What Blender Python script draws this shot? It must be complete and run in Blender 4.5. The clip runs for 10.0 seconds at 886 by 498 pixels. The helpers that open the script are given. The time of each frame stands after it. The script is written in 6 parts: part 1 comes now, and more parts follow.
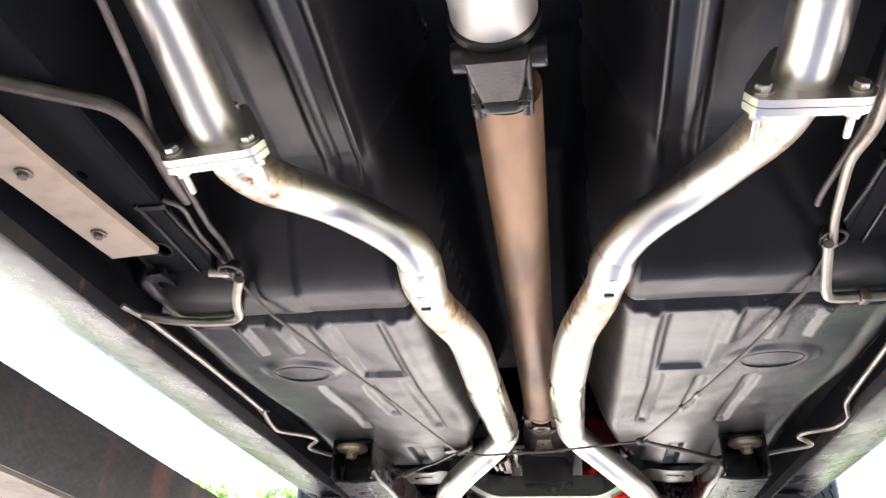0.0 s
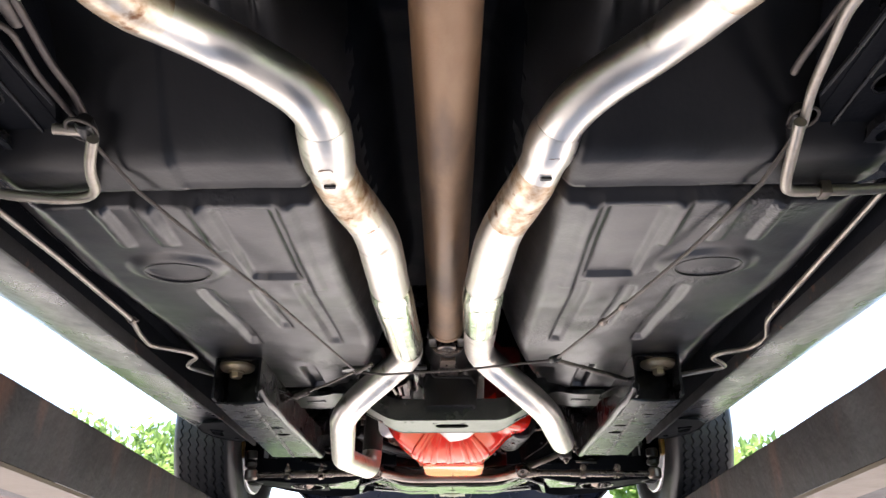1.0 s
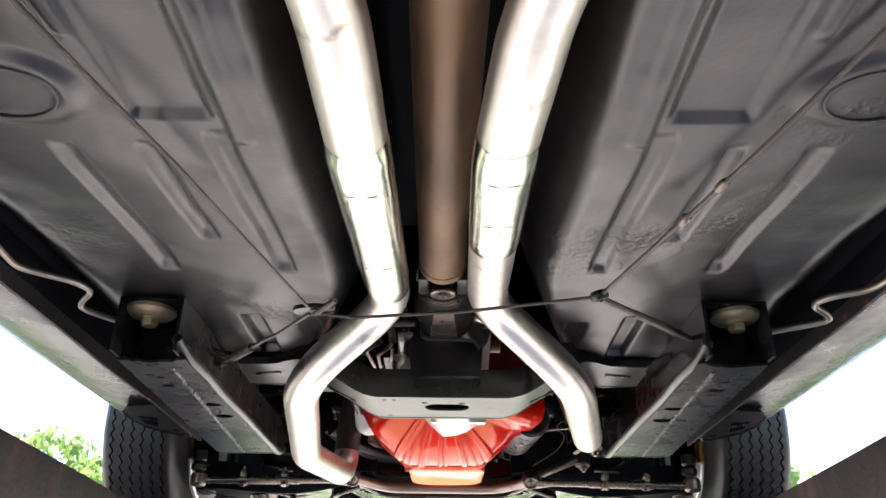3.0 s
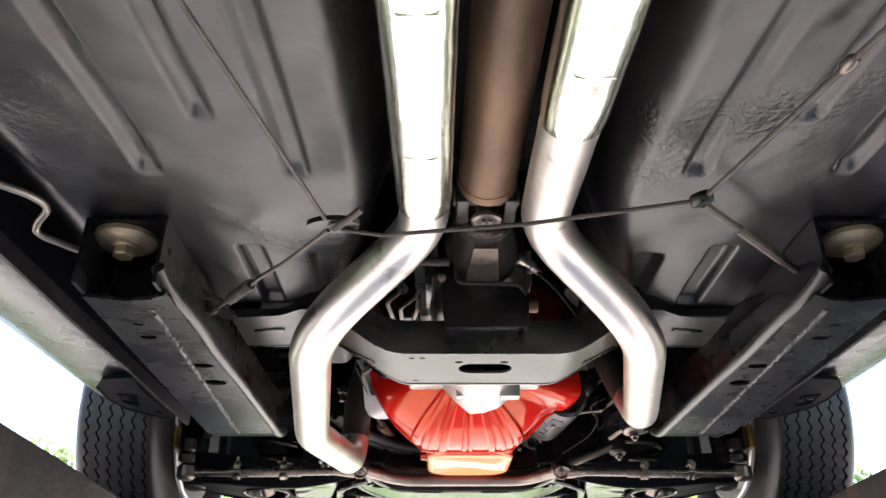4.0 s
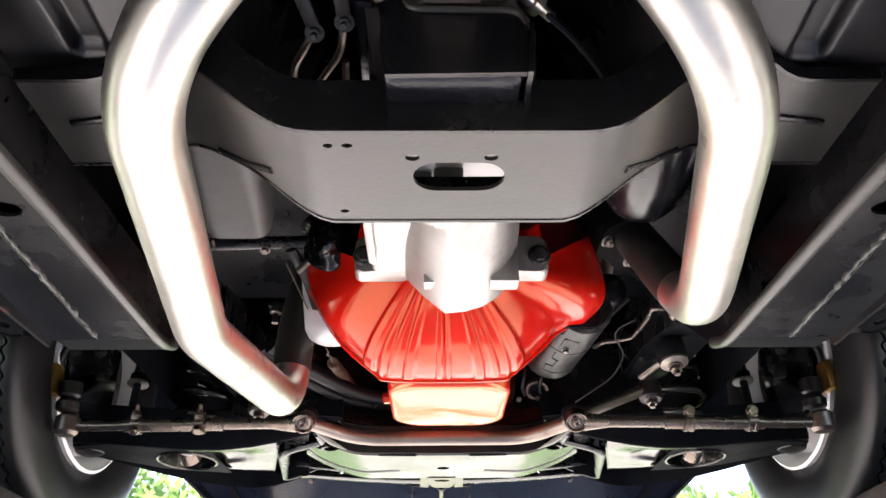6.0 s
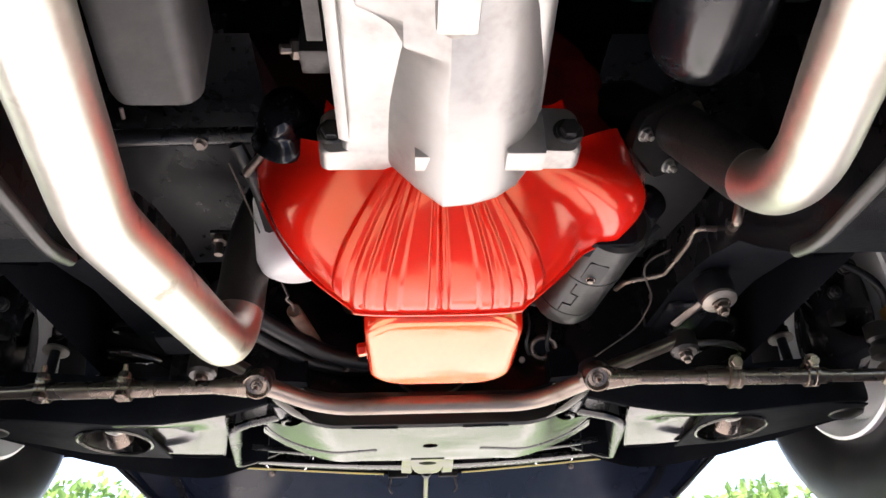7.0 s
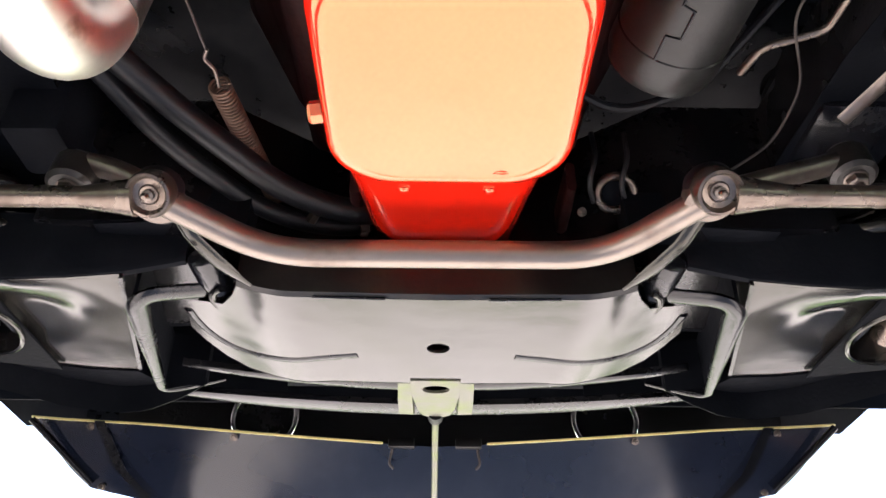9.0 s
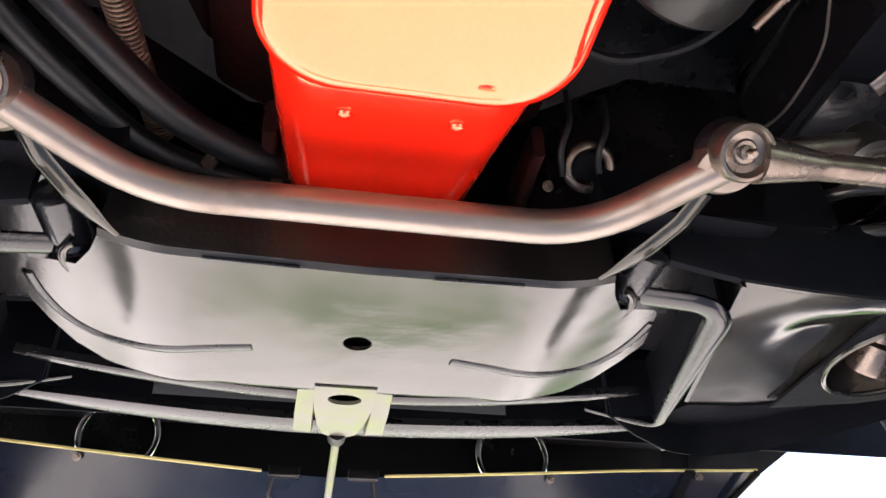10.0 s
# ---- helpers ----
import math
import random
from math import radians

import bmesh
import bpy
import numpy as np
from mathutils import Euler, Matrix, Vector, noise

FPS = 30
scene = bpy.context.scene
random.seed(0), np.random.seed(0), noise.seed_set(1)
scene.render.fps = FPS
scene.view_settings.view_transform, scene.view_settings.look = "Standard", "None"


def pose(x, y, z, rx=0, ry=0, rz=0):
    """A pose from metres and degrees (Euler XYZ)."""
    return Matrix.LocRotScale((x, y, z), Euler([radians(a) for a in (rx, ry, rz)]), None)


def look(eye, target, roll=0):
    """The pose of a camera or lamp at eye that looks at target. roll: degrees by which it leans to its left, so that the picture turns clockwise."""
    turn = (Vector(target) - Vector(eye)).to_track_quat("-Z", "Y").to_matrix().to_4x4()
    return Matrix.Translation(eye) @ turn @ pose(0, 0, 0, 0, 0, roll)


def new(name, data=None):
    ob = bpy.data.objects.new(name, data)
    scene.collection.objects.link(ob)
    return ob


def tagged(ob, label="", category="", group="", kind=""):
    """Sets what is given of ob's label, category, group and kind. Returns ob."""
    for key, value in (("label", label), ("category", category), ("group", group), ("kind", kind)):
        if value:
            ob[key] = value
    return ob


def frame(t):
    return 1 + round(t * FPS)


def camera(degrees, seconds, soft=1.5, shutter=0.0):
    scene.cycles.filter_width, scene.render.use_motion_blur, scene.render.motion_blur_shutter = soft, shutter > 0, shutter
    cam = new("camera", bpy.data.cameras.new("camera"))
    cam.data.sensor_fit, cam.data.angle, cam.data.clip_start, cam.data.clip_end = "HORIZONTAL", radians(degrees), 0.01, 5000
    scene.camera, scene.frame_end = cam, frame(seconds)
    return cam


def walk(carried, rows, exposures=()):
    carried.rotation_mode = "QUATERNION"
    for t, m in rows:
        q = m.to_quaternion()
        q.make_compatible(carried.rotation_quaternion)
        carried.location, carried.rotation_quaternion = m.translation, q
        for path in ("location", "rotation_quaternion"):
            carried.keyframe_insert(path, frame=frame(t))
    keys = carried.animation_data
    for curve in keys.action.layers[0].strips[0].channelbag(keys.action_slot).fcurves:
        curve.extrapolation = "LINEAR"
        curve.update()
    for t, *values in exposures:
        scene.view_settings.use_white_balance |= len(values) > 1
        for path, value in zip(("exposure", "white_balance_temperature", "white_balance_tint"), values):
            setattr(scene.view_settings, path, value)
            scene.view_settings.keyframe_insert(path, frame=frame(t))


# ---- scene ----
cam = camera(58.7, 10.0)
PATH = [
    (0, (0.059, 0.13, 1.504), (-0.231, 1.864, 2.459), 1.6),
    (0.2, (0.057, 0.154, 1.514), (-0.131, 1.919, 2.436), 0.4),
    (0.5, (0.051, 0.218, 1.509), (-0.064, 2.004, 2.402), 0.2),
    (1, (0.019, 0.308, 1.514), (-0.011, 2.132, 2.335), -0.2),
    (1.5, (-0.018, 0.396, 1.527), (0.046, 2.212, 2.362), -0.7),
    (2, (-0.028, 0.51, 1.525), (0.049, 2.314, 2.384), -0.5),
    (2.5, (0.001, 0.667, 1.527), (0.016, 2.463, 2.409), 0.4),
    (2.7, (0.013, 0.717, 1.531), (0.002, 2.513, 2.411), 0.8),
    (3.8, (-0.044, 0.993, 1.528), (-0.058, 2.777, 2.432), 0.5),
    (4, (-0.062, 1.047, 1.523), (-0.048, 2.828, 2.432), -0.1),
    (4.5, (-0.071, 1.173, 1.514), (0.0, 2.959, 2.413), -1.0),
    (5, (-0.033, 1.323, 1.52), (0.037, 3.101, 2.433), -0.6),
    (5.5, (-0.009, 1.457, 1.521), (0.02, 3.227, 2.452), -0.4),
    (5.7, (-0.006, 1.504, 1.517), (0.006, 3.27, 2.454), -0.3),
    (6.8, (-0.04, 1.845, 1.534), (0.042, 3.598, 2.492), -1.8),
    (7, (-0.037, 1.893, 1.531), (0.061, 3.641, 2.498), -2.2),
    (7.5, (-0.017, 2.023, 1.521), (0.085, 3.765, 2.499), -2.7),
    (8, (0.023, 2.159, 1.534), (0.076, 3.88, 2.551), -1.8),
    (8.5, (0.027, 2.268, 1.528), (0.032, 3.966, 2.584), -0.4),
    (9, (-0.001, 2.417, 1.506), (0.015, 4.098, 2.59), 0.4),
    (9.5, (-0.035, 2.557, 1.528), (0.043, 4.2, 2.665), 0.5),
    (9.7, (-0.046, 2.583, 1.534), (0.095, 4.214, 2.684), -0.1),
    (9.8, (-0.045, 2.59, 1.536), (0.136, 4.209, 2.695), -0.4),
    (10, (-0.038, 2.594, 1.548), (0.272, 4.187, 2.716), -1.1),
]
walk(cam, [(t, look(eye, target, roll)) for t, eye, target, roll in PATH], exposures=[(t, e, 6480, 19) for t, e in ((0.0, 2.6), (0.8, 2.02), (1.5, 1.64), (2.0, 1.62), (2.5, 1.76), (4.0, 1.9), (5.0, 2.15), (5.5, 2.15), (7.0, 1.92), (8.0, 2.0), (9.0, 2.14), (9.5, 2.26), (10.0, 2.28))])

# ---- world, sun, exposure ----
world = bpy.data.worlds.new("sky")
scene.world = world
world.use_nodes = True
wn = world.node_tree
sky = wn.nodes.new("ShaderNodeTexSky")
sky.sky_type, sky.sun_disc = "NISHITA", False
SUN_ELEVATION, SUN_FROM = radians(68), radians(-15)
sky.sun_elevation, sky.sun_rotation = SUN_ELEVATION, SUN_FROM
wn.links.new(sky.outputs[0], wn.nodes["Background"].inputs[0])
wn.nodes["Background"].inputs[1].default_value = 0.15
sun = new("sun", bpy.data.lights.new("sun", "SUN"))
sun.data.energy, sun.data.angle, sun.data.color = 5.0, radians(0.5), (1.0, 0.95, 0.88)
sun.matrix_world = look((40 * math.sin(SUN_FROM), 40 * math.cos(SUN_FROM), 40 * math.tan(SUN_ELEVATION)), (0, 0, 0))


# ---- materials ----
def mix_rgb(nt, a, b, fac):
    m = nt.nodes.new("ShaderNodeMix")
    m.data_type = "RGBA"
    for socket, value in ((m.inputs[6], a), (m.inputs[7], b), (m.inputs[0], fac)):
        if isinstance(value, (tuple, list)):
            socket.default_value = (*value, 1.0)
        elif isinstance(value, float):
            socket.default_value = value
        else:
            nt.links.new(value, socket)
    return m.outputs[2]


def noise_fac(nt, co, scale, low, high, detail=4.0, stretch=(1, 1, 1)):
    """A noise between 0 and 1, with a soft threshold from low to high."""
    mp = nt.nodes.new("ShaderNodeMapping")
    mp.inputs["Scale"].default_value = stretch
    nt.links.new(co, mp.inputs[0])
    n = nt.nodes.new("ShaderNodeTexNoise")
    n.inputs["Scale"].default_value, n.inputs["Detail"].default_value = scale, detail
    nt.links.new(mp.outputs[0], n.inputs["Vector"])
    r = nt.nodes.new("ShaderNodeMapRange")
    r.inputs[1].default_value, r.inputs[2].default_value = low, high
    nt.links.new(n.outputs["Fac"], r.inputs[0])
    return r.outputs[0]


def material(name, base, second, rough, metal=0.0, big=6.0, fine=90.0, amount=(0.45, 0.75), bump=0.15, bump_scale=300.0,
             coat=0.0, rough_second=None, wave=0.0, wave_scale=9.0, spec=0.5, stretch=(1, 1, 1), tint=None, ior=1.5, pebble=0.0, third=None, third_at=(0.55, 0.7), third_scale=30.0):
    m = bpy.data.materials.new(name)
    m.use_nodes = True
    nt = m.node_tree
    p = nt.nodes["Principled BSDF"]
    co = nt.nodes.new("ShaderNodeTexCoord").outputs["Object"]
    f1 = noise_fac(nt, co, big, amount[0], amount[1], 5.0, stretch)
    f2 = noise_fac(nt, co, fine, 0.35, 0.7, 3.0, stretch)
    mul = nt.nodes.new("ShaderNodeMath")
    mul.operation = "MULTIPLY"
    nt.links.new(f1, mul.inputs[0])
    add = nt.nodes.new("ShaderNodeMath")
    add.operation = "MULTIPLY_ADD"
    nt.links.new(f2, add.inputs[0])
    add.inputs[1].default_value, add.inputs[2].default_value = 0.6, 0.4
    nt.links.new(add.outputs[0], mul.inputs[1])
    colour = mix_rgb(nt, base, second, mul.outputs[0])
    if third:
        colour = mix_rgb(nt, colour, third, noise_fac(nt, co, third_scale, third_at[0], third_at[1], 6.0, stretch))
    nt.links.new(colour, p.inputs["Base Color"])
    rr = nt.nodes.new("ShaderNodeMapRange")
    rr.inputs[3].default_value, rr.inputs[4].default_value = rough, rough if rough_second is None else rough_second
    nt.links.new(mul.outputs[0], rr.inputs[0])
    nt.links.new(rr.outputs[0], p.inputs["Roughness"])
    p.inputs["Metallic"].default_value, p.inputs["IOR"].default_value = metal, ior
    p.inputs["Coat Weight"].default_value, p.inputs["Coat Roughness"].default_value = coat, 0.06
    p.inputs["Specular IOR Level"].default_value = spec
    if tint:
        p.inputs["Specular Tint"].default_value = (*tint, 1.0)
    normal = None
    for strength, scale, dist in ((wave, wave_scale, 0.02), (bump, bump_scale, 0.001)):
        if strength > 0:
            n = nt.nodes.new("ShaderNodeTexNoise")
            n.inputs["Scale"].default_value, n.inputs["Detail"].default_value = scale, 3.0
            nt.links.new(co, n.inputs["Vector"])
            b = nt.nodes.new("ShaderNodeBump")
            b.inputs["Strength"].default_value, b.inputs["Distance"].default_value = strength, dist
            nt.links.new(n.outputs["Fac"], b.inputs["Height"])
            if normal:
                nt.links.new(normal, b.inputs["Normal"])
            normal = b.outputs[0]
    if pebble > 0:
        # coarse grain in patches
        n = nt.nodes.new("ShaderNodeTexNoise")
        n.inputs["Scale"].default_value, n.inputs["Detail"].default_value = 120.0, 2.0
        nt.links.new(co, n.inputs["Vector"])
        h = nt.nodes.new("ShaderNodeMath")
        h.operation = "MULTIPLY"
        nt.links.new(n.outputs["Fac"], h.inputs[0])
        nt.links.new(noise_fac(nt, co, 4.5, 0.56, 0.68, 3.0), h.inputs[1])
        b = nt.nodes.new("ShaderNodeBump")
        b.inputs["Strength"].default_value, b.inputs["Distance"].default_value = pebble, 0.004
        nt.links.new(h.outputs[0], b.inputs["Height"])
        if normal:
            nt.links.new(normal, b.inputs["Normal"])
        normal = b.outputs[0]
    if normal:
        nt.links.new(normal, p.inputs["Normal"])
    return m


UNDERCOAT = material("black_undercoating", (0.0042, 0.0042, 0.0052), (0.015, 0.0145, 0.0155), 0.32, rough_second=0.52, big=3.2, fine=34, amount=(0.40, 0.72), bump=0.22, bump_scale=150, wave=0.42, wave_scale=5, pebble=0.7, third=(0.024, 0.022, 0.020), third_at=(0.64, 0.76), third_scale=11, ior=1.55)
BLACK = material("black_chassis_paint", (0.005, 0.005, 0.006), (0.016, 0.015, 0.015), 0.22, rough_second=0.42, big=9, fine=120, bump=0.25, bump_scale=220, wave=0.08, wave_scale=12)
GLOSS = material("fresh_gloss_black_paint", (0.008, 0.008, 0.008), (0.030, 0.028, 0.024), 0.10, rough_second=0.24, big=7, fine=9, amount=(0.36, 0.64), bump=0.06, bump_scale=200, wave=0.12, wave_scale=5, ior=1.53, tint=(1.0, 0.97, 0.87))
GREASY = material("greasy_black_metal", (0.005, 0.005, 0.005), (0.018, 0.015, 0.012), 0.32, rough_second=0.55, big=22, fine=160, bump=0.4, bump_scale=180)
PIPE = material("aluminised_steel", (0.66, 0.63, 0.575), (0.50, 0.465, 0.40), 0.36, rough_second=0.50, metal=1.0, big=14, fine=70, bump=0.12, bump_scale=240, wave=0.06, wave_scale=26, third=(0.30, 0.26, 0.21), third_at=(0.64, 0.72), third_scale=18)
PIPE_TAN = material("heat_stained_steel", (0.66, 0.60, 0.50), (0.36, 0.235, 0.135), 0.30, rough_second=0.55, metal=0.9, big=26, fine=110, amount=(0.38, 0.54), bump=0.2, third=(0.20, 0.10, 0.05), third_at=(0.60, 0.66), third_scale=34)
# crimped pipe steel, a yellow-green reflection mixed into its base colour
CRIMP_STEEL = material("green_reflection_steel", (0.70, 0.72, 0.62), (0.58, 0.60, 0.48), 0.20, rough_second=0.3, metal=1.0, big=20, fine=60, bump=0.1, wave=0.10, wave_scale=22)
SHAFT = material("surface_rust_brown", (0.185, 0.100, 0.048), (0.27, 0.175, 0.105), 0.46, rough_second=0.64, metal=0.35, big=9, fine=60, amount=(0.36, 0.62), bump=0.25, stretch=(1, 0.35, 1), third=(0.085, 0.052, 0.034), third_at=(0.46, 0.70), third_scale=14)
RED = material("red_engine_enamel", (0.66, 0.014, 0.004), (0.56, 0.012, 0.004), 0.07, rough_second=0.13, big=10, fine=80, bump=0.04, wave=0.06, wave_scale=9, spec=1.0, tint=(1.0, 0.79, 0.40), ior=1.85)
CAST = material("cast_aluminium", (0.44, 0.43, 0.41), (0.31, 0.295, 0.27), 0.40, rough_second=0.55, metal=0.85, big=16, fine=120, bump=0.12, bump_scale=420)
CAST_DARK = material("oily_cast_metal", (0.040, 0.037, 0.034), (0.012, 0.011, 0.010), 0.30, rough_second=0.5, metal=0.4, big=24, fine=140, bump=0.4)
STEEL = material("worn_steel", (0.19, 0.16, 0.14), (0.085, 0.052, 0.036), 0.32, rough_second=0.55, metal=0.85, big=30, fine=160, bump=0.25)
BRIGHT_STEEL = material("plated_bolt_steel", (0.62, 0.59, 0.53), (0.38, 0.33, 0.26), 0.28, rough_second=0.45, metal=0.95, big=60, fine=200, bump=0.2)
RUSTED_LIGHT = material("rust_flecked_pale_primer", (0.16, 0.15, 0.13), (0.26, 0.24, 0.20), 0.5, rough_second=0.7, big=18, fine=70, bump=0.2, third=(0.11, 0.055, 0.03), third_at=(0.60, 0.66), third_scale=60)
LINK = material("rubbed_bare_link_steel", (0.25, 0.21, 0.18), (0.14, 0.105, 0.085), 0.36, rough_second=0.5, metal=0.85, big=18, fine=90, amount=(0.5, 0.78), bump=0.12)
CHROME = material("bright_chrome_ring", (0.88, 0.88, 0.88), (0.78, 0.78, 0.78), 0.08, metal=1.0, big=30, bump=0.02)
ROD = material("worn_brown_grey_steel", (0.19, 0.155, 0.13), (0.085, 0.054, 0.038), 0.26, rough_second=0.46, metal=0.85, big=24, fine=140, bump=0.25)
STARTER = material("dull_black_painted_steel", (0.013, 0.0128, 0.012), (0.007, 0.0066, 0.006), 0.30, rough_second=0.55, big=26, fine=150, bump=0.25, spec=0.28)
SOOT = material("sooty_black_metal", (0.006, 0.0065, 0.0085), (0.017, 0.017, 0.019), 0.20, rough_second=0.40, big=14, fine=110, bump=0.35, bump_scale=200, wave=0.08, wave_scale=14)
STEP = material("lit_grey_floor_coating", (0.030, 0.029, 0.029), (0.065, 0.062, 0.060), 0.42, rough_second=0.6, big=11, fine=60, amount=(0.38, 0.66), bump=0.25, bump_scale=180, wave=0.10, wave_scale=16)
WEB = material("lightened_black_steel", (0.024, 0.0235, 0.021), (0.052, 0.049, 0.043), 0.30, rough_second=0.46, big=9, fine=90, bump=0.2, bump_scale=200, wave=0.05, wave_scale=7)
COVER_RED = material("thin_red_enamel", (0.60, 0.011, 0.004), (0.50, 0.009, 0.004), 0.13, rough_second=0.24, big=10, fine=80, bump=0.05, wave=0.02, wave_scale=14, spec=0.64, tint=(1.0, 0.74, 0.40))
# near-black without sheen, for surfaces that lie in shade
MATTE = material("shaded_matte_black", (0.0042, 0.0050, 0.0070), (0.010, 0.011, 0.0135), 0.62, rough_second=0.85, big=12, fine=80, bump=0.5, bump_scale=180, spec=0.06)
SHADED_COAT = material("shaded_black_undercoating", (0.0042, 0.0042, 0.0052), (0.013, 0.0128, 0.0135), 0.36, rough_second=0.60, big=3.2, fine=34, amount=(0.40, 0.72), bump=0.25, bump_scale=150, wave=0.42, wave_scale=5, spec=0.36, third=(0.030, 0.026, 0.022), third_at=(0.66, 0.78), third_scale=9)
RUSTY = material("rusty_spring_steel", (0.15, 0.095, 0.065), (0.08, 0.045, 0.03), 0.5, rough_second=0.7, metal=0.4, big=40, fine=180, bump=0.3)
BRASS = material("yellow_zinc_plate", (0.70, 0.44, 0.13), (0.45, 0.27, 0.08), 0.35, metal=0.9, big=50, bump=0.1)
LINE = material("steel_brake_line", (0.30, 0.27, 0.235), (0.18, 0.145, 0.11), 0.36, rough_second=0.55, metal=0.75, big=25, fine=200, bump=0.2)
CABLE = material("dark_wire_cable", (0.07, 0.06, 0.055), (0.13, 0.11, 0.09), 0.5, metal=0.6, big=60, bump=0.3)
RUBBER = material("tyre_rubber", (0.008, 0.008, 0.009), (0.020, 0.019, 0.019), 0.38, rough_second=0.62, big=9, fine=110, bump=0.3, bump_scale=500)
HOSE = material("black_rubber_hose", (0.0042, 0.0046, 0.006), (0.009, 0.0095, 0.011), 0.42, rough_second=0.6, big=20, bump=0.2, spec=0.3)
RIM = material("silver_painted_rim", (0.88, 0.89, 0.90), (0.78, 0.78, 0.78), 0.32, big=14, bump=0.1)
RUNWAY = material("rusty_dark_steel", (0.020, 0.0175, 0.018), (0.040, 0.028, 0.024), 0.6, rough_second=0.82, big=7, fine=40, bump=0.5, bump_scale=120, wave=0.22, wave_scale=26, stretch=(1, 1, 0.3), third=(0.10, 0.048, 0.032), third_at=(0.58, 0.74), third_scale=12)
FLANGE = material("dark_tan_steel", (0.13, 0.10, 0.07), (0.07, 0.05, 0.036), 0.6, rough_second=0.75, metal=0.2, big=9, fine=70, bump=0.5, bump_scale=120)
WHITE = material("white_enamel", (0.82, 0.82, 0.80), (0.74, 0.74, 0.72), 0.3, big=12, bump=0.05)
DAM = material("glossy_black_plastic", (0.008, 0.011, 0.021), (0.016, 0.020, 0.033), 0.13, rough_second=0.3, big=4, fine=30, bump=0.06, wave=0.22, wave_scale=3)
YELLOW = material("pale_yellow_edge_trim", (0.72, 0.62, 0.26), (0.62, 0.52, 0.18), 0.4, big=30, bump=0.05)
GREEN_STEEL = material("primer_green_steel", (0.13, 0.125, 0.100), (0.16, 0.20, 0.070), 0.38, rough_second=0.55, metal=0.3, big=26, fine=120, amount=(0.42, 0.62), bump=0.15)
BODY = material("dark_body_paint", (0.006, 0.008, 0.012), (0.016, 0.017, 0.020), 0.24, rough_second=0.45, big=5, fine=40, amount=(0.4, 0.65), bump=0.16, wave=0.10, wave_scale=8, spec=0.36)
RAIL = material("rolled_black_rail_paint", (0.005, 0.005, 0.006), (0.012, 0.0115, 0.012), 0.20, rough_second=0.42, big=5, fine=40, amount=(0.38, 0.66), bump=0.2, bump_scale=200, wave=0.22, wave_scale=6, spec=0.20)
WASHER = material("dull_gold_plate", (0.42, 0.34, 0.22), (0.28, 0.21, 0.13), 0.45, rough_second=0.6, metal=0.7, big=40, fine=160, bump=0.2)
GREY_ROD = material("blue_grey_painted_rod", (0.050, 0.056, 0.062), (0.030, 0.032, 0.035), 0.3, rough_second=0.45, big=20, fine=120, bump=0.15)
BODY_RUST = material("rusted_pinch_weld", (0.010, 0.010, 0.011), (0.022, 0.019, 0.018), 0.45, rough_second=0.75, big=10, bump=0.5, third=(0.12, 0.058, 0.034), third_at=(0.63, 0.72), third_scale=30)
# engine red darkened in two steps for the shade behind cover and sump
BLOCK_RED = material("shaded_red_iron", (0.20, 0.012, 0.010), (0.05, 0.010, 0.009), 0.32, rough_second=0.5, big=16, fine=100, bump=0.4, bump_scale=160)
BLOCK_DARK = material("deep_shaded_red_iron", (0.030, 0.008, 0.007), (0.010, 0.006, 0.006), 0.4, rough_second=0.6, big=16, fine=100, bump=0.5, bump_scale=160, spec=0.25)

TANPAINT = material("tan_coated_spring_steel", (0.36, 0.28, 0.22), (0.22, 0.16, 0.12), 0.55, rough_second=0.7, big=18, fine=90, bump=0.4)
CONCRETE = material("sunlit_concrete", (0.60, 0.56, 0.50), (0.50, 0.465, 0.41), 0.85, rough_second=0.9, big=0.8, fine=12, bump=0.4, bump_scale=60)
REAR_GROUND = material("dark_ground_behind", (0.11, 0.105, 0.10), (0.17, 0.16, 0.148), 0.85, big=0.7, fine=14, bump=0.6, bump_scale=80)
GRASS = material("mown_grass", (0.075, 0.145, 0.022), (0.12, 0.19, 0.04), 0.8, big=0.5, fine=9, bump=0.8, bump_scale=30)
LEAF = material("leaf_green", (0.11, 0.21, 0.05), (0.19, 0.30, 0.085), 0.5, big=1.2, fine=5, bump=0.0)
def leaf_light(m):
    """Sunlight through thin leaves."""
    nt = m.node_tree
    p = nt.nodes["Principled BSDF"]
    t, mix = nt.nodes.new("ShaderNodeBsdfTranslucent"), nt.nodes.new("ShaderNodeMixShader")
    t.inputs[0].default_value = (0.30, 0.45, 0.13, 1)
    mix.inputs[0].default_value = 0.55
    nt.links.new(p.outputs[0], mix.inputs[1])
    nt.links.new(t.outputs[0], mix.inputs[2])
    nt.links.new(mix.outputs[0], nt.nodes["Material Output"].inputs[0])


leaf_light(LEAF)
BARK = material("tree_bark", (0.12, 0.09, 0.06), (0.07, 0.05, 0.035), 0.9, big=5, fine=30, bump=0.8, bump_scale=40)


# ---- mesh helpers ----
def thing(name, label, category, at=(0, 0, 0), group="", kind=""):
    ob = new(name)
    ob.empty_display_size = 0.05
    ob.location = at
    return tagged(ob, label, category, group, kind)


def finish(name, bm, mat, angle=38):
    me = bpy.data.meshes.new(name)
    bmesh.ops.recalc_face_normals(bm, faces=bm.faces)
    bm.to_mesh(me)
    bm.free()
    for poly in me.polygons:
        poly.use_smooth = True
    me.set_sharp_from_angle(angle=radians(angle))
    me.materials.append(mat)
    return me


def part(name, bm, mat, parent=None, label="", angle=38):
    ob = new(name, finish(name, bm, mat, angle))
    if parent is not None:
        ob.parent = parent
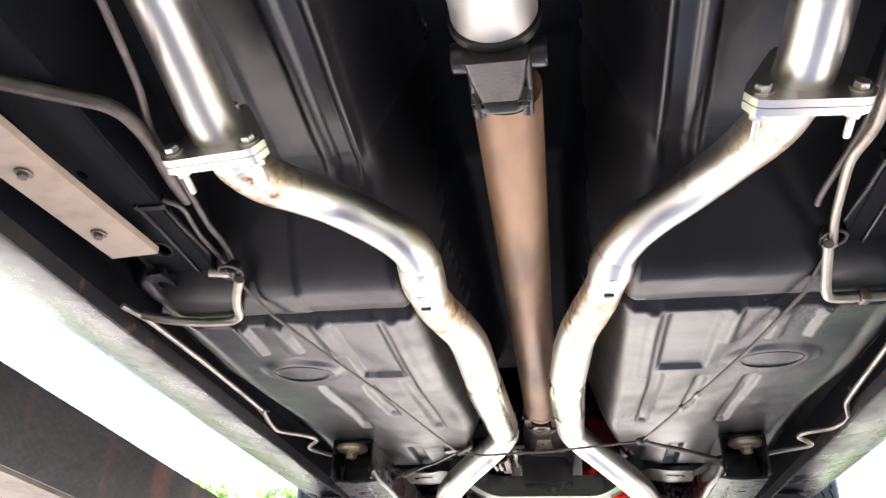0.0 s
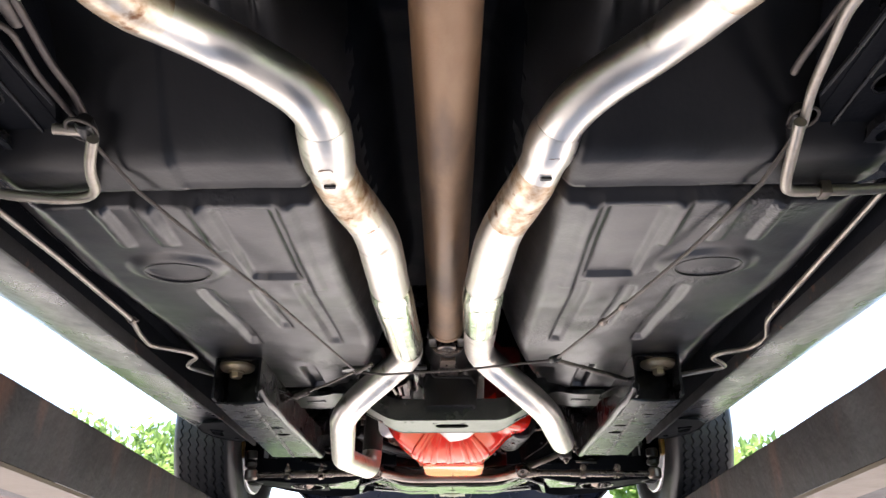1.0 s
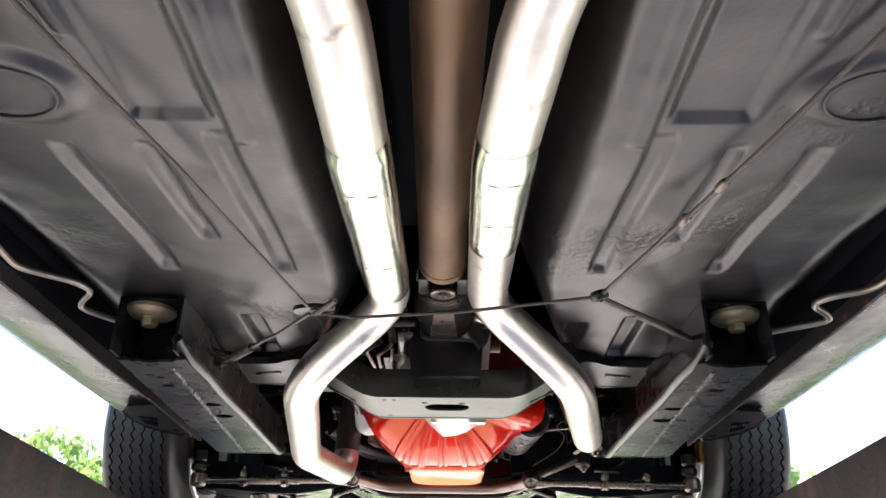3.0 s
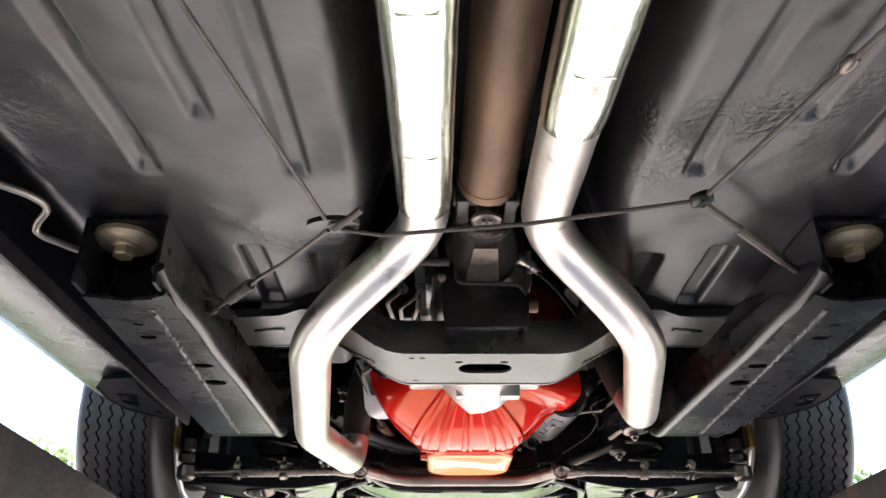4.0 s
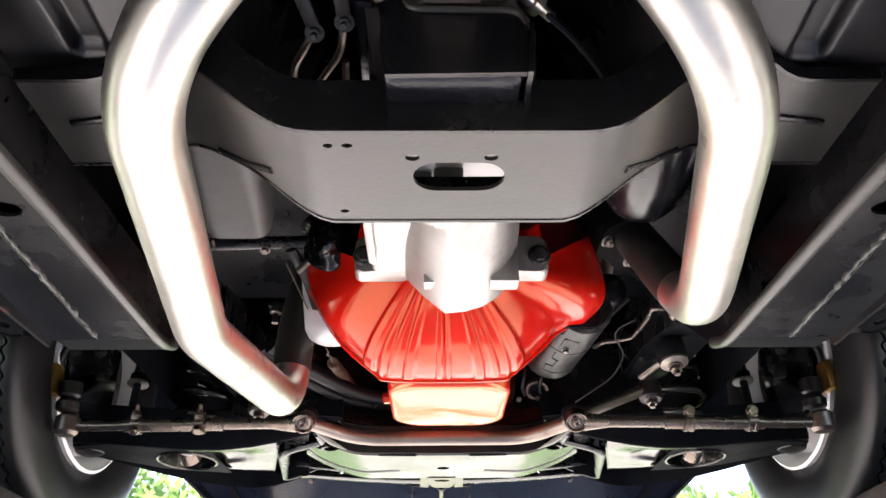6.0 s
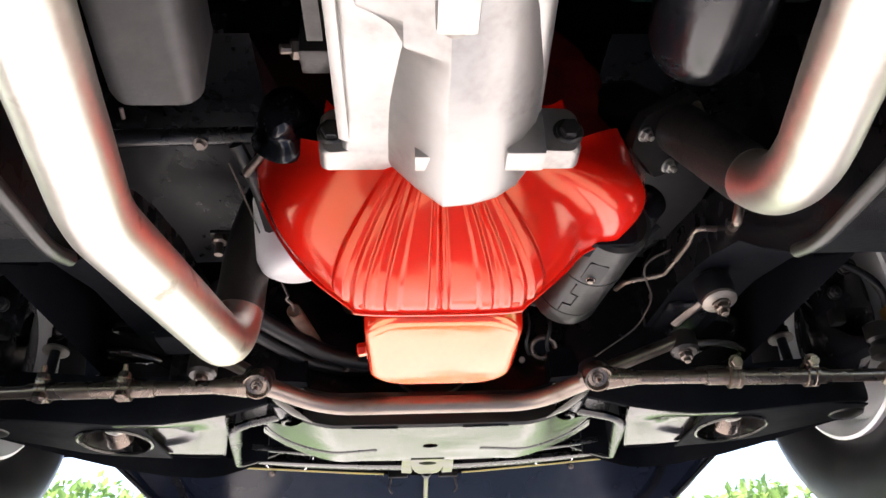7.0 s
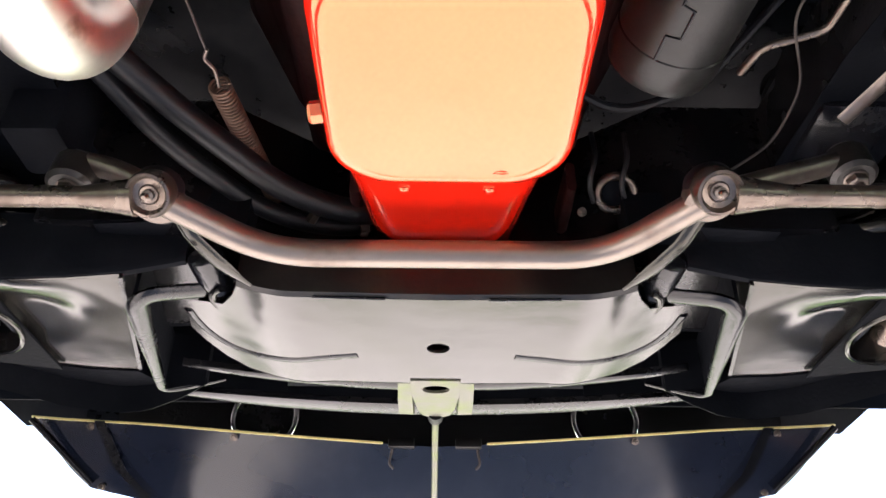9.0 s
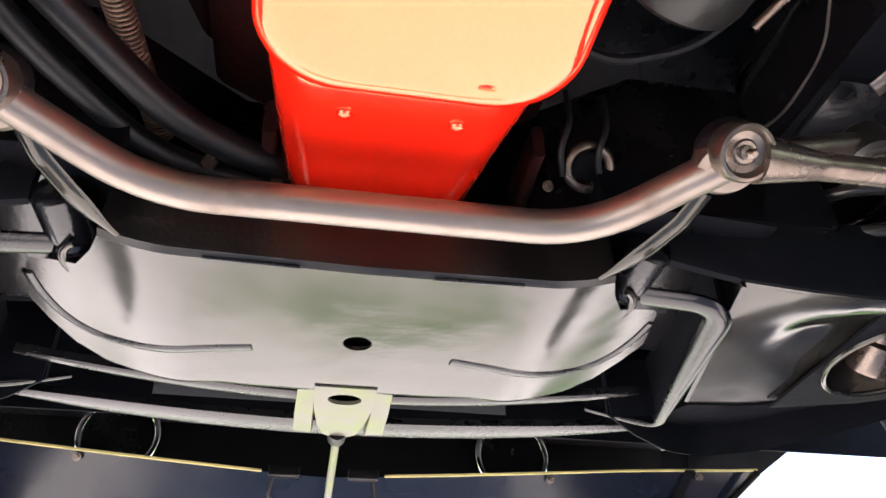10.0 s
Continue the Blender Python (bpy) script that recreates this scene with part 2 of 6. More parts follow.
        ob.matrix_parent_inverse = Matrix.Translation(-parent.location)
    if label:
        ob["label"] = label
    return ob


def piece(name, me, parent, m):
    ob = new(name, me)
    ob.parent = parent
    ob.matrix_parent_inverse = Matrix.Translation(-parent.location)
    ob.matrix_basis = m
    return ob


def route(points, cut=0.05, steps=7):
    """A polyline with its corners rounded; cut: how far from each corner the rounding begins."""
    pts = [Vector(p) for p in points]
    out = [pts[0]]
    for a, b, c in zip(pts, pts[1:], pts[2:]):
        d1, d2 = min(cut, (b - a).length * 0.49), min(cut, (c - b).length * 0.49)
        p0, p2 = b + (a - b).normalized() * d1, b + (c - b).normalized() * d2
        for i in range(steps + 1):
            u = i / steps
            out.append((1 - u) ** 2 * p0 + 2 * u * (1 - u) * b + u * u * p2)
    out.append(pts[-1])
    return out


def tube(path, radius, sides=16, bm=None, cap=True, flat=(1.0, 1.0), radii=None):
    """A round bar along a path. radii: one radius for each point of the path."""
    bm = bm or bmesh.new()
    pts = [Vector(p) for p in path]
    rings, ref = [], None
    for i, p in enumerate(pts):
        d = (pts[min(i + 1, len(pts) - 1)] - pts[max(i - 1, 0)]).normalized()
        if ref is None:
            ref = Vector((0, 0, 1)) if abs(d.z) < 0.9 else Vector((1, 0, 0))
        side = d.cross(ref).normalized()
        ref = side.cross(d).normalized()
        r = radii[i] if radii else radius
        rings.append([bm.verts.new(p + side * math.cos(a) * r * flat[0] + ref * math.sin(a) * r * flat[1])
                      for a in (2 * math.pi * k / sides for k in range(sides))])
    skin(bm, rings, cap)
    return bm


def skin(bm, rings, cap=True, closed=True):
    for a, b in zip(rings, rings[1:]):
        n = len(a)
        for k in range(n if closed else n - 1):
            bm.faces.new((a[k], a[(k + 1) % n], b[(k + 1) % n], b[k]))
    if cap:
        bm.faces.new(rings[0][::-1])
        bm.faces.new(rings[-1])
    return bm


def loft(sections, cap=True, closed=True, bm=None):
    bm = bm or bmesh.new()
    return skin(bm, [[bm.verts.new(p) for p in s] for s in sections], cap, closed)


def rounded_rect(hw, hh, r, n=4):
    r = min(r, hw * 0.99, hh * 0.99)
    pts = []
    for cx, cy, a0 in ((hw - r, hh - r, 0), (-hw + r, hh - r, 90), (-hw + r, -hh + r, 180), (hw - r, -hh + r, 270)):
        for k in range(n + 1):
            a = radians(a0 + 90 * k / n)
            pts.append((cx + r * math.cos(a), cy + r * math.sin(a)))
    return pts


def box(x0, x1, y0, y1, z0, z1, bevel=0.003, bm=None):
    fresh = bmesh.new()
    bmesh.ops.create_cube(fresh, size=1.0)
    for v in fresh.verts:
        v.co = Vector((x0 + (v.co.x + 0.5) * (x1 - x0), y0 + (v.co.y + 0.5) * (y1 - y0), z0 + (v.co.z + 0.5) * (z1 - z0)))
    if bevel:
        bmesh.ops.bevel(fresh, geom=fresh.edges[:], offset=bevel, segments=2, affect="EDGES", profile=0.6)
    return merge(bm, fresh)


def merge(bm, fresh):
    if bm is None:
        return fresh
    me = bpy.data.meshes.new("scratch")
    fresh.to_mesh(me)
    fresh.free()
    bm.from_mesh(me)
    bpy.data.meshes.remove(me)
    return bm


def turned(profile, base, axis, sides=24, bm=None, phase=0.0):
    """A lathe shape: pairs of (radius, distance along the axis)."""
    bm = bm or bmesh.new()
    d = Vector(axis).normalized()
    s = d.cross(Vector((0, 0, 1)) if abs(d.z) < 0.9 else Vector((0, 1, 0))).normalized()
    u = s.cross(d)
    rings = []
    for r, h in profile:
        r = max(r, 0.0002)
        rings.append([bm.verts.new(Vector(base) + d * h + (s * math.cos(a) + u * math.sin(a)) * r)
                      for a in (phase + 2 * math.pi * k / sides for k in range(sides))])
    return skin(bm, rings, True)


def bolt(name, parent, at, axis=(0, 0, -1), r=0.011, washer=1.6, mat=None, stud=0.0, label=""):
    """A hexagon head on its washer, with a stud end where there is one."""
    bm = turned([(r * washer, 0), (r * washer, r * 0.25), (r * washer * 0.92, r * 0.32)], at, axis, 20)
    turned([(r, r * 0.3), (r, r * 0.95), (r * 0.86, r * 1.1)], at, axis, 6, bm)
    if stud:
        turned([(r * 0.5, r), (r * 0.5, r + stud), (r * 0.4, r + stud + 0.001)], at, axis, 10, bm)
    return part(name, bm, mat or BRIGHT_STEEL, parent, label, 30)


def ellipse(cx, cy, a, b, n=20):
    return [(cx + a * math.cos(2 * math.pi * k / n), cy + b * math.sin(2 * math.pi * k / n)) for k in range(n)]


def plate(outer, holes, place, thick=0.004, bm=None):
    """A sheet with holes: outlines in a plane, laid into space by place(u, v, depth)."""
    fresh = bmesh.new()
    for loop in (outer, *holes):
        vs = [fresh.verts.new((u, v, 0)) for u, v in loop]
        for k in range(len(vs)):
            fresh.edges.new((vs[k], vs[(k + 1) % len(vs)]))
    bmesh.ops.triangle_fill(fresh, use_beauty=True, use_dissolve=False, edges=fresh.edges[:])
    got = bmesh.ops.extrude_face_region(fresh, geom=fresh.faces[:])
    for g in got["geom"]:
        if isinstance(g, bmesh.types.BMVert):
            g.co.z = thick
    for v in fresh.verts:
        v.co = Vector(place(v.co.x, v.co.y, v.co.z))
    return merge(bm, fresh)


def smooth01(a, b, x):
    u = min(1.0, max(0.0, (x - a) / (b - a)))
    return u * u * (3 - 2 * u)


def along(table, u):
    """Linear look-up in a table of (u, value, value...)."""
    for a, b in zip(table, table[1:]):
        if u <= b[0]:
            f = max(0.0, (u - a[0]) / (b[0] - a[0]))
            return [p + (q - p) * f for p, q in zip(a[1:], b[1:])]
    return list(table[-1][1:])


# ---- ground and surroundings ----
def sheet(x0, x1, y0, y1, z, nx, ny, wobble=0.0):
    bm = bmesh.new()
    rows = []
    for j in range(ny + 1):
        rows.append([bm.verts.new((x0 + (x1 - x0) * i / nx, y0 + (y1 - y0) * j / ny,
                                   z + wobble * noise.noise((i * 0.37, j * 0.41, 3.1)))) for i in range(nx + 1)])
    for a, b in zip(rows, rows[1:]):
        for k in range(nx):
            bm.faces.new((a[k], a[k + 1], b[k + 1], b[k]))
    return bm


ground = part("ground", sheet(-900, 900, -900, 900, -0.02, 60, 60), GRASS)
tagged(ground, "wide mown green lawn reaching to the horizon", "ground", kind="structure")
# unseen darker ground, added to cut the light bounced up from behind
drive = part("rear_ground", sheet(-14, 14, -14, 0.7, -0.01, 8, 10), REAR_GROUND)
tagged(drive, "dark ground added behind the apron to hold back bounce light", "drive", kind="structure")
apron = part("pavement", sheet(-14, 14, 0.7, 12.6, 0.0, 16, 16), CONCRETE)
tagged(apron, "pale sunlit concrete apron under the raised car", "pavement", kind="structure")


def verge(x0, x1, y0, y1, seed):
    pts = []
    for k in range(40):
        a = 2 * math.pi * k / 40
        r = 0.85 + 0.3 * noise.noise((math.cos(a) * 2, math.sin(a) * 2, seed))
        pts.append(((x0 + x1) / 2 + (x1 - x0) / 2 * r * math.cos(a), (y0 + y1) / 2 + (y1 - y0) / 2 * r * math.sin(a), 0.012))
    bm = bmesh.new()
    bm.faces.new([bm.verts.new(p) for p in pts])
    return tagged(part("grass_patch", bm, GRASS), "irregular green grass patch in the apron", "grass", kind="stuff")


verge(-0.95, 1.35, 5.85, 6.50, 4)
verge(-3.4, 4.0, 9.0, 10.4, 9)


def tree(at, height, spread, seed, group="trees round the apron"):
    rng = random.Random(seed)
    root = thing("tree", "leafy green deciduous tree standing beyond the apron", "tree", at, group)
    base = Vector(at)
    bm = tube([base, base + Vector((0.05, 0.02, height * 0.3)), base + Vector((0.12, -0.05, height * 0.75))], 0.1, 10,
              radii=[0.16, 0.12, 0.04])
    centres = []
    for k in range(9):
        a, h = rng.uniform(0, 6.28), rng.uniform(0.3, 0.8)
        start = base + Vector((0.08 * h, 0, height * h * 0.7))
        end = start + Vector((math.cos(a) * spread * rng.uniform(0.4, 0.9), math.sin(a) * spread * rng.uniform(0.4, 0.9), height * rng.uniform(0.1, 0.3)))
        tube([start, (start + end) / 2 + Vector((0, 0, 0.1)), end], 0.03, 6, bm, radii=[0.05, 0.035, 0.012])
        centres.append(end)
        centres.append((start + end) / 2)
    part("trunk", bm, BARK, root)
    verts, faces = [], []
    for c in centres:
        size = spread * rng.uniform(0.35, 0.6)
        for _ in range(640):
            d = Vector((rng.gauss(0, 1), rng.gauss(0, 1), rng.gauss(0, 0.8)))
            d = d.normalized() * size * rng.uniform(0.35, 1.0) ** 0.6
            p, s = c + d, rng.uniform(0.07, 0.13)
            e = Euler((rng.uniform(0, 6.28), rng.uniform(0, 6.28), rng.uniform(0, 6.28))).to_matrix()
            i = len(verts)
            verts += [p + e @ Vector(q) for q in ((-s, 0, 0), (0, -s * 0.5, 0.01), (s, 0, 0), (0, s * 0.5, 0.01))]
            faces.append((i, i + 1, i + 2, i + 3))
    me = bpy.data.meshes.new("crown")
    me.from_pydata(verts, [], faces)
    me.materials.append(LEAF)
    piece("crown", me, root, Matrix.Identity(4))
    return root


for k, (tx, ty, hh, sp) in enumerate(((-6.7, 15.5, 5.2, 1.8), (-9.4, 16.5, 4.8, 1.8), (-4.4, 15.2, 4.7, 1.5), (6.4, 15.0, 5.1, 1.8), (9.2, 16.2, 4.9, 1.8), (4.3, 15.8, 4.5, 1.4), (-12.6, 17.5, 4.8, 1.7), (12.4, 17, 4.9, 1.7))):
    tree((tx, ty, -0.02), hh, sp, 40 + k)


# ---- lift runways ----
def runway(s):
    root = thing("lift_runway", "dark rusty steel lift runway with a folded lower flange", "car lift", (s * 0.8, 1.6, 1.68), "lift runways")
    x_in = 0.565

    def top(y):
        return 1.787 - 0.042 * (y - 1.3)

    def drop(y):
        return top(y) - 0.103
    web = bmesh.new()
    ys = [-2.0 + 0.1 * i for i in range(60)]
    secs = []
    for y in ys:
        w = 0.0015 * noise.noise((y * 3.0, s, 0))
        secs.append([(s * (x_in + w), y, drop(y)), (s * (x_in + w), y, top(y) - 0.004), (s * (x_in + 0.003), y, top(y) + 0.0015 * noise.noise((y * 7, 1, s))),
                     (s * (x_in + 0.008), y, top(y)), (s * (x_in + 0.008), y, drop(y) + 0.006)])
    part("inner_web", loft(secs, bm=web), RUNWAY, root, "rust-streaked dark steel side web")
    part("lower_flange", loft([[(s * (x_in + 0.002), y, drop(y) - 0.006), (s * (x_in + 0.085), y, drop(y) - 0.006), (s * (x_in + 0.085), y, drop(y)), (s * (x_in + 0.002), y, drop(y))] for y in ys]), FLANGE, root, "dull brown steel flange")
    part("deck", loft([[(s * (x_in + 0.008), y, top(y) - 0.062), (s * (x_in + 0.475), y, top(y) - 0.062), (s * (x_in + 0.475), y, top(y) - 0.055), (s * (x_in + 0.008), y, top(y) - 0.055)] for y in ys]), RUNWAY, root, "dark steel deck plate")
    part("outer_web", loft([[(s * (x_in + 0.475), y, drop(y)), (s * (x_in + 0.475), y, top(y) - 0.03), (s * (x_in + 0.483), y, top(y) - 0.03), (s * (x_in + 0.483), y, drop(y))] for y in ys]), RUNWAY, root)
    for y in (-1.85, 3.75):
        part("support_leg", box(min(s * (x_in + 0.30), s * (x_in + 0.42)), max(s * (x_in + 0.30), s * (x_in + 0.42)), y - 0.06, y + 0.06, 0.0, top(y) - 0.06, 0.006), RUNWAY, root, "dark square steel leg standing on the ground")
    for j in range(9):
        y = -1.6 + j * 0.62
        part("cross_rib", box(min(s * (x_in + 0.012), s * (x_in + 0.47)), max(s * (x_in + 0.012), s * (x_in + 0.47)), y, y + 0.006, drop(y) + 0.002, top(y) - 0.064, 0), RUNWAY, root)
    return root


runway(-1)
runway(1)


# ---- car underbody ----
def band(x, a, b, soft):
    return smooth01(a - soft, a + soft, x) * (1 - smooth01(b - soft, b + soft, x))


def floor_z(x, y):
    ax = abs(x)
    # level pan, sloping toe board, kick-up under the rear seat
    z = 1.947 + 0.022 * smooth01(1.40, 1.75, y)
    z += 0.45 * max(0.0, y - 2.085) * smooth01(2.07, 2.14, y) + 0.30 * max(0.0, y - 2.35)
    z += 0.13 * (1 - smooth01(0.92, 1.055, y)) + 0.03 * (1 - smooth01(0.6, 0.95, y))
    z += 0.026 * band(y, 1.106, 1.134, 0.005) * smooth01(0.12, 0.15, ax)
    # tunnel
    wide = 0.124 + 0.10 * smooth01(1.75, 2.3, y) + 0.035 * (1 - smooth01(0.85, 1.1, y))
    rise = 0.22 * (0.75 + 0.25 * smooth01(0.80, 1.15, y)) + 0.05 * smooth01(1.8, 2.3, y)
    z += rise * (1 - smooth01(wide - 0.060, wide + 0.034, ax) ** 0.8)
    # pressed panels, ribs, plugs
    z += 0.007 * band(ax, 0.206, 0.276, 0.004) * band(y, 1.152, 1.372, 0.003)
    z -= 0.005 * band(ax, 0.176, 0.194, 0.004) * band(y, 1.14, 1.41, 0.006)
    z -= 0.006 * band(ax, 0.288, 0.302, 0.005) * band(y, 1.14, 1.26, 0.008)
    for x0, x1, y0, y1 in ((0.197, 0.219, 1.40, 1.745), (0.272, 0.290, 1.42, 1.640), (0.350, 0.370, 1.42, 1.735)):
        z += 0.008 * band(ax, x0, x1, 0.004) * band(y, y0, y1, 0.012)
    for x0, x1, y0, y1 in ((0.194, 0.222, 1.938, 2.08), (0.281, 0.308, 1.915, 2.09)):
        z += 0.012 * band(ax, x0, x1, 0.004) * band(y, y0, y1, 0.006)
    for x0, x1 in ((0.345, 0.366), (0.402, 0.418)):
        z -= 0.007 * band(ax, x0, x1, 0.005) * band(y, 1.14, 1.245, 0.008)
    r = math.hypot((ax - 0.372) / 0.050, (y - 1.328) / 0.040)
    z -= 0.007 * (1 - smooth01(1.05, 1.5, r)) - 0.003 * (1 - smooth01(0.80, 1.0, r))
    z -= 0.007 * (band(ax, 0.215, 0.232, 0.004) + band(ax, 0.180, 0.188, 0.003)) * (1 - smooth01(0.92, 0.97, y))
    # seam on the kick-up, dents
    z += 0.004 * smooth01(-0.292, -0.286, x) * (1 - smooth01(1.09, 1.11, y))
    z += 0.0035 * noise.noise((x * 6, y * 6, 0.3)) + 0.0016 * noise.noise((x * 17, y * 17, 4.3))
    z += 0.004 * smooth01(0.47, 0.54, ax) * 8
    return z


def floor_pan():
    bm = bmesh.new()
    nx, ny = 320, 460
    rows = []
    for j in range(ny + 1):
        y = 0.30 + (2.62 - 0.30) * j / ny
        row = []
        for i in range(nx + 1):
            x = -0.535 + 1.07 * i / nx
            row.append(bm.verts.new((x, y, floor_z(x, y))))
        rows.append(row)
    for a, b in zip(rows, rows[1:]):
        for k in range(nx):
            bm.faces.new((a[k], a[k + 1], b[k + 1], b[k]))
    return bm


car = thing("car_underbody", "black undercoated underside of an old raised car", "car body", (0, 1.5, 1.95))
pan = part("floor_pan", floor_pan(), UNDERCOAT, car, "undercoated pressed floor pan with ribs and oval plugs", 80)
pan.data.materials.append(MATTE)
pan.data.materials.append(SHADED_COAT)
# tunnel faces take the matte black: its deep shade is set in the material
for poly in pan.data.polygons:
    cx, cy, cz = poly.center
    if abs(cx) < 0.102 + 0.10 * smooth01(1.75, 2.3, cy) + 0.012 * noise.noise((cx * 30, cy * 30, 2.0)):
        poly.material_index = 1
    # rear kick-up slope: undercoat copy with less sheen, for the shade there
    elif 0.915 < cy < 1.113:
        poly.material_index = 2
for s in (-1, 1):
    ring = [(s * u, v, floor_z(s * u, v) - 0.0005) for u, v in ellipse(0.372, 1.328, 0.046, 0.0365, 48)]
    part("plug_rim", tube(ring + ring[:1], 0.0016, 6, cap=False), UNDERCOAT, car, "dark rim of an oval floor plug")


def rocker(s):
    ys = [0.20 + 0.05 * i for i in range(51)]
    inner, outer, weld = [], [], []
    for y in ys:
        d = 0.004 * noise.noise((y * 4, s, 2))
        inner.append([(s * 0.528, y, 1.972), (s * 0.534, y, 2.025), (s * 0.580, y, 2.028), (s * 0.586, y, 1.965)])
        weld.append([(s * (0.586 + d * 0.5), y, 1.948 + d), (s * 0.585, y, 1.972), (s * 0.5905, y, 1.972), (s * (0.5915 + d * 0.5), y, 1.948 + d)])
        outer.append([(s * 0.590, y, 1.966), (s * 0.62, y, 1.966), (s * 0.68, y, 1.973), (s * 0.74, y, 1.990), (s * 0.79, y, 2.015), (s * 0.825, y, 2.05), (s * 0.845, y, 2.10), (s * 0.855, y, 2.20)])
    part("inner_sill", loft(inner, cap=False, closed=False), MATTE, car, "black boxed inner sill", 60)
    part("pinch_weld", loft(weld), BODY_RUST, car, "rusty pinch weld seam")
    part("rocker_panel", loft(outer, cap=False, closed=False), BODY, car, "glossy dark painted rocker panel", 60)
    # flanged closing plate at the front end of the sill
    def place(u, v, d):
        return (s * u, v, 1.958 + d + 0.10 * max(0.0, u - 0.66))
    rim = [(0.602, 2.40), (0.660, 2.41), (0.694, 2.47), (0.704, 2.55), (0.690, 2.615), (0.660, 2.645), (0.635, 2.675), (0.617, 2.672), (0.606, 2.63)]
    hole = [(0.634, 2.52), (0.668, 2.505), (0.678, 2.56), (0.650, 2.585)]
    for k, loop in enumerate((rim, hole)):
        part("flange_edge", tube([place(u, v, -0.001 - 0.001 * k) for u, v in loop + loop[:1]], 0.0018, 6, cap=False), MATTE, car, "ragged folded edge")
    part("end_fold", loft([[place(0.606, v, 0.0), place(0.612, v, 0.0), place(0.640, v + 0.01, 0.05), place(0.634, v + 0.01, 0.05)] for v in (2.44, 2.56, 2.66)]), MATTE, car)
    part("sill_end_plate", plate(rim, [hole, ellipse(0.628, 2.635, 0.008, 0.012)], place, 0.004), MATTE, car, "torn black sheet metal end plate of the sill")
    part("sill_end_wall", loft([[(s * 0.47, 2.735, 1.98), (s * 0.610, 2.722, 1.985)], [(s * 0.47, 2.735, 2.45), (s * 0.610, 2.722, 2.40)]], cap=False, closed=False), UNDERCOAT, car)


rocker(-1)
rocker(1)


def shell():
    """Outer body that closes the place above: sides, nose, tail, hood, roof."""
    stations = []
    for y, half, bottom, top in ((-1.35, 0.78, 2.15, 2.62), (-1.2, 0.85, 2.10, 2.68), (-0.25, 0.86, 2.10, 2.72), (-0.1, 0.86, 2.10, 2.9), (0.5, 0.86, 2.10, 3.15), (1.5, 0.86, 2.10, 3.15),
                                 (2.2, 0.86, 2.10, 2.75), (2.70, 0.86, 2.10, 2.72), (2.76, 0.89, 2.38, 2.72), (3.5, 0.89, 2.38, 2.70), (3.56, 0.88, 2.12, 2.68), (3.95, 0.82, 2.06, 2.60), (4.05, 0.75, 2.10, 2.5)):
        roof = half * (0.66 if top > 2.85 else 0.92)
        stations.append([(-half, y, bottom), (-half * 1.02, y, (bottom + 2.62) / 2), (-half * 0.97, y, 2.62 if top > 2.62 else top - 0.03), (-roof, y, top), (roof, y, top),
                         (half * 0.97, y, 2.62 if top > 2.62 else top - 0.03), (half * 1.02, y, (bottom + 2.62) / 2), (half, y, bottom)])
    bm = loft(stations, cap=False, closed=False)
    bm.verts.ensure_lookup_table()
    n = 8
    bm.faces.new(bm.verts[:n])
    bm.faces.new(bm.verts[-n:])
    return bm


part("body_shell", shell(), BODY, car, "dark painted outer body shell", 30)
part("rear_pan", loft([[(-0.86, -1.3, 2.25), (0.86, -1.3, 2.25)], [(-0.86, 0.31, 2.25), (0.86, 0.31, 2.25)]], cap=False, closed=False), UNDERCOAT, car)
for s in (-1, 1):
    # wheelhouse liner and side closings
    liner = [[(s * 0.525, y, 1.985), (s * 0.545, y, 2.30), (s * 0.60, y, 2.42), (s * 0.88, y, 2.44)] for y in (2.45, 2.9, 3.3, 3.60)]
    part("wheelhouse", loft(liner, cap=False, closed=False), MATTE, car, "black sheet metal wheelhouse")
    part("side_closing", loft([[(s * 0.5375, y, 2.0), (s * 0.5375, y, 2.60)] for y in (0.2, 1.5, 2.76)], cap=False, closed=False), UNDERCOAT, car)
    part("toe_closing", loft([[(s * 0.53, 2.3, 2.04), (s * 0.53, 2.62, 2.1)], [(s * 0.53, 2.3, 2.35), (s * 0.53, 2.62, 2.42)]], cap=False, closed=False), UNDERCOAT, car)
part("firewall", loft([[(-0.56, 2.60, 2.22), (0.56, 2.60, 2.22)], [(-0.56, 2.62, 2.7), (0.56, 2.62, 2.7)]], cap=False, closed=False), SOOT, car)


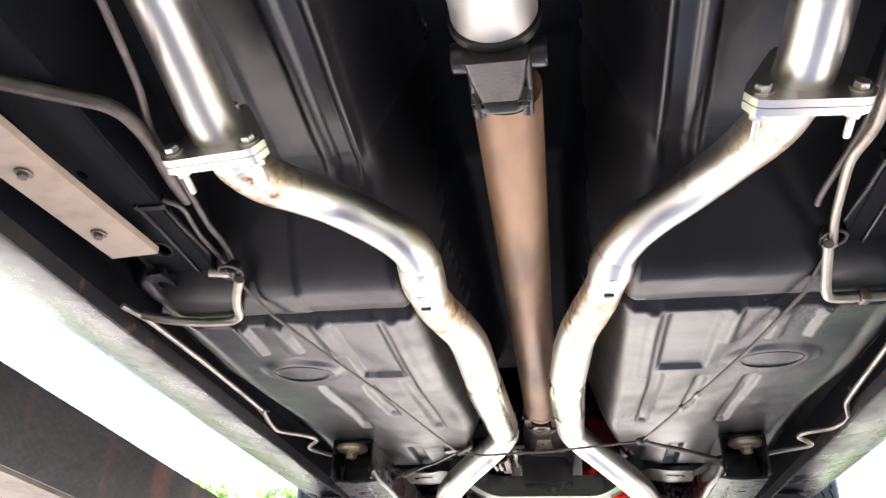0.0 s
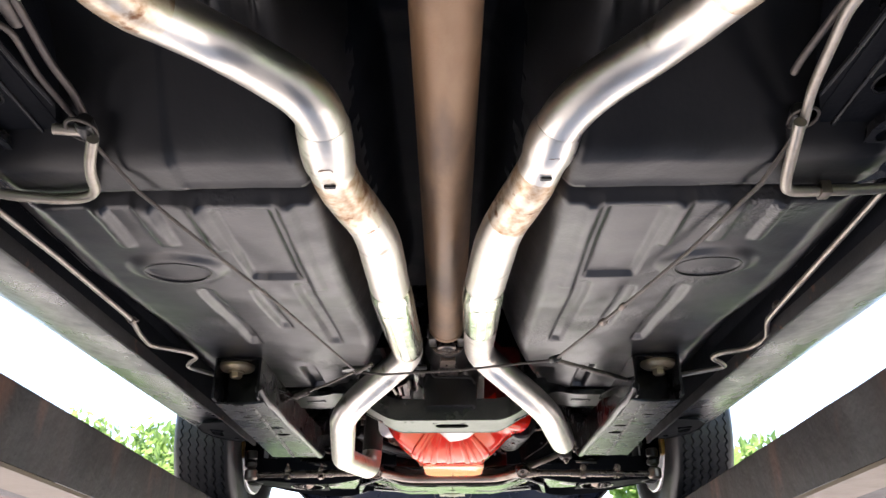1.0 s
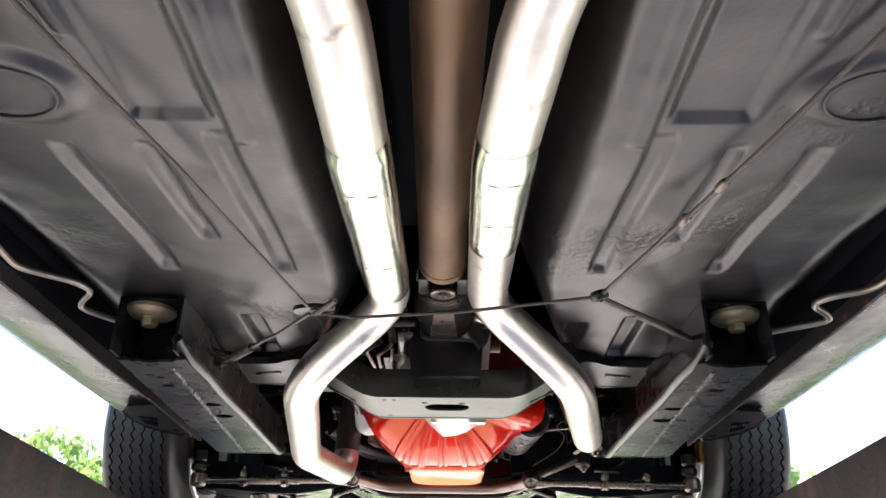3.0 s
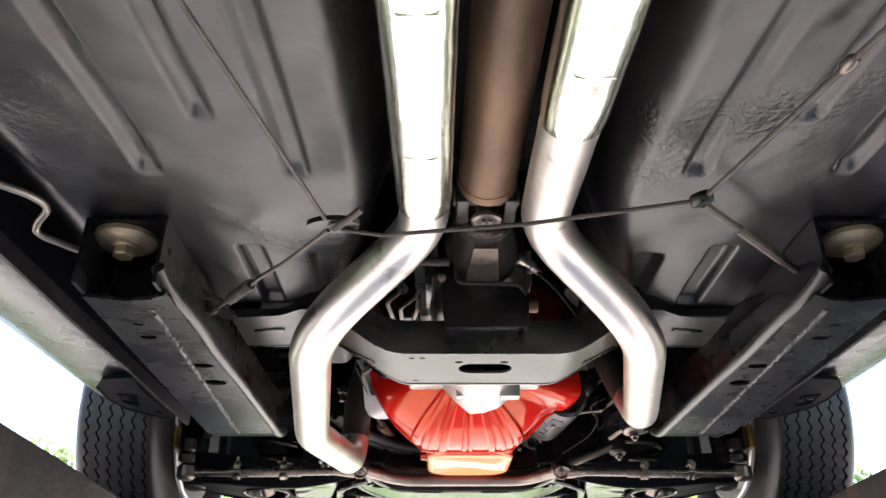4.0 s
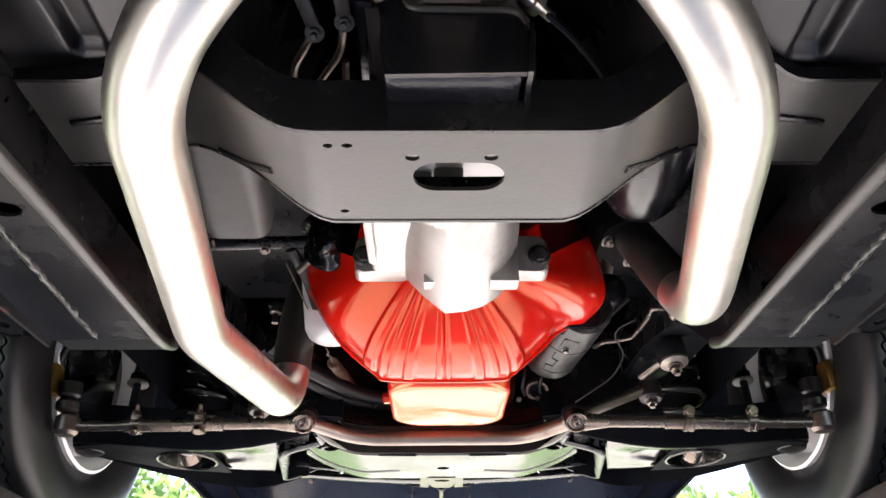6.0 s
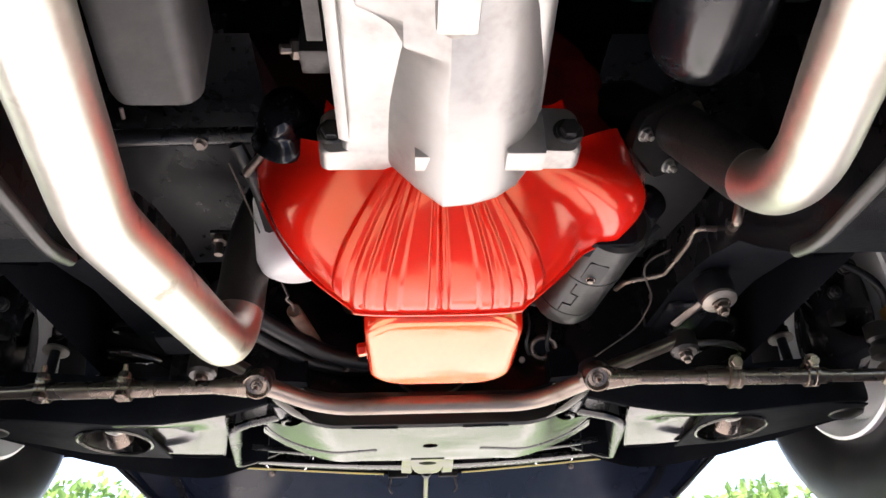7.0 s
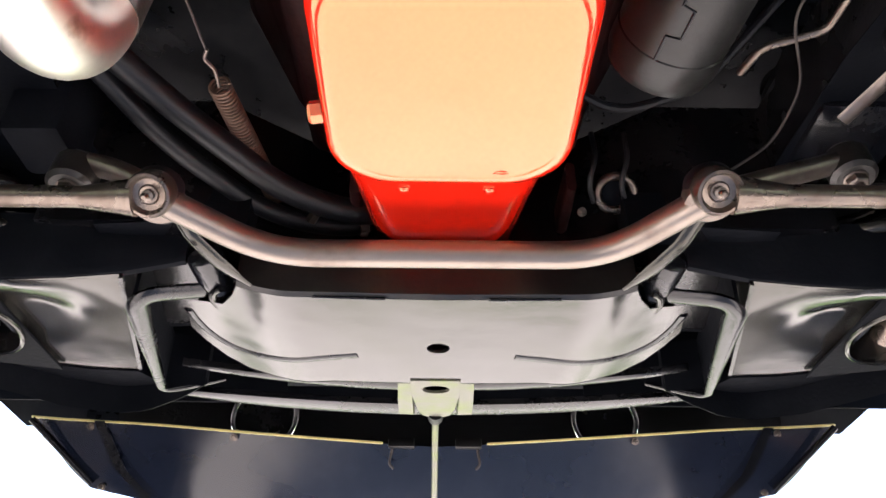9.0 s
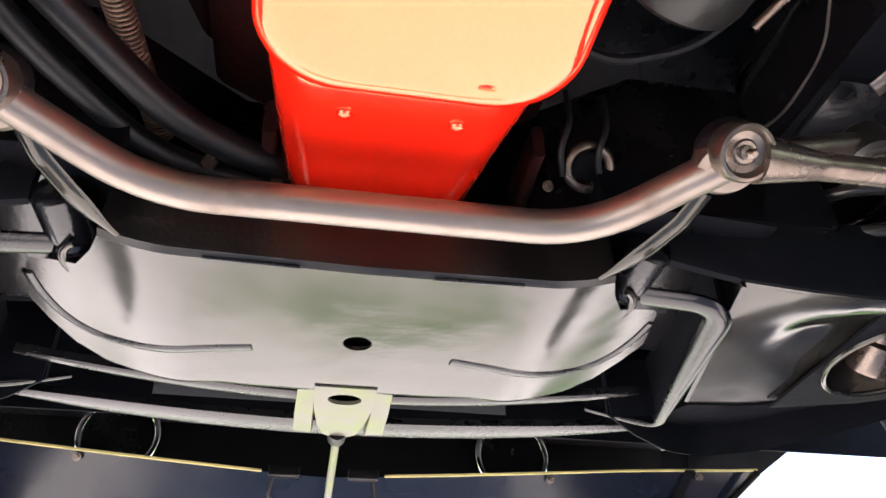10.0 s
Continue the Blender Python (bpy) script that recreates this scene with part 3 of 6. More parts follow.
def rear_mounts(s):
    # boxed rear rail end with its drain holes and a folded flange
    def mid(v):
        return 0.437
    def put(u, v, d):
        return (s * (mid(v) + u), v, 1.976 + d + 0.02 * max(0.0, 0.86 - v))
    member = thing("rear_frame_rail", "black boxed rear frame rail end with drain holes", "frame rail", (s * 0.43, 0.9, 1.976), "rear frame rails")
    part("rail_plate", plate([(-0.040, 0.40), (0.050, 0.40), (0.050, 1.10), (0.02, 1.12), (-0.020, 1.11), (-0.030, 1.02), (-0.052, 0.97), (-0.047, 0.84)], [ellipse(0.005, 0.947, 0.011, 0.016), ellipse(0.001, 1.058, 0.009, 0.010), ellipse(0.016, 0.78, 0.006, 0.008)], put, 0.004), MATTE, member)
    for a, b in ((-0.041, -0.037), (0.038, 0.043)):
        part("rail_side", loft([[put(a, v, -0.001), put(b, v, -0.001), put(b, v, 0.12), put(a, v, 0.12)] for v in (0.40, 0.7, 0.86, 1.0, 1.13)]), MATTE, member)
    part("fold", tube([put(u, v, -0.001) for u, v in ((-0.046, 0.843), (-0.048, 0.90), (-0.053, 0.965))], 0.0026, 8), RAIL, member, "folded bright edge")
    part("fold", tube([put(u, v, -0.001) for u, v in ((-0.014, 0.843), (-0.018, 0.90), (-0.018, 1.0), (-0.016, 1.095))], 0.0026, 8), RAIL, member, "folded bright edge")
    part("hole_rim", tube([put(u, v, -0.001) for u, v in ellipse(0.005, 0.947, 0.013, 0.018, 24) + [(0.018, 0.947)]], 0.0016, 6), RAIL, member)
    part("hanger_clip", plate([(0.022, 0.985), (0.045, 0.99), (0.050, 1.03), (0.040, 1.055), (0.020, 1.05), (0.016, 1.01)], [ellipse(0.033, 1.02, 0.008, 0.012)], lambda u, v, d: put(u, v, d - 0.016), 0.010), RAIL, member, "bent hanger clip")
    part("cross_strap", loft([[put(u, 0.845, -0.003), put(u, 0.853, -0.003), put(u, 0.853, 0.012), put(u, 0.845, 0.012)] for u in (-0.047, -0.010)]), RAIL, member)
    part("bracket_tongue", plate([(0.0, 1.06), (0.055, 1.065), (0.085, 1.115), (0.05, 1.140), (0.005, 1.12)], [ellipse(0.045, 1.10, 0.012, 0.012)], lambda u, v, d: put(u, v, d - 0.012), 0.005), BLACK, member)


rear_mounts(-1)
rear_mounts(1)
spring = thing("leaf_spring", "flat tan-coloured leaf spring with two rivets", "leaf spring", (-0.47, 0.6, 1.93))
part("leaf", loft([[(-0.507 + dx, y, z), (-0.447 + dx, y, z + 0.004), (-0.447 + dx, y, z + 0.013), (-0.507 + dx, y, z + 0.009)] for y, z, dx in ((0.0, 1.90, 0.0), (0.4, 1.925, 0.0), (0.7, 1.94, 0.005), (0.93, 1.955, 0.012))]), TANPAINT, spring)
part("shackle", box(-0.480, -0.450, 0.875, 0.915, 1.958, 1.982, 0.003), BLACK, spring, "black shackle under the rail")
for y in (0.72, 0.86):
    bolt("rivet", spring, (-0.472, y, 1.942 + 0.06 * (y - 0.72)), r=0.006, mat=STEEL)


# ---- driveshaft ----
shaft = thing("driveshaft", "rust-brown steel driveshaft tube with dark universal joints", "driveshaft", (0, 1.3, 2.03))
part("shaft_tube", tube([(0.015, 0.752, 2.030), (0.0, 1.876, 2.046)], 0.0362, 40), SHAFT, shaft)
part("weld_collar", tube([(0.0, 1.868, 2.046), (0.0, 1.884, 2.046)], 0.0372, 40), SHAFT, shaft)


def joint(y, flip):
    root = bmesh.new()
    for x in (-0.030, 0.030):
        box(x - 0.008, x + 0.008, y - 0.03, y + 0.028, 2.018, 2.072, 0.004, root)
    turned([(0.014, -0.042), (0.014, 0.042)], (0, y, 2.045), (1, 0, 0), 20, root)
    turned([(0.013, -0.040), (0.013, 0.040)], (0, y, 2.045), (0, 0, 1), 20, root)
    part("universal_joint", root, CAST_DARK, shaft, "dark universal joint cross and yoke")
    cap = turned([(0.0165, 0.0), (0.0195, 0.001), (0.0195, 0.006), (0.0165, 0.008), (0.0160, 0.0065)], (0, y, 2.012), (0, 0, -1), 24)
    box(-0.006, -0.002, y - 0.008, y + 0.008, 2.002, 2.0045, 0.0, cap)
    box(0.002, 0.006, y - 0.008, y + 0.008, 2.002, 2.0045, 0.0, cap)
    part("joint_cap", cap, STEEL if flip > 0 else CAST_DARK, shaft, "round bearing cap")


joint(1.918, 1)
# rear joint: forked shaft end, cross with caps, pinion yoke with its strap
for x in (-0.012, 0.036):
    part("shaft_fork", loft([[(x + u, y, 2.030 + v) for u, v in rounded_rect(0.007, hh, 0.006, 3)] for y, hh in ((0.690, 0.016), (0.705, 0.022), (0.735, 0.028), (0.758, 0.034))]), GREASY, shaft, "greasy forked shaft end")
cross = turned([(0.013, -0.046), (0.015, -0.044), (0.015, 0.044), (0.013, 0.046)], (0.012, 0.705, 2.030), (1, 0, 0), 20)
turned([(0.014, -0.030), (0.017, -0.028), (0.017, 0.030), (0.012, 0.034)], (0.012, 0.705, 2.030), (0, -0.1, -1), 24, cross)
part("joint_cross", cross, CAST_DARK, shaft, "dark universal joint cross")
diff = thing("rear_axle", "dark cast rear axle pinion housing with bolted yoke", "axle", (0.0, 0.45, 2.03))
part("pinion_housing", turned([(0.034, 0.0), (0.040, -0.004), (0.040, -0.03), (0.046, -0.05), (0.056, -0.10), (0.075, -0.2), (0.11, -0.30)], (0.012, 0.655, 2.035), (0, 1, 0), 36), CAST, diff, "dull cast pinion housing")
part("pinion_ring", turned([(0.036, 0), (0.043, 0.003), (0.043, 0.012), (0.036, 0.016)], (0.012, 0.650, 2.035), (0, 1, 0), 36), GREASY, diff, "greasy black seal ring")
for z in (1.992, 2.052):
    part("pinion_yoke", loft([[(0.012 + u, y, z + v) for u, v in rounded_rect(hw, 0.010, 0.006, 3)] for y, hw in ((0.662, 0.030), (0.690, 0.026), (0.716, 0.020))]), CAST_DARK, diff, "dark pinion yoke")
strap = part("yoke_strap", tube(route([(-0.012, 0.722, 2.000), (-0.006, 0.728, 1.986), (0.030, 0.728, 1.986), (0.036, 0.722, 2.000)], 0.008), 0.006, 10, flat=(1.3, 0.6)), CAST_DARK, diff, "curved bearing strap")
for x in (-0.010, 0.034):
    bolt("strap_bolt", strap, (x, 0.724, 1.988), (0, 0.5, -1), 0.0055, 1.3, GREASY)


# ---- exhaust ----
def exhaust(s, pts, cuts, crimp, flange_at, flange_dir, sleeve, tan, label):
    root = thing("exhaust_pipe", label, "exhaust pipe", (s * 0.15, 1.5, 1.93), "dual exhaust pipes")
    path = [Vector(pts[0])]
    vs = [Vector(p) for p in pts]
    for (a, b, c), cut in zip(zip(vs, vs[1:], vs[2:]), cuts):
        d1, d2 = min(cut, (b - a).length * 0.49), min(cut, (c - b).length * 0.49)
        p0, p2 = b + (a - b).normalized() * d1, b + (c - b).normalized() * d2
        for i in range(11):
            u = i / 10
            path.append((1 - u) ** 2 * p0 + 2 * u * (1 - u) * b + u * u * p2)
    path.append(vs[-1])
    dense = []
    for a, b in zip(path, path[1:]):
        n = max(1, int((b - a).length / 0.02))
        dense += [a + (b - a) * i / n for i in range(n)]
    dense.append(path[-1])
    def bore(p):
        return along(((0.3, 0.0285), (0.78, 0.0275), (0.90, 0.0258), (1.08, 0.0258), (1.2, 0.0275), (1.28, 0.0298), (1.42, 0.0298), (1.8, 0.0295), (2.0, 0.0300), (3.0, 0.0300)), p.y)[0] + 0.0005 * noise.noise((p.y * 40, s * 3, p.z * 30))
    part("pipe", tube(dense, 0.03, 32, radii=[bore(p) for p in dense]), PIPE, root, "bright bent steel tube")
    def stretch_of(y0, y1, extra, mat, name, note):
        seg = [p for p in dense if y0 <= p.y <= y1 and p.z < 2.05]
        part(name, tube(seg, 0.03, 32, radii=[bore(p) + extra * (0.15 if k in (0, len(seg) - 1) else 0.8 if k in (1, len(seg) - 2) else 1.0 + 0.25 * noise.noise((p.y * 60, s, 1))) for k, p in enumerate(seg)]), mat, root, note)
    stretch_of(sleeve[0], sleeve[1], 0.0030, PIPE, "coupling_sleeve", "bright swaged coupling sleeve")
    stretch_of(tan[0], tan[1], 0.0007, PIPE_TAN, "stained_elbow", "heat-stained brown elbow")
    stretch_of(0.775, 0.86, 0.0006, PIPE_TAN, "stained_neck", "orange-stained pipe neck behind the flange")
    seg = [p for p in dense if (p.y > 2.74 and p.z > 1.94 if s < 0 else p.y > 2.505 and p.z > 1.955)]
    part("sooty_end", tube(seg, 0.03, 32, radii=[bore(p) + 0.0006 for p in seg]), CAST_DARK, root, "heat-blackened pipe end")
    for back, hw, hl, mat, note in ((0.040, 0.0080, 0.0056, RUSTY, "rusty oval dimple in the sleeve"), (0.003, 0.0066, 0.0022, BODY_RUST, "dark gap at the sleeve end")):
        q = min(dense, key=lambda p: abs(p.y - (sleeve[1] - back)) + (1.0 if p.z > 2.05 else 0.0))
        part("sleeve_slot", loft([[(q.x + u, q.y + v, q.z - bore(q) - d + 0.16 * u * u / hw) for u, v in rounded_rect(hw, hl, min(hw, hl) * 0.95, 5)] for d in (-0.006, 0.0032)]), mat, root, note)
    # crimped flat stretch
    secs = []
    seg = [p for p in dense if crimp[0] - 0.02 <= p.y <= crimp[1] + 0.02 and p.z < 2.02]
    for k, p in enumerate(seg):
        f = smooth01(crimp[0] - 0.015, crimp[0] + 0.004, p.y) * (1 - smooth01(crimp[1] - 0.004, crimp[1] + 0.015, p.y))
        hw, hh = bore(p) + 0.0004 + 0.0002 * f, bore(p) + 0.0004 - 0.0012 * f
        secs.append([(p.x + u, p.y, p.z + v) for u, v in rounded_rect(hw, hh, 0.97 * hw - 0.008 * f, 6)])
    crimped = part("crimped_section", loft(secs), CRIMP_STEEL, root, "flattened pale steel section", 25)
    for k in (0.30, 0.72):
        q = seg[int(k * (len(seg) - 1))]
        part("crease", tube([q + Vector((u, 0.004 * noise.noise((u * 60, k, s)), -bore(q) + 0.0005)) for u in (-0.018, -0.008, 0.002, 0.011, 0.018)], 0.0007, 6), CRIMP_STEEL, crimped)
    # three-bolt flange
    f0, d = Vector(flange_at), Vector(flange_dir).normalized()
    side = d.cross(Vector((0, 0, 1))).normalized()
    up = side.cross(d)
    ring = []
    for a in (90, 210, 330):
        for da in (-16, -8, 0, 8, 16):
            q = radians(a + da)
            rr = 0.063 if abs(da) < 12 else 0.057
            ring.append((math.cos(q) * rr, math.sin(q) * rr))
    for off in (-0.008, 0.001):
        fl = part("flange", loft([[f0 + d * (off + t) + side * u + up * v for u, v in ring] for t in (0, 0.008)]), PIPE, root, "plain steel three-bolt flange")
    for a in (90, 210, 330):
        q = radians(a)
        c = f0 + (side * math.cos(q) + up * math.sin(q)) * 0.049
        bolt("flange_bolt", fl, c + d * 0.012, d, 0.0075, 1.35, BRIGHT_STEEL, 0.022)
        bolt("flange_bolt", fl, c - d * 0.008, -d, 0.0075, 1.35, BRIGHT_STEEL, 0.0)
    return root


exhaust(-1, [(-0.315, 0.30, 2.12), (-0.303, 0.60, 2.065), (-0.283, 0.745, 1.990), (-0.272, 0.815, 1.985), (-0.205, 0.915, 2.008), (-0.112, 0.945, 1.960), (-0.117, 1.072, 1.948), (-0.082, 1.225, 1.953),
             (-0.077, 1.43, 1.942), (-0.077, 1.895, 1.985), (-0.230, 2.022, 1.896), (-0.284, 2.445, 1.868), (-0.246, 2.79, 1.890), (-0.240, 2.81, 2.06), (-0.20, 2.82, 2.20)],
        [0.08, 0.05, 0.05, 0.05, 0.04, 0.05, 0.05, 0.05, 0.06, 0.09, 0.03, 0.055, 0.05], (1.41, 1.80), (-0.281, 0.752, 1.988), (0.10, 0.9, -0.38), (0.972, 1.055), (1.06, 1.185),
        "bright steel exhaust pipe with a flattened stretch and heat stains")
exhaust(1, [(0.315, 0.30, 2.11), (0.301, 0.58, 2.055), (0.289, 0.728, 1.992), (0.279, 0.80, 1.996), (0.235, 0.93, 2.02), (0.135, 0.995, 1.985), (0.117, 1.085, 1.960), (0.077, 1.235, 1.955),
            (0.060, 1.43, 1.944), (0.066, 1.90, 1.990), (0.216, 2.03, 1.900), (0.300, 2.425, 1.898), (0.312, 2.512, 1.935), (0.285, 2.615, 2.085)],
        [0.08, 0.05, 0.05, 0.06, 0.06, 0.05, 0.05, 0.05, 0.06, 0.09, 0.05, 0.045], (1.41, 1.63), (0.288, 0.738, 1.992), (-0.07, 0.9, -0.36), (1.015, 1.075), (1.08, 1.20),
        "bright steel exhaust pipe with a short crimp and heat stains")


# ---- front subframe ----
frame_root = thing("front_subframe", "glossy black welded front subframe with cast crossmember", "subframe", (0, 2.6, 1.9))


def rail(s):
    root_note = "black boxed frame rail, open at its rear end"
    def outer_x(y):
        return along(((1.8, 0.463), (2.58, 0.487), (2.9, 0.47), (3.3, 0.44)), y)[0]
    def inner_x(y):
        return along(((1.8, 0.372), (2.0, 0.374), (2.58, 0.366), (2.9, 0.36), (3.3, 0.34)), y)[0]
    def bottom(y):
        return along(((1.8, 1.885), (2.50, 1.885), (2.56, 1.892), (2.62, 1.925), (2.70, 1.985), (2.85, 2.03), (3.3, 2.03)), y)[0]
    # bottom sheet with its drain holes
    outline = [(inner_x(y) - 0.006, y) for y in (1.862, 1.95, 2.0, 2.2, 2.4, 2.50)] + [(outer_x(y), y) for y in (2.50, 2.4, 2.2, 2.0, 1.87)] + [(0.45, 1.872), (0.42, 1.882), (0.39, 1.878)]
    holes = [ellipse(0.393, 2.112, 0.016, 0.010), ellipse(0.394, 2.190, 0.017, 0.013), ellipse(0.432, 2.00, 0.011, 0.007), ellipse(0.43, 1.955, 0.008, 0.004)]
    part("rail_floor", plate(outline, holes, lambda u, v, d: (s * u, v, 1.8815 + d), 0.004), RAIL, frame_root, root_note)
    ys = [1.838, 1.86, 2.0, 2.2, 2.4, 2.505, 2.56, 2.60, 2.65, 2.70, 2.78, 2.9, 3.1, 3.25]
    walls = []
    for y in ys:
        b, h = bottom(y), 0.082
        o, i = outer_x(y), inner_x(y)
        lip = 0.006
        top = max(1.967, b + 0.08)
        walls.append([(s * i, y, b), (s * (i - 0.001), y, top), (s * o, y, top), (s * (o + 0.001), y, b), (s * (o - 0.004), y, b), (s * (o - 0.004), y, top - 0.004), (s * (i + 0.004), y, top - 0.004), (s * (i + 0.004), y, b)])
    part("rail_wall", loft(walls), RAIL, frame_root, "black rail side walls", 30)
    part("rail_toe", loft([[(s * inner_x(y), y, bottom(y) - 0.001), (s * outer_x(y), y, bottom(y) - 0.001), (s * outer_x(y), y, bottom(y) + 0.004), (s * inner_x(y), y, bottom(y) + 0.004)] for y in ys[5:]]), MATTE, frame_root, "upswept rail end", 60)
    # weld bead along the lapped seam, and the rolled inner flange
    rng = random.Random(11 + s)
    bead, thick, y = [], [], 1.905
    while y < 2.50:
        step = rng.uniform(0.003, 0.009)
        bead.append((s * (0.397 + 0.033 * (y - 1.92) / 0.64 + 0.0012 * noise.noise((y * 22, 0, s)) + rng.uniform(-0.0012, 0.0012)), y, 1.8812))
        thick.append(rng.choice((0.0010, 0.0016, 0.0024, 0.0034)) if rng.random() > 0.12 else 0.0007)
        y += step
    part("weld_bead", tube(bead, 0.0022, 8, radii=thick), WEB, frame_root, "rough broken weld bead")
    lap = [(s * (p[0] * s + 0.0035), p[1], 1.8812) for p in bead[::4]]
    part("lap_edge", tube(lap, 0.0013, 6), GREASY, frame_root, "dark lapped sheet edge")
    lip = [(s * x, y, z) for x, y, z in ((0.374, 1.842, 1.905), (0.370, 1.88, 1.892), (0.360, 1.95, 1.887), (0.362, 2.06, 1.885), (0.358, 2.2, 1.885), (0.357, 2.42, 1.885), (0.360, 2.53, 1.888), (0.362, 2.58, 1.905))]
    part("rolled_edge", tube(route(lip, 0.04), 0.0078, 12), WEB, frame_root, "rounded rail edge")
    # body mount bolt up inside the open end
    c = (s * 0.4315, 1.878, 1.962)
    washer = part("mount_washer", turned([(0.036, 0), (0.036, 0.006), (0.032, 0.010), (0.020, 0.013)], c, (0, 0, -1), 32), WASHER, frame_root, "dull gold plated mount washer")
    bolt("mount_bolt", washer, (c[0], c[1], c[2] - 0.012), r=0.013, washer=1.3, mat=WASHER)
    part("rail_back_wall", box(min(s * 0.378, s * 0.46), max(s * 0.378, s * 0.46), 1.93, 1.934, 1.89, 1.963, 0), BLACK, frame_root)


rail(-1)
rail(1)


def gearbox_crossmember():
    def zc(x):
        ax = abs(x)
        return 1.892 + 0.060 * smooth01(0.105, 0.265, ax)
    def y_rear(x):
        ax = abs(x)
        return 2.093 - 0.035 * smooth01(0.13, 0.21, ax) + 0.045 * smooth01(0.22, 0.30, ax)
    def y_front(x):
        ax = abs(x)
        return 2.228 - 0.052 * smooth01(0.105, 0.185, ax) + 0.045 * smooth01(0.215, 0.30, ax)
    def wing_h(x):
        return 0.048 - 0.038 * smooth01(0.19, 0.28, abs(x))
    cm = thing("gearbox_crossmember", "grey-black pressed steel gearbox crossmember with an oval hole", "crossmember", (0, 2.16, 1.9))
    bm = plate([(-0.105, 2.093), (0.105, 2.093), (0.105, 2.228), (-0.105, 2.228)],
               [[(0.008 + u, 2.156 + v) for u, v in rounded_rect(0.039, 0.0215, 0.0205, 7)], ellipse(-0.031, 2.127, 0.006, 0.0045), ellipse(0.034, 2.127, 0.006, 0.0045), ellipse(-0.083, 2.110, 0.0045, 0.003), ellipse(-0.0985, 2.110, 0.0040, 0.003), ellipse(-0.095, 2.212, 0.004, 0.003)],
               lambda u, v, d: (u, v, 1.892 + d), 0.004)
    for s in (-1, 1):
        xs = [0.105 + 0.0085 * k for k in range(31)]
        loft([[(s * x, y_rear(x), zc(x)), (s * x, y_front(x), zc(x)), (s * x, y_front(x), zc(x) + 0.004), (s * x, y_rear(x), zc(x) + 0.004)] for x in xs], bm=bm)
    # web lighter than the flanges: the light from below is in its colour
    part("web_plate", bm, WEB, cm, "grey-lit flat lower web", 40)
    xs = [-0.36 + 0.012 * k for k in range(61)]
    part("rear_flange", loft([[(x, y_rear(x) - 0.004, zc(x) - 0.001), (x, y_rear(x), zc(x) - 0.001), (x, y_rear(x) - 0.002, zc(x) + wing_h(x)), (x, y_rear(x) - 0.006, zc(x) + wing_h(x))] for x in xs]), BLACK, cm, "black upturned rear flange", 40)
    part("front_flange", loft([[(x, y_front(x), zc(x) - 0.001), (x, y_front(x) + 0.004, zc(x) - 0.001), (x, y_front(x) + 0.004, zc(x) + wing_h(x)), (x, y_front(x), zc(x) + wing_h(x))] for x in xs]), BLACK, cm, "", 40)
    for s in (-1, 1):
        part("pressed_bead", tube([(s * 0.155, 2.165, zc(0.155) - 0.001), (s * 0.18, 2.172, zc(0.18) - 0.001), (s * 0.205, 2.172, zc(0.205) - 0.001)], 0.004, 8, flat=(1, 0.6)), BLACK, cm)
        part("end_tab", plate([(0.338, 2.010), (0.366, 1.985), (0.372, 2.045), (0.362, 2.075), (0.340, 2.070)], [], lambda u, v, d: (s * u, v, 1.932 + d + 0.25 * (u - 0.34)), 0.003), RAIL, cm, "ragged dark end tab on the rail")
        part("pressed_bead", tube([(s * 0.29, 2.150, zc(0.29) - 0.001), (s * 0.335, 2.158, zc(0.335) - 0.001)], 0.004, 8, flat=(1, 0.6)), BLACK, cm)


gearbox_crossmember()


# ---- engine ----
engine = thing("engine", "red painted engine with ribbed flywheel cover and oil sump", "engine", (0, 2.8, 1.9))


def spline(pts, n=12):
    """A smooth curve through the points of a plane."""
    out = []
    p = [pts[0], *pts, pts[-1]]
    for a, b, c, d in zip(p, p[1:], p[2:], p[3:]):
        for k in range(n):
            t = k / n
            out.append(tuple(0.5 * (2 * b[i] + (c[i] - a[i]) * t + (2 * a[i] - 5 * b[i] + 4 * c[i] - d[i]) * t * t + (3 * b[i] - a[i] - 3 * c[i] + d[i]) * t ** 3) for i in (0, 1)))
    out.append(pts[-1])
    return out


def flywheel_cover():
    rim = spline([(-0.214, 2.098), (-0.212, 2.070), (-0.196, 2.020), (-0.152, 1.950), (-0.100, 1.903), (-0.082, 1.893), (0.0, 1.891), (0.082, 1.893), (0.100, 1.902), (0.146, 1.942), (0.165, 1.962), (0.186, 1.973), (0.210, 1.977), (0.232, 2.000), (0.242, 2.035), (0.239, 2.075), (0.231, 2.110)])
    back = spline([(-0.122, 2.016), (-0.108, 2.002), (-0.080, 1.997), (-0.052, 1.992), (-0.028, 1.974), (0.004, 1.958), (0.050, 1.963), (0.078, 1.978), (0.098, 1.994), (0.118, 2.000), (0.138, 2.016)])

    def run_length(edge):
        run = [0.0]
        for a, b in zip(edge, edge[1:]):
            run.append(run[-1] + math.dist(a, b))
        return run

    def at(edge, run, d):
        for k in range(len(edge) - 1):
            if d <= run[k + 1] + 1e-9:
                f = (d - run[k]) / max(1e-9, run[k + 1] - run[k])
                return edge[k][0] + (edge[k + 1][0] - edge[k][0]) * f, edge[k][1] + (edge[k + 1][1] - edge[k][1]) * f
        return edge[-1]
    rim_run, back_run = run_length(rim), run_length(back)
    mid = min(zip(rim, rim_run), key=lambda e: abs(e[0][0]) + abs(e[0][1] - 1.891))[1]
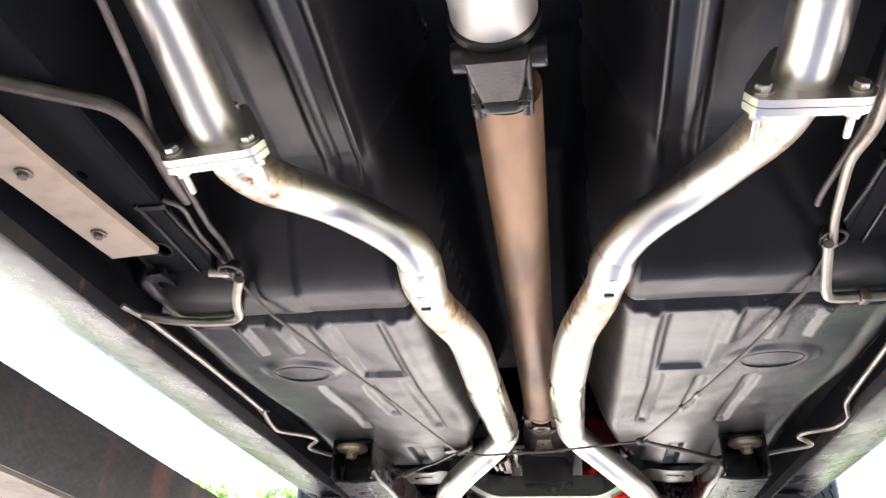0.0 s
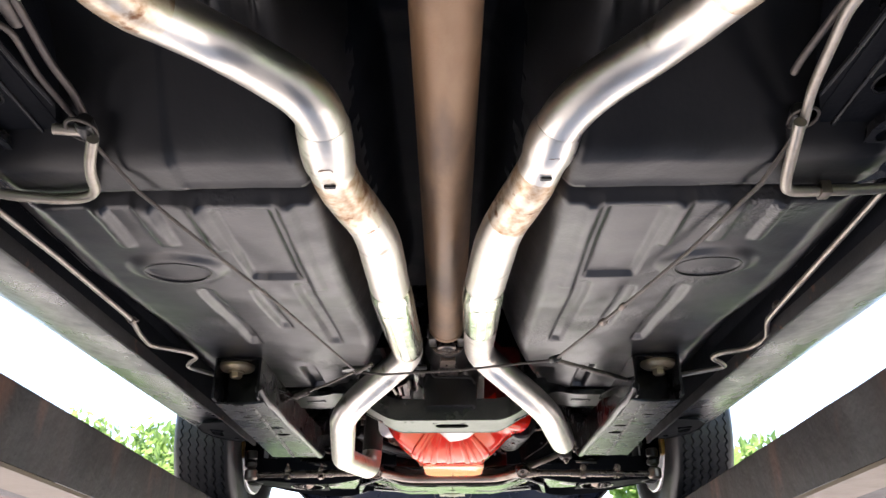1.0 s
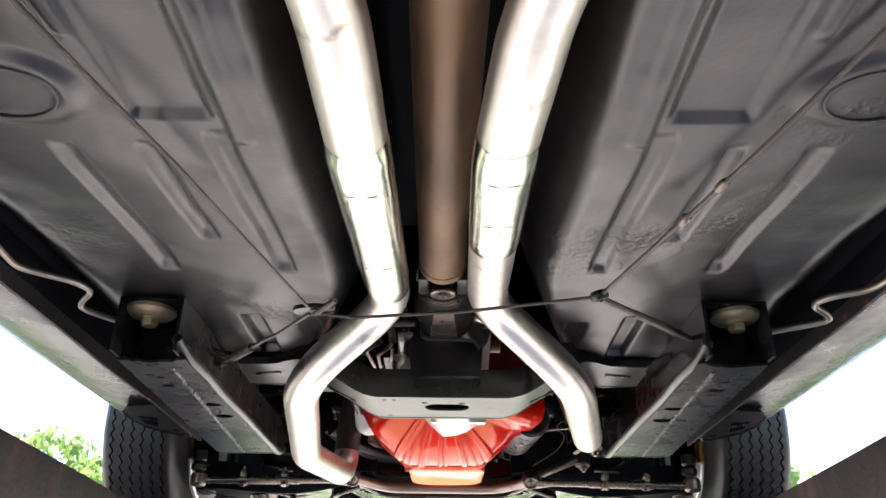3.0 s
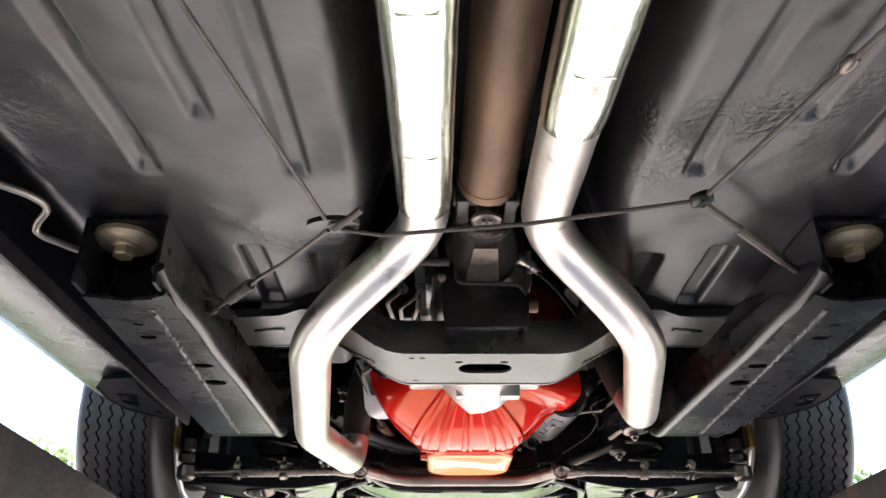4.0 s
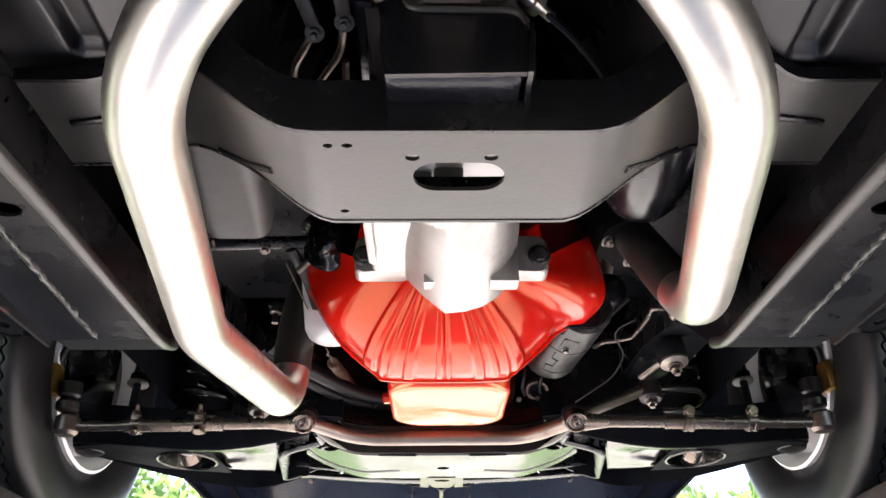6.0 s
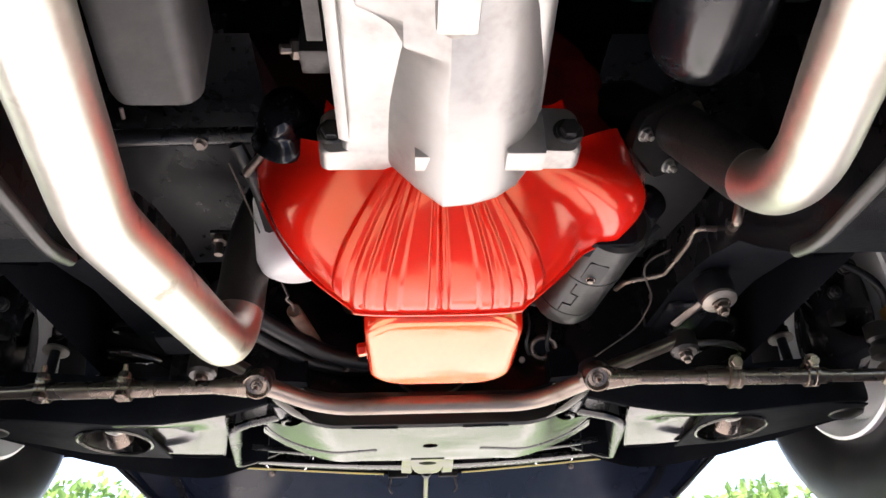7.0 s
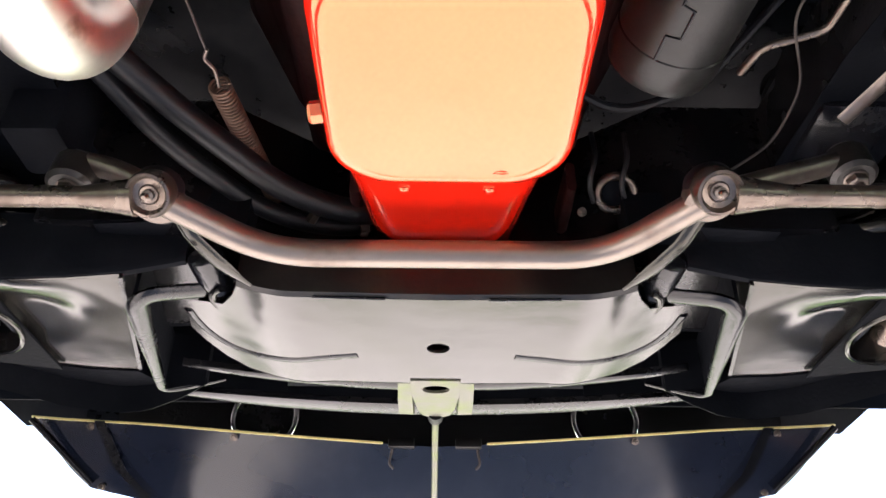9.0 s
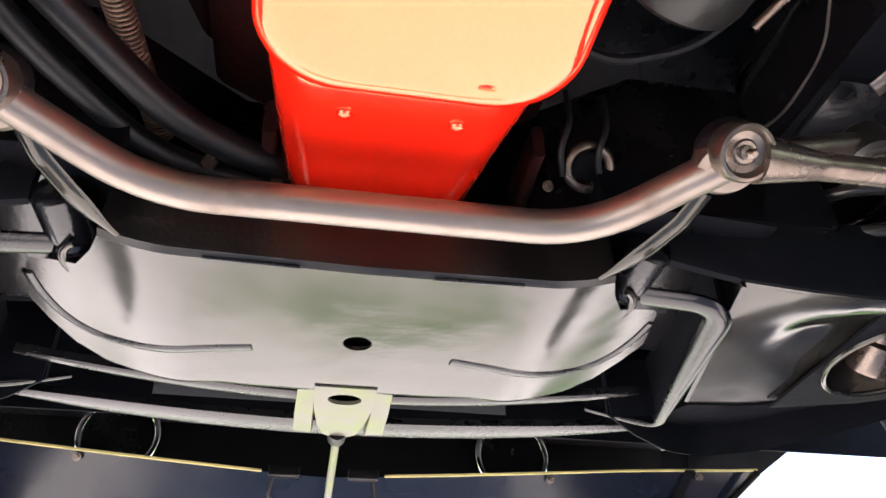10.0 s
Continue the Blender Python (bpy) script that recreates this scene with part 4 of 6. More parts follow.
    ribs = ((-0.112, 0.010, 0.0050), (-0.076, 0.005, 0.0032), (-0.050, 0.009, 0.0050), (-0.0065, 0.0055, 0.0042), (0.0065, 0.0040, 0.0042), (0.050, 0.008, 0.0050), (0.073, 0.006, 0.0040), (0.112, 0.011, 0.0050))
    n, m = 320, 28
    rows = []
    for j in range(m + 1):
        f = j / m
        row = []
        for i in range(n + 1):
            u = i / n
            fx, fz = at(rim, rim_run, u * rim_run[-1])
            bx, bz = at(back, back_run, u * back_run[-1])
            arc = u * rim_run[-1] - mid
            g = 1 - (1 - f) ** 2.0
            x, z = bx + (fx - bx) * g, bz + (fz - bz) * g
            y0 = 2.522 + 0.02 * smooth01(0.08, 0.13, abs(bx - 0.01))
            y = y0 + (2.688 - y0) * f
            out = Vector((x - 0.012, z - 2.075)).normalized()
            swell = 0.006 + 0.017 * math.exp(-((u - 0.845) / 0.060) ** 2) + 0.015 * math.exp(-((u - 0.19) / 0.085) ** 2)
            swell *= math.sin(math.pi * f ** 0.8) ** 1.2
            raised = sum(d * (1 - smooth01(w * 0.62, w * 1.15, abs(arc - c))) for c, w, d in ribs) * smooth01(0.0, 0.16, f) * (1 - smooth01(0.90, 0.985, f))
            low = 0.0012 * noise.noise((x * 30, y * 30, 1.7)) * math.sin(math.pi * f)
            x, z = x + out.x * (swell + raised + low), z + out.y * (swell + raised + low)
            row.append((x, y, z))
        rows.append(row)
    inner = [(bx * 0.95, by - 0.006, bz + 0.05) for bx, by, bz in rows[0]]
    lips = []
    for grow, y in ((0.0030, 2.6885), (0.0036, 2.6910), (0.0026, 2.6935), (-0.02, 2.696)):
        lips.append([(x + (x - 0.012) * grow / math.hypot(x - 0.012, z - 2.075), y, z + (z - 2.075) * grow / math.hypot(x - 0.012, z - 2.075)) for x, _, z in rows[-1]])
    return loft([inner] + rows + lips, cap=False, closed=False)


part("flywheel_cover", flywheel_cover(), COVER_RED, engine, "glossy red ribbed flywheel cover", 60)
for x, z, y in ((-0.082, 1.900, 2.674), (0.084, 1.900, 2.674), (-0.048, 1.897, 2.664), (0.052, 1.897, 2.664), (-0.196, 2.030, 2.672), (0.213, 1.989, 2.672)):
    part("cover_bolt", turned([(0.0055, 0), (0.0055, 0.003), (0.003, 0.005)], (x, y, z - 0.004), (0, -0.3, -1), 12), COVER_RED, engine)

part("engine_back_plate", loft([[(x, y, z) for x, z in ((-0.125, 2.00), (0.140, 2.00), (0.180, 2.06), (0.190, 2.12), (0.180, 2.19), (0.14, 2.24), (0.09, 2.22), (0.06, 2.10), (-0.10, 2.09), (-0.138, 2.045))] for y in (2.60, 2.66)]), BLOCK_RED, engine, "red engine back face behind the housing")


def sump():
    # box with rounded corners in plan, then the sloping nose
    secs = []
    for z, grow in ((1.8842, -0.013), (1.8848, -0.007), (1.8875, -0.002), (1.892, 0.0), (1.93, 0.002), (2.075, 0.003)):
        secs.append([(0.008 + u, 2.806 + v, z) for u, v in rounded_rect(0.0925 + grow, 0.108 + grow, 0.046, 9)])
    bm = loft(secs)
    nose = ((2.86, 0.088, 1.902, 0.03), (2.905, 0.088, 1.899, 0.03), (2.935, 0.087, 1.909, 0.03), (2.99, 0.084, 1.926, 0.032), (3.07, 0.079, 1.947, 0.034), (3.15, 0.073, 1.966, 0.034), (3.18, 0.069, 2.01, 0.03))
    return loft([[(0.006 + u, y, (2.075 + zb) / 2 + v) for u, v in rounded_rect(hw, (2.075 - zb) / 2, r, 6)] for y, hw, zb, r in nose], bm=bm)


oil_sump = part("oil_sump", sump(), RED, engine, "red oil sump with a flat reflecting bottom", 50)
part("drain_plug", turned([(0.013, 0), (0.013, 0.006), (0.009, 0.007), (0.009, 0.016), (0.007, 0.018)], (-0.083, 2.868, 1.922), (-1, 0, -0.15), 6), RED, oil_sump, "red hexagon drain plug")
for x in (-0.030, 0.044):
    part("sump_dimple", turned([(0.006, 0), (0.005, 0.002), (0.002, 0.003)], (x, 2.960, 1.9165), (0, 0.35, -0.9), 14), RED, oil_sump)
for x in (0.048,):
    part("sump_tab", turned([(0.011, 0), (0.010, 0.001), (0.006, 0.0015)], (x, 2.902, 1.8885), (0, 0.5, -1), 16), RED, oil_sump)
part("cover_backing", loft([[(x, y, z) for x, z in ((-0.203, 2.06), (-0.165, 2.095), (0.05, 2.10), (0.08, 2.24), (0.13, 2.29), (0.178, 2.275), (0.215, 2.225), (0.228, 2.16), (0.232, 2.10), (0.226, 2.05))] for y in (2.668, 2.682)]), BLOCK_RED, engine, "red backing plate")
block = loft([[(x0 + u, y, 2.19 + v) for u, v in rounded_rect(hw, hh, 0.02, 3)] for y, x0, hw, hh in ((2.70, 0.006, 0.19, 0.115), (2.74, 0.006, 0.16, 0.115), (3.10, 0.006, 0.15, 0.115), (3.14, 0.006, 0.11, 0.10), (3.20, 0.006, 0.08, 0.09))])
part("engine_block", block, BLOCK_DARK, engine, "red iron block in a red darkened for shade", 40)
part("front_cover", turned([(0.075, 0), (0.075, 0.02), (0.04, 0.024), (0.04, 0.05), (0.075, 0.052), (0.075, 0.075)], (0.006, 3.13, 2.02), (0, 1, 0), 28), GREASY, engine, "dark timing cover and pulley")
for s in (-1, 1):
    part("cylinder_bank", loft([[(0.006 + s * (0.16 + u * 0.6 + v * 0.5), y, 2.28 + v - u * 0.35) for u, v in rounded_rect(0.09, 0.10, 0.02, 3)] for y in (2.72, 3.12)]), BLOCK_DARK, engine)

filt = turned([(0.030, -0.005), (0.044, 0.004), (0.050, 0.018), (0.0505, 0.10), (0.047, 0.115), (0.03, 0.118)], (-0.172, 2.785, 1.995), (-0.12, -0.10, 1.0), 36)
part("oil_filter", filt, WHITE, engine, "plain white oil filter canister", 40)
axis = Vector((-0.13, 1.0, -0.01)).normalized()
sb = Vector((0.213, 2.685, 2.008))
starter = part("starter_motor", turned([(0.040, 0.0), (0.046, 0.004), (0.0465, 0.085), (0.0475, 0.086), (0.0475, 0.092), (0.0465, 0.093), (0.0465, 0.172), (0.0475, 0.173), (0.0475, 0.198), (0.045, 0.207), (0.038, 0.213), (0.012, 0.214)], sb, axis, 44), STARTER, engine, "dull black cylindrical starter motor", 30)
seam = []
for d, q in ((0.094, 28), (0.118, 28), (0.120, 16), (0.146, 16), (0.148, 30), (0.172, 30)):
    down = Vector((0, 0, -1)) * math.cos(radians(q)) + axis.cross(Vector((0, 0, -1))) * math.sin(radians(q))
    seam.append(sb + axis * d + down * 0.0468)
part("casing_seam", tube(seam, 0.0013, 6), HOSE, starter, "stepped black casing seam")
part("end_screw", turned([(0.005, 0), (0.005, 0.004), (0.003, 0.006)], sb + axis * 0.198 + Vector((0.012, 0, -0.040)), axis, 10), STARTER, starter)
out = (Vector((0, 0, -1)) + axis.cross(Vector((0, 0, -1))) * 0.25).normalized()
flat_way = axis.cross(out)
hollow = sb + axis * 0.058 + out * 0.0445
part("starter_window", loft([[hollow + axis * u + flat_way * v + out * d for u, v in rounded_rect(0.022, 0.012, 0.004, 3)] for d in (-0.004, 0.0022)]), HOSE, starter, "black recessed brush window")
bolt("brush_nut", starter, hollow + axis * 0.014 + out * 0.002, out, 0.0045, 1.3, ROD)
part("brace_tube", tube([(0.262, 2.765, 2.07), (0.285, 2.735, 2.16)], 0.011, 14), TANPAINT, engine, "dull tan tube beside the cover")
part("starter_solenoid", turned([(0.02, 0), (0.026, 0.004), (0.026, 0.10), (0.02, 0.105)], (0.262, 2.70, 2.045), axis, 24), SOOT, starter)
part("solenoid_cap", turned([(0.022, 0), (0.022, 0.01), (0.006, 0.011), (0.006, 0.022)], (0.249, 2.803, 2.044), axis, 20), HOSE, starter)
part("starter_nose", loft([[(0.205 + u, y, 2.0 + v) for u, v in rounded_rect(hw, 0.030, 0.012, 3)] for y, hw in ((2.68, 0.030), (2.710, 0.036))]), MATTE, starter)

# ---- gearbox ----
gearbox = thing("gearbox", "cast aluminium gearbox with bell housing and dark tail", "gearbox", (0, 2.25, 1.95))


def bell():
    # casing, then the creased nose under it
    bm = loft([[(x0 + u, y, 2.072 + v) for u, v in rounded_rect(hw, hh, r, 6)] for y, x0, hw, hh, r in ((2.205, -0.004, 0.078, 0.076, 0.03), (2.24, -0.004, 0.084, 0.082, 0.026), (2.33, -0.003, 0.089, 0.086, 0.014), (2.42, -0.002, 0.091, 0.088, 0.010), (2.500, -0.001, 0.093, 0.090, 0.010))])
    keel = ((2.215, 1.984), (2.27, 1.9735), (2.33, 1.9605), (2.385, 1.9475), (2.42, 1.9400), (2.47, 1.9310), (2.516, 1.9220), (2.523, 1.9245))
    steep = ((-0.054, 0.110), (-0.0535, 0.058), (-0.050, 0.049), (-0.026, 0.0225), (-0.001, 0.0008))
    gentle = ((-0.084, 0.110), (-0.080, 0.034), (-0.072, 0.022), (-0.036, 0.0095), (-0.001, 0.0012))
    secs = []
    for k in range(63):
        y = 2.215 + 0.308 * k / 62
        for (a, za), (b, zc) in zip(keel, keel[1:]):
            if a <= y <= b + 1e-6:
                zb = za + (zc - za) * (y - a) / (b - a)
        sec = []
        for (xg, vg), (xs, vs) in zip(gentle, steep):
            # the flank starts along a slanting ridge
            start = 2.384 + 0.95 * xs
            f = smooth01(start - 0.010, start + 0.014, y)
            sec.append((xg + (xs - xg) * f, y, zb + vg + (vs - vg) * f))
        back = 1 - smooth01(2.25, 2.40, y)
        sec += [(x, y, zb + v + back * v * 0.2) for x, v in ((0.001, 0.0), (0.026, 0.0025), (0.050, 0.0100), (0.070, 0.0240), (0.084, 0.0430), (0.092, 0.066), (0.094, 0.110))]
        secs.append(sec)
    return loft(secs, bm=bm)


bellh = part("bell_housing", bell(), CAST, gearbox, "pale cast aluminium bell housing", 32)
part("housing_flange", loft([[(x0 + u, y, zb + 0.026 + v) for u, v in rounded_rect(hw, 0.026, r, 5)] for y, x0, hw, zb, r in ((2.440, -0.001, 0.088, 1.9835, 0.008), (2.490, -0.001, 0.092, 1.979, 0.008), (2.5045, 0.0, 0.095, 1.9765, 0.008), (2.506, 0.009, 0.123, 1.976, 0.010), (2.510, 0.009, 0.127, 1.9755, 0.010), (2.534, 0.009, 0.128, 1.9755, 0.010))]), CAST, bellh, "", 20)
part("housing_step", box(-0.027, -0.001, 2.468, 2.490, 1.9425, 1.97, 0.002), CAST, bellh)
part("housing_step", box(0.055, 0.091, 2.460, 2.488, 1.9405, 1.99, 0.003), CAST, bellh)
part("housing_step", box(-0.086, -0.060, 2.545, 2.566, 1.974, 1.99, 0.003), COVER_RED, bellh, "red painted tab")
for x in (-0.105, 0.124):
    seat = part("bolt_seat", turned([(0.014, 0), (0.0155, 0.002), (0.0155, 0.008)], (x, 2.5035, 2.000), (0, 1, 0), 20), CAST_DARK, bellh, "oily bolt seat")
    bolt("housing_bolt", seat, (x, 2.503, 1.998), (0, -1, -0.2), 0.0100, 1.2, GREASY)
part("side_lug", box(-0.130, -0.094, 2.425, 2.456, 2.028, 2.075, 0.004), CAST_DARK, bellh)
bolt("lug_bolt", bellh, (-0.128, 2.44, 2.045), (-1, -0.2, -0.2), 0.010, 1.3, STEEL, 0.01)
part("side_fork", loft([[(-0.120, y, z), (-0.106, y, z), (-0.106, y, z + 0.03), (-0.120, y, z + 0.03)] for y, z in ((2.30, 2.030), (2.41, 2.026))]), CAST_DARK, bellh, "dark clutch fork blade")
part("front_seam", loft([[(-0.0975, y, z), (-0.0915, y, z - 0.003), (-0.0875, y, z - 0.003), (-0.0855, y, z + 0.004), (-0.0975, y, z + 0.06)] for y, z in ((2.315, 1.987), (2.42, 1.983), (2.492, 1.982))]), CAST, bellh, "raised casing seam")
part("breather_plug", turned([(0.012, 0), (0.012, 0.02), (0.008, 0.022)], (0.094, 2.33, 2.065), (1, 0, 0), 12), SHAFT, bellh, "rusty side plug")
part("rear_adapter", loft([[(0.0 + u, y, 2.035 + v) for u, v in rounded_rect(hw, hh, 0.03, 5)] for y, hw, hh in ((2.19, 0.062, 0.07), (2.26, 0.085, 0.085))]), CAST, gearbox)
part("mount_boss", box(-0.014, 0.016, 2.235, 2.293, 1.918, 1.99, 0.004), CAST, gearbox)
part("mount_boss", box(-0.052, -0.016, 2.240, 2.268, 1.936, 1.99, 0.005), CAST, gearbox)
part("boss_toe", turned([(0.0155, 0), (0.0150, 0.030), (0.010, 0.046), (0.004, 0.054)], (0.002, 2.27, 1.944), (0, 1, 0.10), 20), CAST, gearbox)
part("main_case", loft([[(0.0 + u, y, 2.05 + v) for u, v in rounded_rect(hw, hh, 0.03, 5)] for y, hw, hh in ((2.07, 0.05, 0.058), (2.10, 0.07, 0.075), (2.19, 0.075, 0.08), (2.24, 0.06, 0.06))]), CAST_DARK, gearbox, "oily dark main case")
part("tail_housing", turned([(0.036, 0), (0.042, 0.004), (0.042, 0.02), (0.038, 0.024), (0.044, 0.06), (0.056, 0.12)], (0.0, 1.955, 2.045), (0, 1, 0), 36), CAST_DARK, gearbox, "dark tail housing")
part("seal_ring", turned([(0.037, 0), (0.043, 0.003), (0.043, 0.010), (0.039, 0.012)], (0.0, 1.948, 2.045), (0, 1, 0), 36), ROD, gearbox, "dull steel seal ring")
part("tail_web", loft([[(-0.014, 1.975, 1.997), (0.018, 1.975, 1.997), (0.016, 1.975, 2.02), (-0.012, 1.975, 2.02)], [(-0.022, 2.045, 1.982), (0.024, 2.045, 1.982), (0.02, 2.045, 2.02), (-0.018, 2.045, 2.02)]]), ROD, gearbox, "dull cast web under the tail")
corner = [(-0.036, 2.075), (-0.036, 2.000), (-0.034, 1.990), (-0.028, 1.983), (-0.018, 1.9805), (0.052, 1.9795), (0.060, 1.974), (0.062, 1.955), (0.058, 1.918), (-0.050, 1.916), (-0.055, 1.94), (-0.056, 2.075)]
mount_b = part("mount_bracket", plate(corner, [], lambda u, v, d: (u, 2.052 + d, v), 0.005), BLACK, gearbox, "black L-shaped mount bracket", 30)
# edge in a lighter metal, standing for the light along it
part("bracket_edge", tube(route([(-0.036, 2.050, 2.072), (-0.036, 2.050, 1.981), (0.054, 2.050, 1.9795), (0.061, 2.050, 1.965)], 0.014), 0.0028, 8), CAST_DARK, mount_b, "rolled edge in lighter metal for the light on it")
part("bracket_gusset", loft([[(0.058, y, 1.915), (0.062, y, 1.915), (0.066, y, z), (0.062, y, z)] for y, z in ((2.048, 1.966), (2.075, 1.955), (2.10, 1.92))]), BLACK, mount_b)
part("mount_pad", box(-0.052, 0.056, 2.058, 2.110, 1.918, 1.962, 0.008), SOOT, gearbox, "black rubber mount pad")
fit_axis = (0.55, 0.45, -0.12)
sp = turned([(0.008, 0), (0.010, 0.002), (0.010, 0.012), (0.007, 0.014), (0.007, 0.024), (0.010, 0.026), (0.010, 0.034), (0.005, 0.036), (0.005, 0.05)], (0.052, 2.07, 2.030), fit_axis, 12)
drive = part("speedometer_fitting", sp, BRIGHT_STEEL, gearbox, "bright steel speedometer cable fitting")
part("speedometer_cable", tube(route([(0.079, 2.092, 2.024), (0.115, 2.115, 2.005), (0.150, 2.14, 1.965), (0.175, 2.17, 1.955), (0.19, 2.3, 2.0)], 0.03), 0.0032, 8), HOSE, gearbox, "thin black speedometer cable")
# shift levers and rods beside the case
for pts in ([(-0.110, 2.080, 1.992), (-0.116, 2.088, 1.985), (-0.137, 2.126, 1.985), (-0.128, 2.212, 1.983)], [(-0.087, 2.074, 1.992), (-0.092, 2.104, 1.985), (-0.118, 2.147, 1.985), (-0.117, 2.212, 1.983)], [(-0.090, 2.120, 1.990), (-0.092, 2.15, 1.985), (-0.098, 2.19, 1.985)]):
    part("shift_rod", tube(route(pts, 0.012, 5), 0.0034, 8), STEEL, gearbox, "bent steel shift rod")
for x0, y0, x1, y1 in ((-0.090, 2.004, -0.086, 2.072), (-0.122, 2.044, -0.112, 2.084), (-0.064, 2.066, -0.062, 2.14)):
    lever = part("shift_lever", loft([[(x + u, y, z + v) for u, v in rounded_rect(0.0062, 0.003, 0.0025, 2)] for x, y, z in ((x0, y0, 2.000), (x1, y1, 1.990))]), CAST_DARK, gearbox, "dark flat shift lever")
    bolt("lever_bolt", lever, (x1, y1, 1.988), (0, -0.5, -1), 0.0060, 1.4, CAST_DARK, 0.004)
shift = part("shift_shaft", tube([(-0.110, 1.999, 1.990), (-0.046, 1.999, 1.990)], 0.0062, 12), CAST_DARK, gearbox, "dark cross shaft")
bolt("shaft_end", shift, (-0.108, 1.998, 1.989), (-0.8, -0.3, -0.4), 0.0058, 1.3, BRIGHT_STEEL)
bolt("cover_screw", gearbox, (-0.056, 2.039, 1.985), (0, -0.6, -1), 0.0050, 1.2, STEEL)
bolt("cover_screw", gearbox, (-0.082, 2.154, 1.982), (-0.3, -0.6, -1), 0.0060, 1.4, BRIGHT_STEEL)
part("lever_post", tube([(-0.066, 2.02, 2.03), (-0.063, 2.176, 1.984)], 0.005, 10), GREASY, gearbox)
part("side_cover", box(-0.080, -0.062, 2.06, 2.2, 1.998, 2.07, 0.006), SOOT, gearbox, "greasy side cover")
folds = []
for k in range(25):
    f = k / 24
    y = 2.535 + 0.085 * f
    r = 0.018 + 0.024 * smooth01(0.0, 0.5, f) + 0.0040 * math.sin(f * 17)
    folds.append([(-0.160 + 0.9 * r * math.cos(q) * (1 + 0.12 * math.sin(3 * q + 5 * f)), y + 0.006 * math.sin(2 * q + 1), 2.046 + 0.03 * f + r * math.sin(q) * (1 + 0.15 * math.sin(2 * q - 4 * f))) for q in (2 * math.pi * j / 28 for j in range(28))])
part("clutch_boot", loft(folds), SOOT, gearbox, "glossy black crumpled rubber clutch boot", 50)

# ---- clutch linkage, heat shields and hidden engine bay pieces ----
clutch = thing("clutch_linkage", "black clutch cross shaft with thin wire and return spring", "clutch linkage", (-0.25, 2.7, 2.05))
part("cross_shaft", tube([(-0.40, 2.615, 2.075), (-0.20, 2.615, 2.08)], 0.010, 14), BLACK, clutch, "black cross shaft")
bolt("shaft_bolt", clutch, (-0.262, 2.612, 2.066), (0, -0.4, -1), 0.006, 1.3, STEEL)
part("lever_arm", tube(route([(-0.225, 2.62, 2.07), (-0.205, 2.67, 2.045), (-0.20, 2.74, 2.03)], 0.03), 0.010, 10, flat=(1, 0.6)), GREASY, clutch)
part("release_rod", tube([(-0.215, 2.64, 2.045), (-0.175, 2.585, 2.05)], 0.005, 10), STEEL, clutch)
part("pull_wire", tube([(-0.232, 2.625, 2.05), (-0.20, 2.895, 2.012)], 0.0012, 6), CABLE, clutch, "thin straight wire")


def coil(a, b, r, wire, turns, ends=0.0, n=14):
    a, b = Vector(a), Vector(b)
    d = (b - a).normalized()
    s = d.cross(Vector((0, 0, 1)) if abs(d.z) < 0.9 else Vector((1, 0, 0))).normalized()
    u = s.cross(d)
    pts = [a + (b - a) * (k / (turns * n)) + (s * math.cos(2 * math.pi * k / n) + u * math.sin(2 * math.pi * k / n)) * r for k in range(int(turns * n) + 1)]
    return pts


part("return_spring", tube(coil((-0.196, 2.928, 2.006), (-0.176, 3.105, 2.015), 0.0095, 0.0017, 42), 0.00135, 6), RUSTY, clutch, "rusty coiled return spring")
part("spring_hook", tube(route([(-0.199, 2.892, 2.012), (-0.204, 2.902, 2.011), (-0.197, 2.913, 2.010), (-0.196, 2.931, 2.006)], 0.004), 0.0018, 6), STEEL, clutch)

shield = thing("body_floor_step", "grey-black boxed floor step beside the engine", "body panel", (-0.3, 2.4, 2.05))
# floor coating lightened here for the light on its underside
part("step_panel", loft([[(-0.265 - ins + u, y, 2.064 + dz + v) for u, v in rounded_rect(hw, 0.056, 0.020, 6)] for y, ins, hw, dz in ((2.25, -0.020, 0.040, 0.010), (2.34, -0.012, 0.042, 0.003), (2.42, -0.004, 0.043, 0.0), (2.465, 0.0, 0.043, -0.001), (2.476, 0.0, 0.042, 0.001), (2.481, 0.0, 0.037, 0.008))]), STEP, shield, "", 40)
part("step_stud", tube([(-0.300, 2.484, 2.012), (-0.300, 2.494, 2.008)], 0.0022, 8), STEEL, shield)
shield2 = thing("body_floor_step", "grey-black boxed floor step beside the engine", "body panel", (0.3, 2.4, 2.05))
part("step_panel", turned([(0.05, 0), (0.056, 0.01), (0.057, 0.10), (0.055, 0.15), (0.047, 0.176), (0.034, 0.188), (0.012, 0.193)], (0.245, 2.30, 2.075), (0.08, 1, 0.02), 36), SOOT, shield2, "", 50)


def manifold(s, flange, toward):
    root = thing("exhaust_manifold", "dark cast iron exhaust manifold outlet with bolted flange", "exhaust manifold", flange, "exhaust manifolds")
    f, d = Vector(flange), Vector(toward).normalized()
    side = d.cross(Vector((0, 1, 0))).normalized()
    up = side.cross(d)
    ring = []
    for a in (90, 210, 330):
        for da in (-22, -8, 8, 22):
            q = radians(a + da)
            ring.append((math.cos(q) * 0.056, math.sin(q) * 0.056))
    of = part("outlet_flange", loft([[f + d * t + side * u + up * v for u, v in ring] for t in (0, 0.014)]), CAST_DARK, root, "dark three-bolt outlet flange")
    for a in (90, 210, 330):
        q = radians(a)
